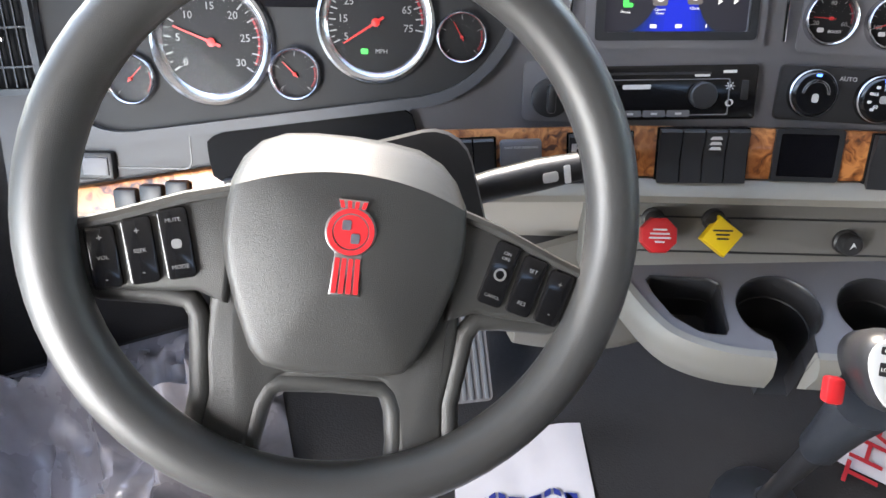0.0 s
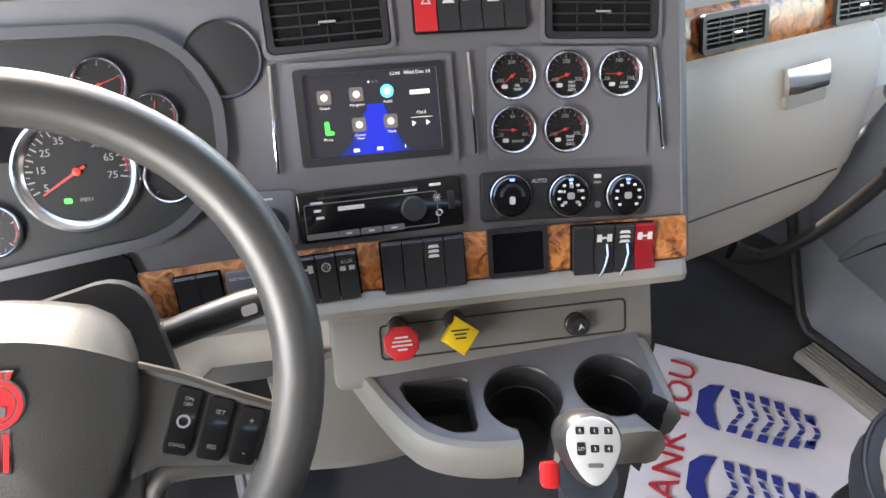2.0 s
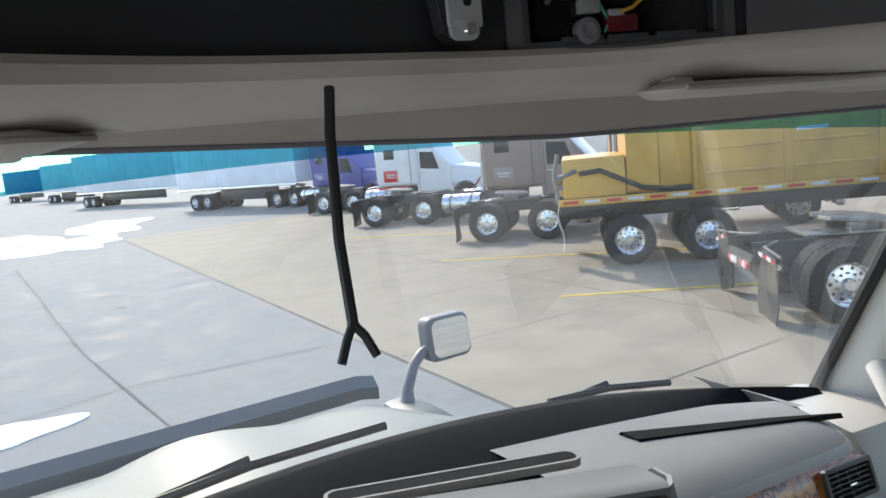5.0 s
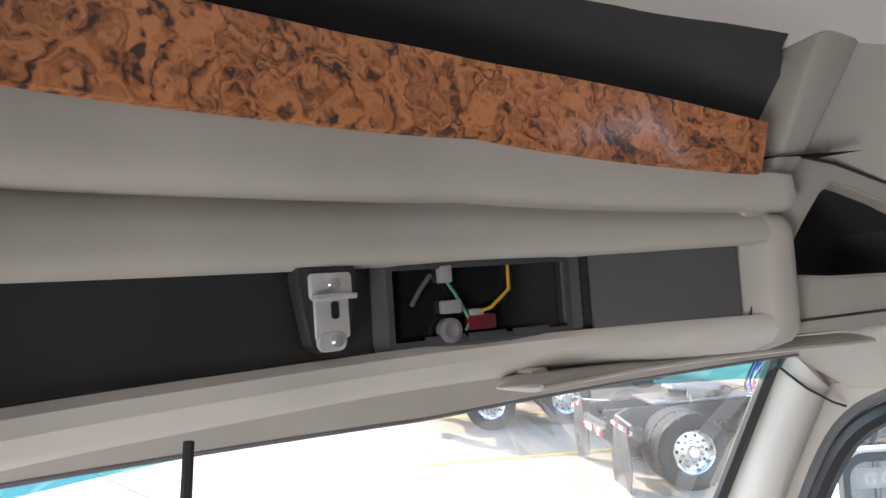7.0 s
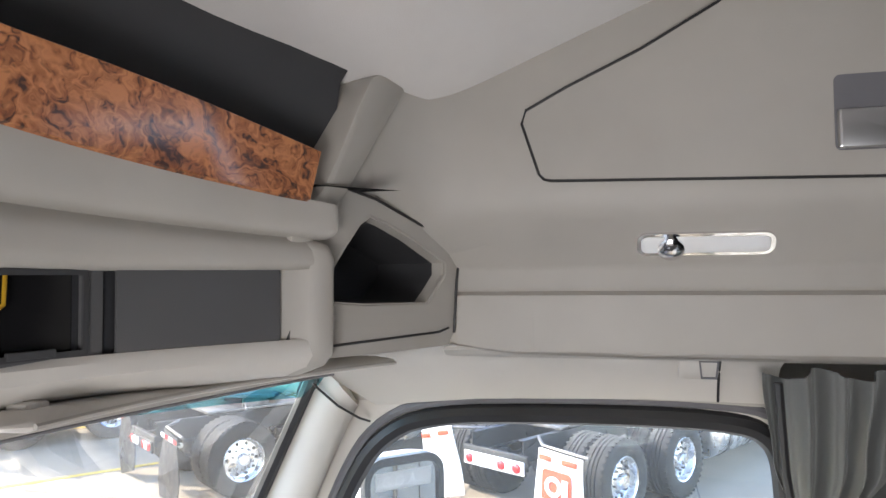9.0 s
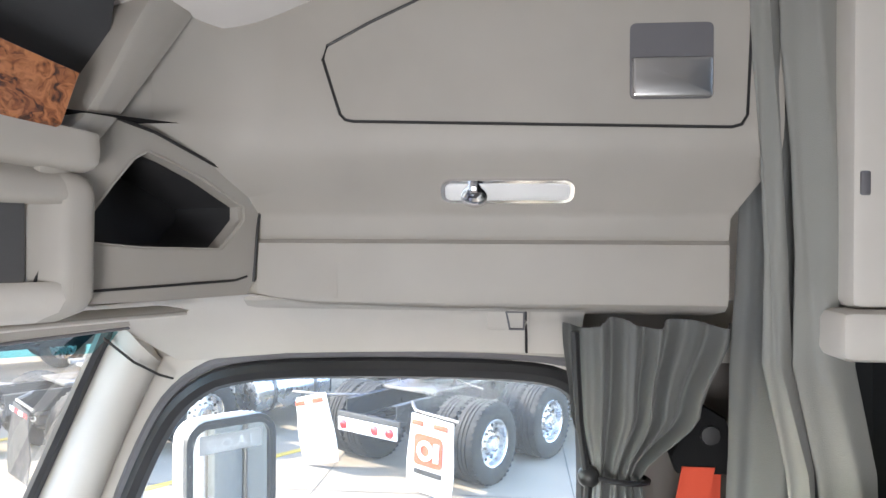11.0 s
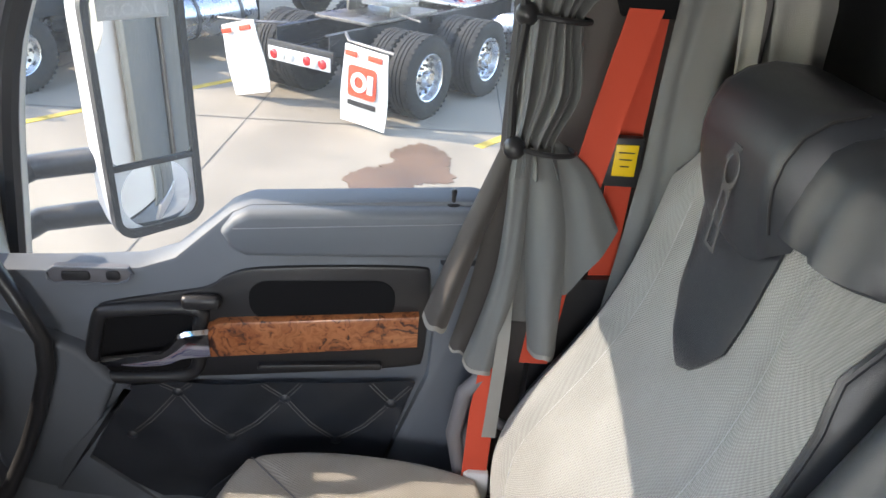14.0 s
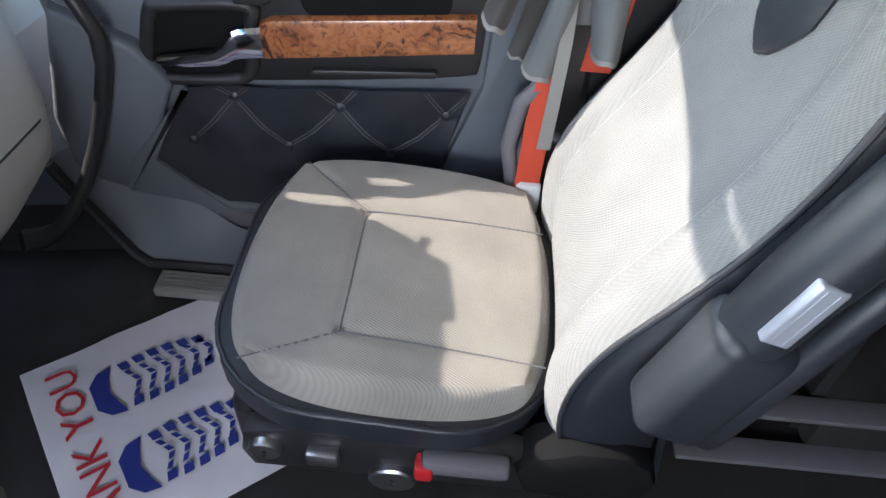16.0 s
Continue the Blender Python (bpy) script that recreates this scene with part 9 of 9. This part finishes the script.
box(bm, (0.8735, -0.757, 0.884), (0.003, 0.032, 0.046), bev=0.001)
lb = part("label", bm, YELP, tg, "yellow belt label")
for k in range(3):
    bm = nb()
    box(bm, (0.8715, -0.757, 0.896 - 0.010 * k), (0.0015, 0.022 - 0.005 * k, 0.0016))
    part("print", bm, BLACK, lb)
bm = nb()
loft(bm, [[(x, y + s, z) for s in (-0.020, 0.0, 0.020)] for x, y, z in ((0.83, -0.60, 0.55), (0.822, -0.590, 0.47), (0.815, -0.588, 0.40), (0.812, -0.586, 0.34))])
thicken(bm, 0.004)
part("webbing", bm, BELT, belt, "orange webbing")
bm = nb()
box(bm, (0.808, -0.590, 0.325), (0.02, 0.042, 0.06), bev=0.006)
part("buckle_label", bm, WHITE, belt, "white tag on the buckle")
bm = nb()
tube(bm, [(0.83, -0.62, 0.30), (0.825, -0.565, 0.33), (0.825, -0.548, 0.42), (0.83, -0.56, 0.50), (0.84, -0.60, 0.54)], 0.013, 10)
part("belt_bezel", bm, DARK, belt)

# lower edge of the header above the windshield
bm = nb()
rows = []
for i in range(41):
    x = -0.95 + 0.0475 * i
    zl = 1.281 - 0.055 * x if x < 0.25 else 1.2673 - 0.008 * (x - 0.25)
    y = wsh_top(x / 1.03).y - 0.012
    rows.append([(x, y + 0.03, zl + 0.03), (x, y, zl + 0.004), (x, y - 0.006, zl), (x, y - 0.014, zl + 0.004), (x, y - 0.03, zl + 0.04)])
loft(bm, rows)
hb = nb()
top_edge = [Vector(p) for p in ((0.54, 0.04, 1.322), (0.60, 0.006, 1.322), (0.66, -0.024, 1.322), (0.76, -0.073, 1.322), (0.856, -0.119, 1.322), (0.875, -0.20, 1.308), (0.88, -0.40, 1.304), (0.88, -0.60, 1.304))]
low_edge = [Vector(p) for p in ((0.55, 0.235, 1.268), (0.66, 0.20, 1.268), (0.80, 0.165, 1.268), (0.93, 0.125, 1.262), (0.995, 0.055, 1.20), (1.004, -0.12, 1.215), (1.004, -0.40, 1.224), (1.004, -0.60, 1.222))]
loft(hb, [[a.lerp(b, f) + Vector((0.02, -0.01 if b.y > 0 else 0, 0.02)) * math.sin(math.pi * f) for a, b in zip(top_edge, low_edge)] for f in (0, 0.15, 0.3, 0.5, 0.7, 0.85, 1.0)])
part("header_corner", hb, LIGHTTAUPE, over, "taupe header corner", smooth=70)
part("header_edge", bm, TAUPE, over, "taupe header edge above the windshield")
part("header_seal", tube(nb(), [r[2] for r in rows], 0.0035, 8), DARK, over, "dark rubber seal above the windshield")
# outer skin of the cab, mirrored in the door mirror
ext = thing("cab_side", "white sleeper side of the own truck with dark seams", "truck side", (1.10, -1.6, 0.1))
bm = nb()
box(bm, (1.095, -1.62, 0.95), (0.03, 1.3, 2.1), bev=0.01)
part("sleeper_skin", bm, SILVERTRUCK, ext, "white painted sleeper skin")
bm = nb()
box(bm, (1.085, -0.80, 0.7), (0.03, 0.28, 1.5), bev=0.01)
part("pillar_skin", bm, SILVERTRUCK, ext)
for y in (-0.95, -1.3, -1.75):
    part("seam", box(nb(), (1.112, y, 0.95), (0.006, 0.014, 2.0)), BLACK, ext)
part("step_fairing", box(nb(), (1.10, -1.55, -0.35), (0.08, 1.5, 0.5), bev=0.03), SILVER, ext, "silver tank fairing")

# belt buckle with its white tag and black retractor cover
part("buckle_tag", box(nb(), (0.806, -0.592, 0.335), (0.012, 0.036, 0.045), bev=0.003), WHITE, belt, "white buckle tag")
bm = nb()
tube(bm, [(0.835, -0.565, 0.24), (0.832, -0.562, 0.36), (0.832, -0.575, 0.43), (0.832, -0.60, 0.45), (0.835, -0.63, 0.43)], 0.009, 10)
part("retractor_cover", bm, DARK, belt, "dark rounded retractor cover")
# ---- passenger seat, in full ----
seat = thing("passenger_seat", "taupe fabric and black leather air-ride passenger seat", "seat", (0.6, -0.45, 0.1))
SEATPALE = weave_mat("pale_seat_fabric", (0.215, 0.220, 0.218), 0.0052, 0.6, 0.10, 9)
SEATGREY = mat("grey_seat_fabric", (0.30, 0.31, 0.32), 0.9, grain=0.5, grain_scale=500, vary=0.06, vary_scale=9, sheen=0.2)


def cushion_grid(m, w, l, r, puff, seams, nx=36, ny=36, bolster=0.02, depth=0.012, x_taper=0.0):
    """A soft pad: rounded-rectangle plan, raised sides, sunk seams."""
    rows = []
    for j in range(ny + 1):
        v = -1 + 2 * j / ny
        row = []
        for i in range(nx + 1):
            u = -1 + 2 * i / nx
            # square to rounded plan
            k = 1 - (0.25 if v > 0 else 0.20) * (u * u * v * v) ** 1.1
            x, y = u * w / 2 * k * (1 + x_taper * v), v * l / 2 * k
            edge = max(abs(u), abs(v))
            z = puff * (1 - u * u) * (1 - v * v) + bolster * (abs(u) ** 2.2) * (1 - max(0, edge - 0.86) / 0.14 * 1.0)
            z -= 0.05 * max(0, (edge - 0.88) / 0.12) ** 2
            for f in seams:
                d = abs(f(x / w * 2, y / l * 2)) 
                z -= depth * math.exp(-(d / 0.035) ** 2)
            row.append(m @ Vector((x, y, z)))
        rows.append(row)
    return rows


CUSH = frame_of((0.602, -0.400, 0.350), (1, 0, 0), (0, 0.998, 0.07), (0, -0.07, 0.998))
bm = nb()
s1 = lambda x, y: (y - 0.27) if -0.59 < x < 0.39 else 9
s2 = lambda x, y: (x - 0.40 + 0.06 * y) if y < 0.29 else 9
s3 = lambda x, y: (x + 0.60 - 0.06 * y) if y < 0.29 else 9
s4 = lambda x, y: (y - 0.27 - (x - 0.385) * 1.15) if x >= 0.385 else ((y - 0.27 - (-x - 0.585) * 1.9) if x < -0.585 else 9)
loft(bm, cushion_grid(CUSH, 0.485, 0.475, 0.1, 0.016, (s1, s2, s3, s4), 64, 64, 0.022, 0.0045))
part("cushion", bm, FABRIC, seat, "stained taupe fabric cushion with sewn seams")
bm = nb()
pts = [CUSH @ Vector((x, y, -0.028)) for x, y in rrect(0.487, 0.477, 0.155, 7)]
low = [CUSH @ Vector((x * 0.94, y * 0.95, -0.115)) for x, y in rrect(0.487, 0.477, 0.155, 7)]
mid = [CUSH @ Vector((x * 1.015, y * 1.015, -0.07)) for x, y in rrect(0.487, 0.477, 0.155, 7)]
loft(bm, [low, mid, pts], closed=True, caps=True)
part("cushion_skirt", bm, LEATHER, seat, "black leather cushion skirt")
bm = nb()
tube(bm, [CUSH @ Vector((x * 1.006, y * 1.006, -0.030)) for x, y in rrect(0.487, 0.477, 0.155, 7)], 0.0042, 8, closed=True)
part("piping", bm, LEATHER, seat)
# seam threads
def cush_z(x, y):
    u, v = x / 0.2425, y / 0.2375
    return 0.016 * (1 - u * u) * (1 - v * v) + 0.022 * abs(u) ** 2.2 - 0.0032


for (ax_, ay_), (bx_, by_) in (((-0.142, 0.064), (0.094, 0.064)), ((0.094, 0.064), (0.106, -0.215)), ((-0.142, 0.064), (-0.152, -0.215)), ((0.094, 0.064), (0.19, 0.175)), ((-0.142, 0.064), (-0.205, 0.182))):
    pts = [(ax_ + (bx_ - ax_) * k / 10, ay_ + (by_ - ay_) * k / 10) for k in range(11)]
    part("seam", tube(nb(), [CUSH @ Vector((x, y, cush_z(x, y))) for x, y in pts], 0.0014, 5), DARK, seat)

# backrest: an upright, curved pad; its front line E runs from the cushion to the head
E_KEYS = [(0.14, -0.655), (0.25, -0.632), (0.36, -0.612), (0.46, -0.624), (0.53, -0.662), (0.60, -0.708), (0.70, -0.760), (0.80, -0.789), (0.90, -0.806), (1.0, -0.806), (1.10, -0.815)]


def E(z):
    for (z0, y0), (z1, y1) in zip(E_KEYS, E_KEYS[1:]):
        if z <= z1:
            return y0 + (y1 - y0) * (z - z0) / (z1 - z0)
    return E_KEYS[-1][1]


def Es(z):
    return sum(E(z + d) for d in (-0.05, -0.025, 0, 0.025, 0.05)) / 5


def back_at(u, z):
    """Front of the backrest at u (-1 near the driver, 1 near the door)."""
    w = 0.232 - 0.02 * max(0, (z - 0.85) / 0.1) - 0.02 * max(0, (0.4 - z) / 0.2)
    y = Es(z) - 0.014 * (1 - u * u) + 0.010 * math.exp(-((abs(u) - 0.78) / 0.14) ** 2)
    y -= 0.014 * max(0, (abs(u) - 0.86) / 0.14) ** 2 + 0.085 * max(0, (z - 0.89) / 0.1) * abs(u) ** 3
    sm = 0.62 - 0.25 * max(0, (0.45 - z) / 0.3)
    y -= 0.006 * math.exp(-((abs(u) - sm) / 0.035) ** 2)
    return Vector((0.602 + w * u, y, z))


bm = nb()
loft(bm, [[back_at(-1 + 2 * i / 44, 0.29 + 0.715 * k / 50) for i in range(45)] for k in range(51)])
part("backrest", bm, SEATPALE, seat, "pale woven backrest with raised bolsters", smooth=60)
for sx in (-1, 1):
    bm = nb()
    rows = []
    for k in range(31):
        z = 0.26 + 0.74 * k / 30
        p = back_at(sx, z)
        rows.append([p + Vector((-0.006 * sx, 0.002, 0)), p + Vector((0.004 * sx, -0.006, 0)), p + Vector((0.012 * sx, -0.03, 0)), p + Vector((0.013 * sx, -0.075, 0)), p + Vector((0.0, -0.12, 0)), p + Vector((-0.06 * sx, -0.145, 0))])
    loft(bm, rows)
    part("side_bolster", bm, LEATHER, seat, "black leather backrest side", smooth=60)
    part("piping", tube(nb(), [back_at(sx, 0.285 + 0.675 * k / 30) + Vector((0.002 * sx, -0.001, 0)) for k in range(31)], 0.0042, 8), LEATHER, seat)
    part("seam", tube(nb(), [back_at(sx * (0.62 - 0.25 * max(0, (0.45 - z) / 0.3)), z) + Vector((0, 0.001, 0)) for z in [0.3 + 0.60 * k / 30 for k in range(31)]], 0.0013, 5), SEATGREY, seat)
bm = nb()
loft(bm, [[Vector((0.602 + x, Es(z) - 0.15, z)) for x in (-0.2, -0.1, 0, 0.1, 0.2)] for z in (0.15, 0.4, 0.7, 0.9, 1.02)])
thicken(bm, 0.01)
part("back_cover", bm, LEATHER, seat, "black backrest cover")
# black head pad with a tongue running down the backrest
bm = nb()
rows = []
for dy, z in ((0.006, 0.948), (0.014, 0.952), (0.016, 0.975), (0.012, 1.003), (0.006, 1.020), (-0.002, 1.035), (-0.018, 1.046), (-0.05, 1.053), (-0.09, 1.051), (-0.12, 1.03), (-0.145, 0.99)):
    row = []
    for i in range(33):
        u = -1 + 2 * i / 32
        fr = back_at(u * 0.985, min(z, 0.985))
        row.append((fr.x, fr.y + dy + 0.002 - 0.012 * abs(u) ** 5 * (1 if dy > -0.06 else -1), z if z < 1.003 else 1.003 + (z - 1.003) * (1 - 0.35 * abs(u) ** 4)))
    rows.append(row)
loft(bm, rows)
for e in (0, -1):
    bm.faces.new([bm.verts.new(r[e]) for r in rows])
part("head_cap", bm, LEATHER, seat, "black leather cap of the backrest", smooth=60)
bm = nb()
rows = []
for dy, z in ((0.002, 0.900), (0.010, 0.93), (0.016, 0.965), (0.018, 0.995), (0.015, 1.020), (0.004, 1.044), (-0.016, 1.060), (-0.045, 1.068), (-0.085, 1.065), (-0.115, 1.04), (-0.12, 0.98)):
    row = []
    for i in range(29):
        t = -1 + 2 * i / 28
        r = max(0.0, abs(t) - 0.74) / 0.26
        row.append((0.612 + 0.113 * math.copysign(abs(t) ** 0.93, t), Es(0.95) + dy - 0.030 * r ** 2.4 * (1 if dy > -0.05 else -1), 0.90 + 0.045 * abs(t) ** 3 * max(0.0, (1.0 - z) / 0.10) + (z - 0.90) - 0.032 * r ** 2.2 * max(0.0, (z - 0.98) / 0.12)))
    rows.append(row)
loft(bm, rows)
for e in (0, -1):
    bm.faces.new([bm.verts.new(r[e]) for r in rows])
seam_line = [Vector(r[26]) + Vector((0.0, 0.0008, 0.0006)) for r in rows[1:8]]
seam_near = [Vector(r[2]) + Vector((0.0, 0.0008, 0.0006)) for r in rows[1:8]]
for line in (seam_line, seam_near):
    part("seam", tube(nb(), line, 0.0016, 6), BLACK, seat)
part("head_pad", bm, LEATHER, seat, "black leather head pad", smooth=60)
bm = nb()
rows = []
for k in range(19):
    z = 0.742 + (0.972 - 0.742) * k / 18
    f = min(1.0, (k / 5) ** 0.55)
    mid = 0.602 + 0.010 * k / 18
    half = (0.058 + 0.046 * (k / 18) ** 0.9) * f + 0.002
    row = []
    for i in range(17):
        s = -1 + 2 * i / 16
        x = mid + half * s
        u = (x - 0.602) / 0.232
        y = back_at(max(-0.97, min(0.97, u)), min(z, 0.96)).y + 0.007 * (1 - s ** 6) * min(1, k / 2) + 0.003 * max(0, (z - 0.925) / 0.047)
        row.append((x, y, z))
    rows.append(row)
loft(bm, rows)
thicken(bm, 0.004)
part("headrest_wrap", bm, LEATHER, seat, "black leather tongue running down from the head pad", smooth=60)
HE = frame_of((0.598, Es(0.95) + 0.0185, 0.962), (1, 0, 0), Vector((0, -0.04, 0.999)), Vector((0, 0.999, 0.04)))
HE = HE @ Matrix.Scale(-1, 4, (1, 0, 0)) @ Matrix.Diagonal((0.85, 0.92, 0.8, 1.0))
bm = nb()
ring_plate(bm, disc(0.022, 24, 0, 0.02), disc(0.016, 24, 0, 0.02), 0, 0.0014, HE)
ring_plate(bm, [(-0.013, 0.0), (0.013, 0.0), (0.016, -0.075), (-0.016, -0.075)], [(-0.008, -0.006), (0.008, -0.006), (0.010, -0.070), (-0.010, -0.070)], 0, 0.0014, HE)
prism(bm, rrect(0.022, 0.006, 0.002, 2, 0, 0.045), 0, 0.0014, HE)
part("embossed_emblem", bm, mat("embossed_grey", (0.085, 0.087, 0.09), 0.4), seat, "embossed headrest emblem")
# folded armrest with metal hinge plate
arm = nb()
AM = frame_of((0.318, -0.772, 0.645), Vector((0, -0.30, 0.954)), Vector((0, -0.954, -0.30)), (-1, 0, 0))
tube(arm, [(-0.05, 0, 0), (0.05, 0.0, 0), (0.2, 0.01, 0), (0.36, 0.02, 0)], 0.036, 16, AM)
box(arm, (-0.05, 0.055, 0.0), (0.30, 0.035, 0.06), AM, 0.015, 3)
armp = part("armrest", arm, LEATHER, seat, "folded black armrest")
bm = nb()
box(bm, (0.035, -0.006, 0.031), (0.080, 0.030, 0.014), AM, 0.004, 3)
HINGEMETAL = mat("bright_hinge_metal", (0.52, 0.56, 0.63), 0.38, 0.5, vary=0.06)
hinge = part("hinge_plate", bm, HINGEMETAL, seat, "bright ribbed hinge plate")
for k in (-0.006, 0.006):
    part("rib", box(nb(), (0.035, -0.006 + k, 0.0375), (0.072, 0.0025, 0.002), AM, 0.0006), HINGEMETAL, hinge)
bm = nb()
box(bm, (-0.105, 0.005, 0.0), (0.18, 0.085, 0.075), AM, 0.022, 4)
part("arm_pad", bm, LEATHER, armp)
# base, recliner cover, controls
bm = nb()
box(bm, (0.60, -0.40, 0.185), (0.40, 0.44, 0.15), bev=0.03, seg=3)
part("base", bm, BLACK, seat)
bm = nb()
prism(bm, [(-0.21, 0.02), (0.20, 0.02), (0.23, 0.06), (0.22, 0.10), (0.12, 0.13), (-0.12, 0.135), (-0.215, 0.11), (-0.225, 0.06)], -0.02, 0.012, frame_of((0.375, -0.43, 0.14), (0, -1, 0), (0, 0, 1), (-1, 0, 0)), 0.008)
sc = part("side_cover", bm, BLACK, seat, "black side cover with controls")
SCM = frame_of((0.363, -0.43, 0.14), (0, -1, 0), (0, 0, 1), (-1, 0, 0))
for x, y, r in ((-0.185, 0.085, 0.024), (-0.01, 0.035, 0.034)):
    bm = nb()
    lathe(bm, [(r, -0.004), (r, 0.010), (r * 0.9, 0.013), (0, 0.014)], 24, SCM @ Matrix.Translation((x, y, 0)) @ Matrix.Diagonal((1, 0.85, 1, 1)))
    kb = part("control_knob", bm, SILVER, sc, "pale grey control knob")
    bm = nb()
    prism(bm, [(0, 0.009), (0.005, 0.002), (0.0015, 0.002), (0.0015, -0.002), (0.005, -0.002), (0, -0.009), (-0.005, -0.002), (-0.0015, -0.002), (-0.0015, 0.002), (-0.005, 0.002)], 0.013, 0.0148, SCM @ Matrix.Translation((x, y, 0)))
    part("arrow_mark", bm, BLACK, kb)
bm = nb()
box(bm, (-0.105, 0.082, 0.008), (0.045, 0.03, 0.02), SCM, 0.005)
part("rocker", bm, SILVER, sc)
bm = nb()
box(bm, (0.09, 0.105, 0.012), (0.12, 0.032, 0.03), SCM, 0.010)
lev = part("recline_lever", bm, DARK, sc, "dark lever with red end")
bm = nb()
box(bm, (0.035, 0.095, 0.016), (0.026, 0.032, 0.03), SCM, 0.006)
part("lever_end", bm, REDP, lev, "red lever end")
bm = nb()
dome(bm, [(0.17, 0.05), (0.25, 0.035), (0.33, 0.06), (0.345, 0.10), (0.33, 0.14), (0.29, 0.165), (0.23, 0.165), (0.18, 0.14), (0.155, 0.10)], SCM, 0.0, [(1.0, -0.04), (1.0, 0.004), (0.95, 0.014), (0.80, 0.020), (0.4, 0.022)])
part("recliner_cover", bm, MATTEBLACK, seat, "black recliner cover")
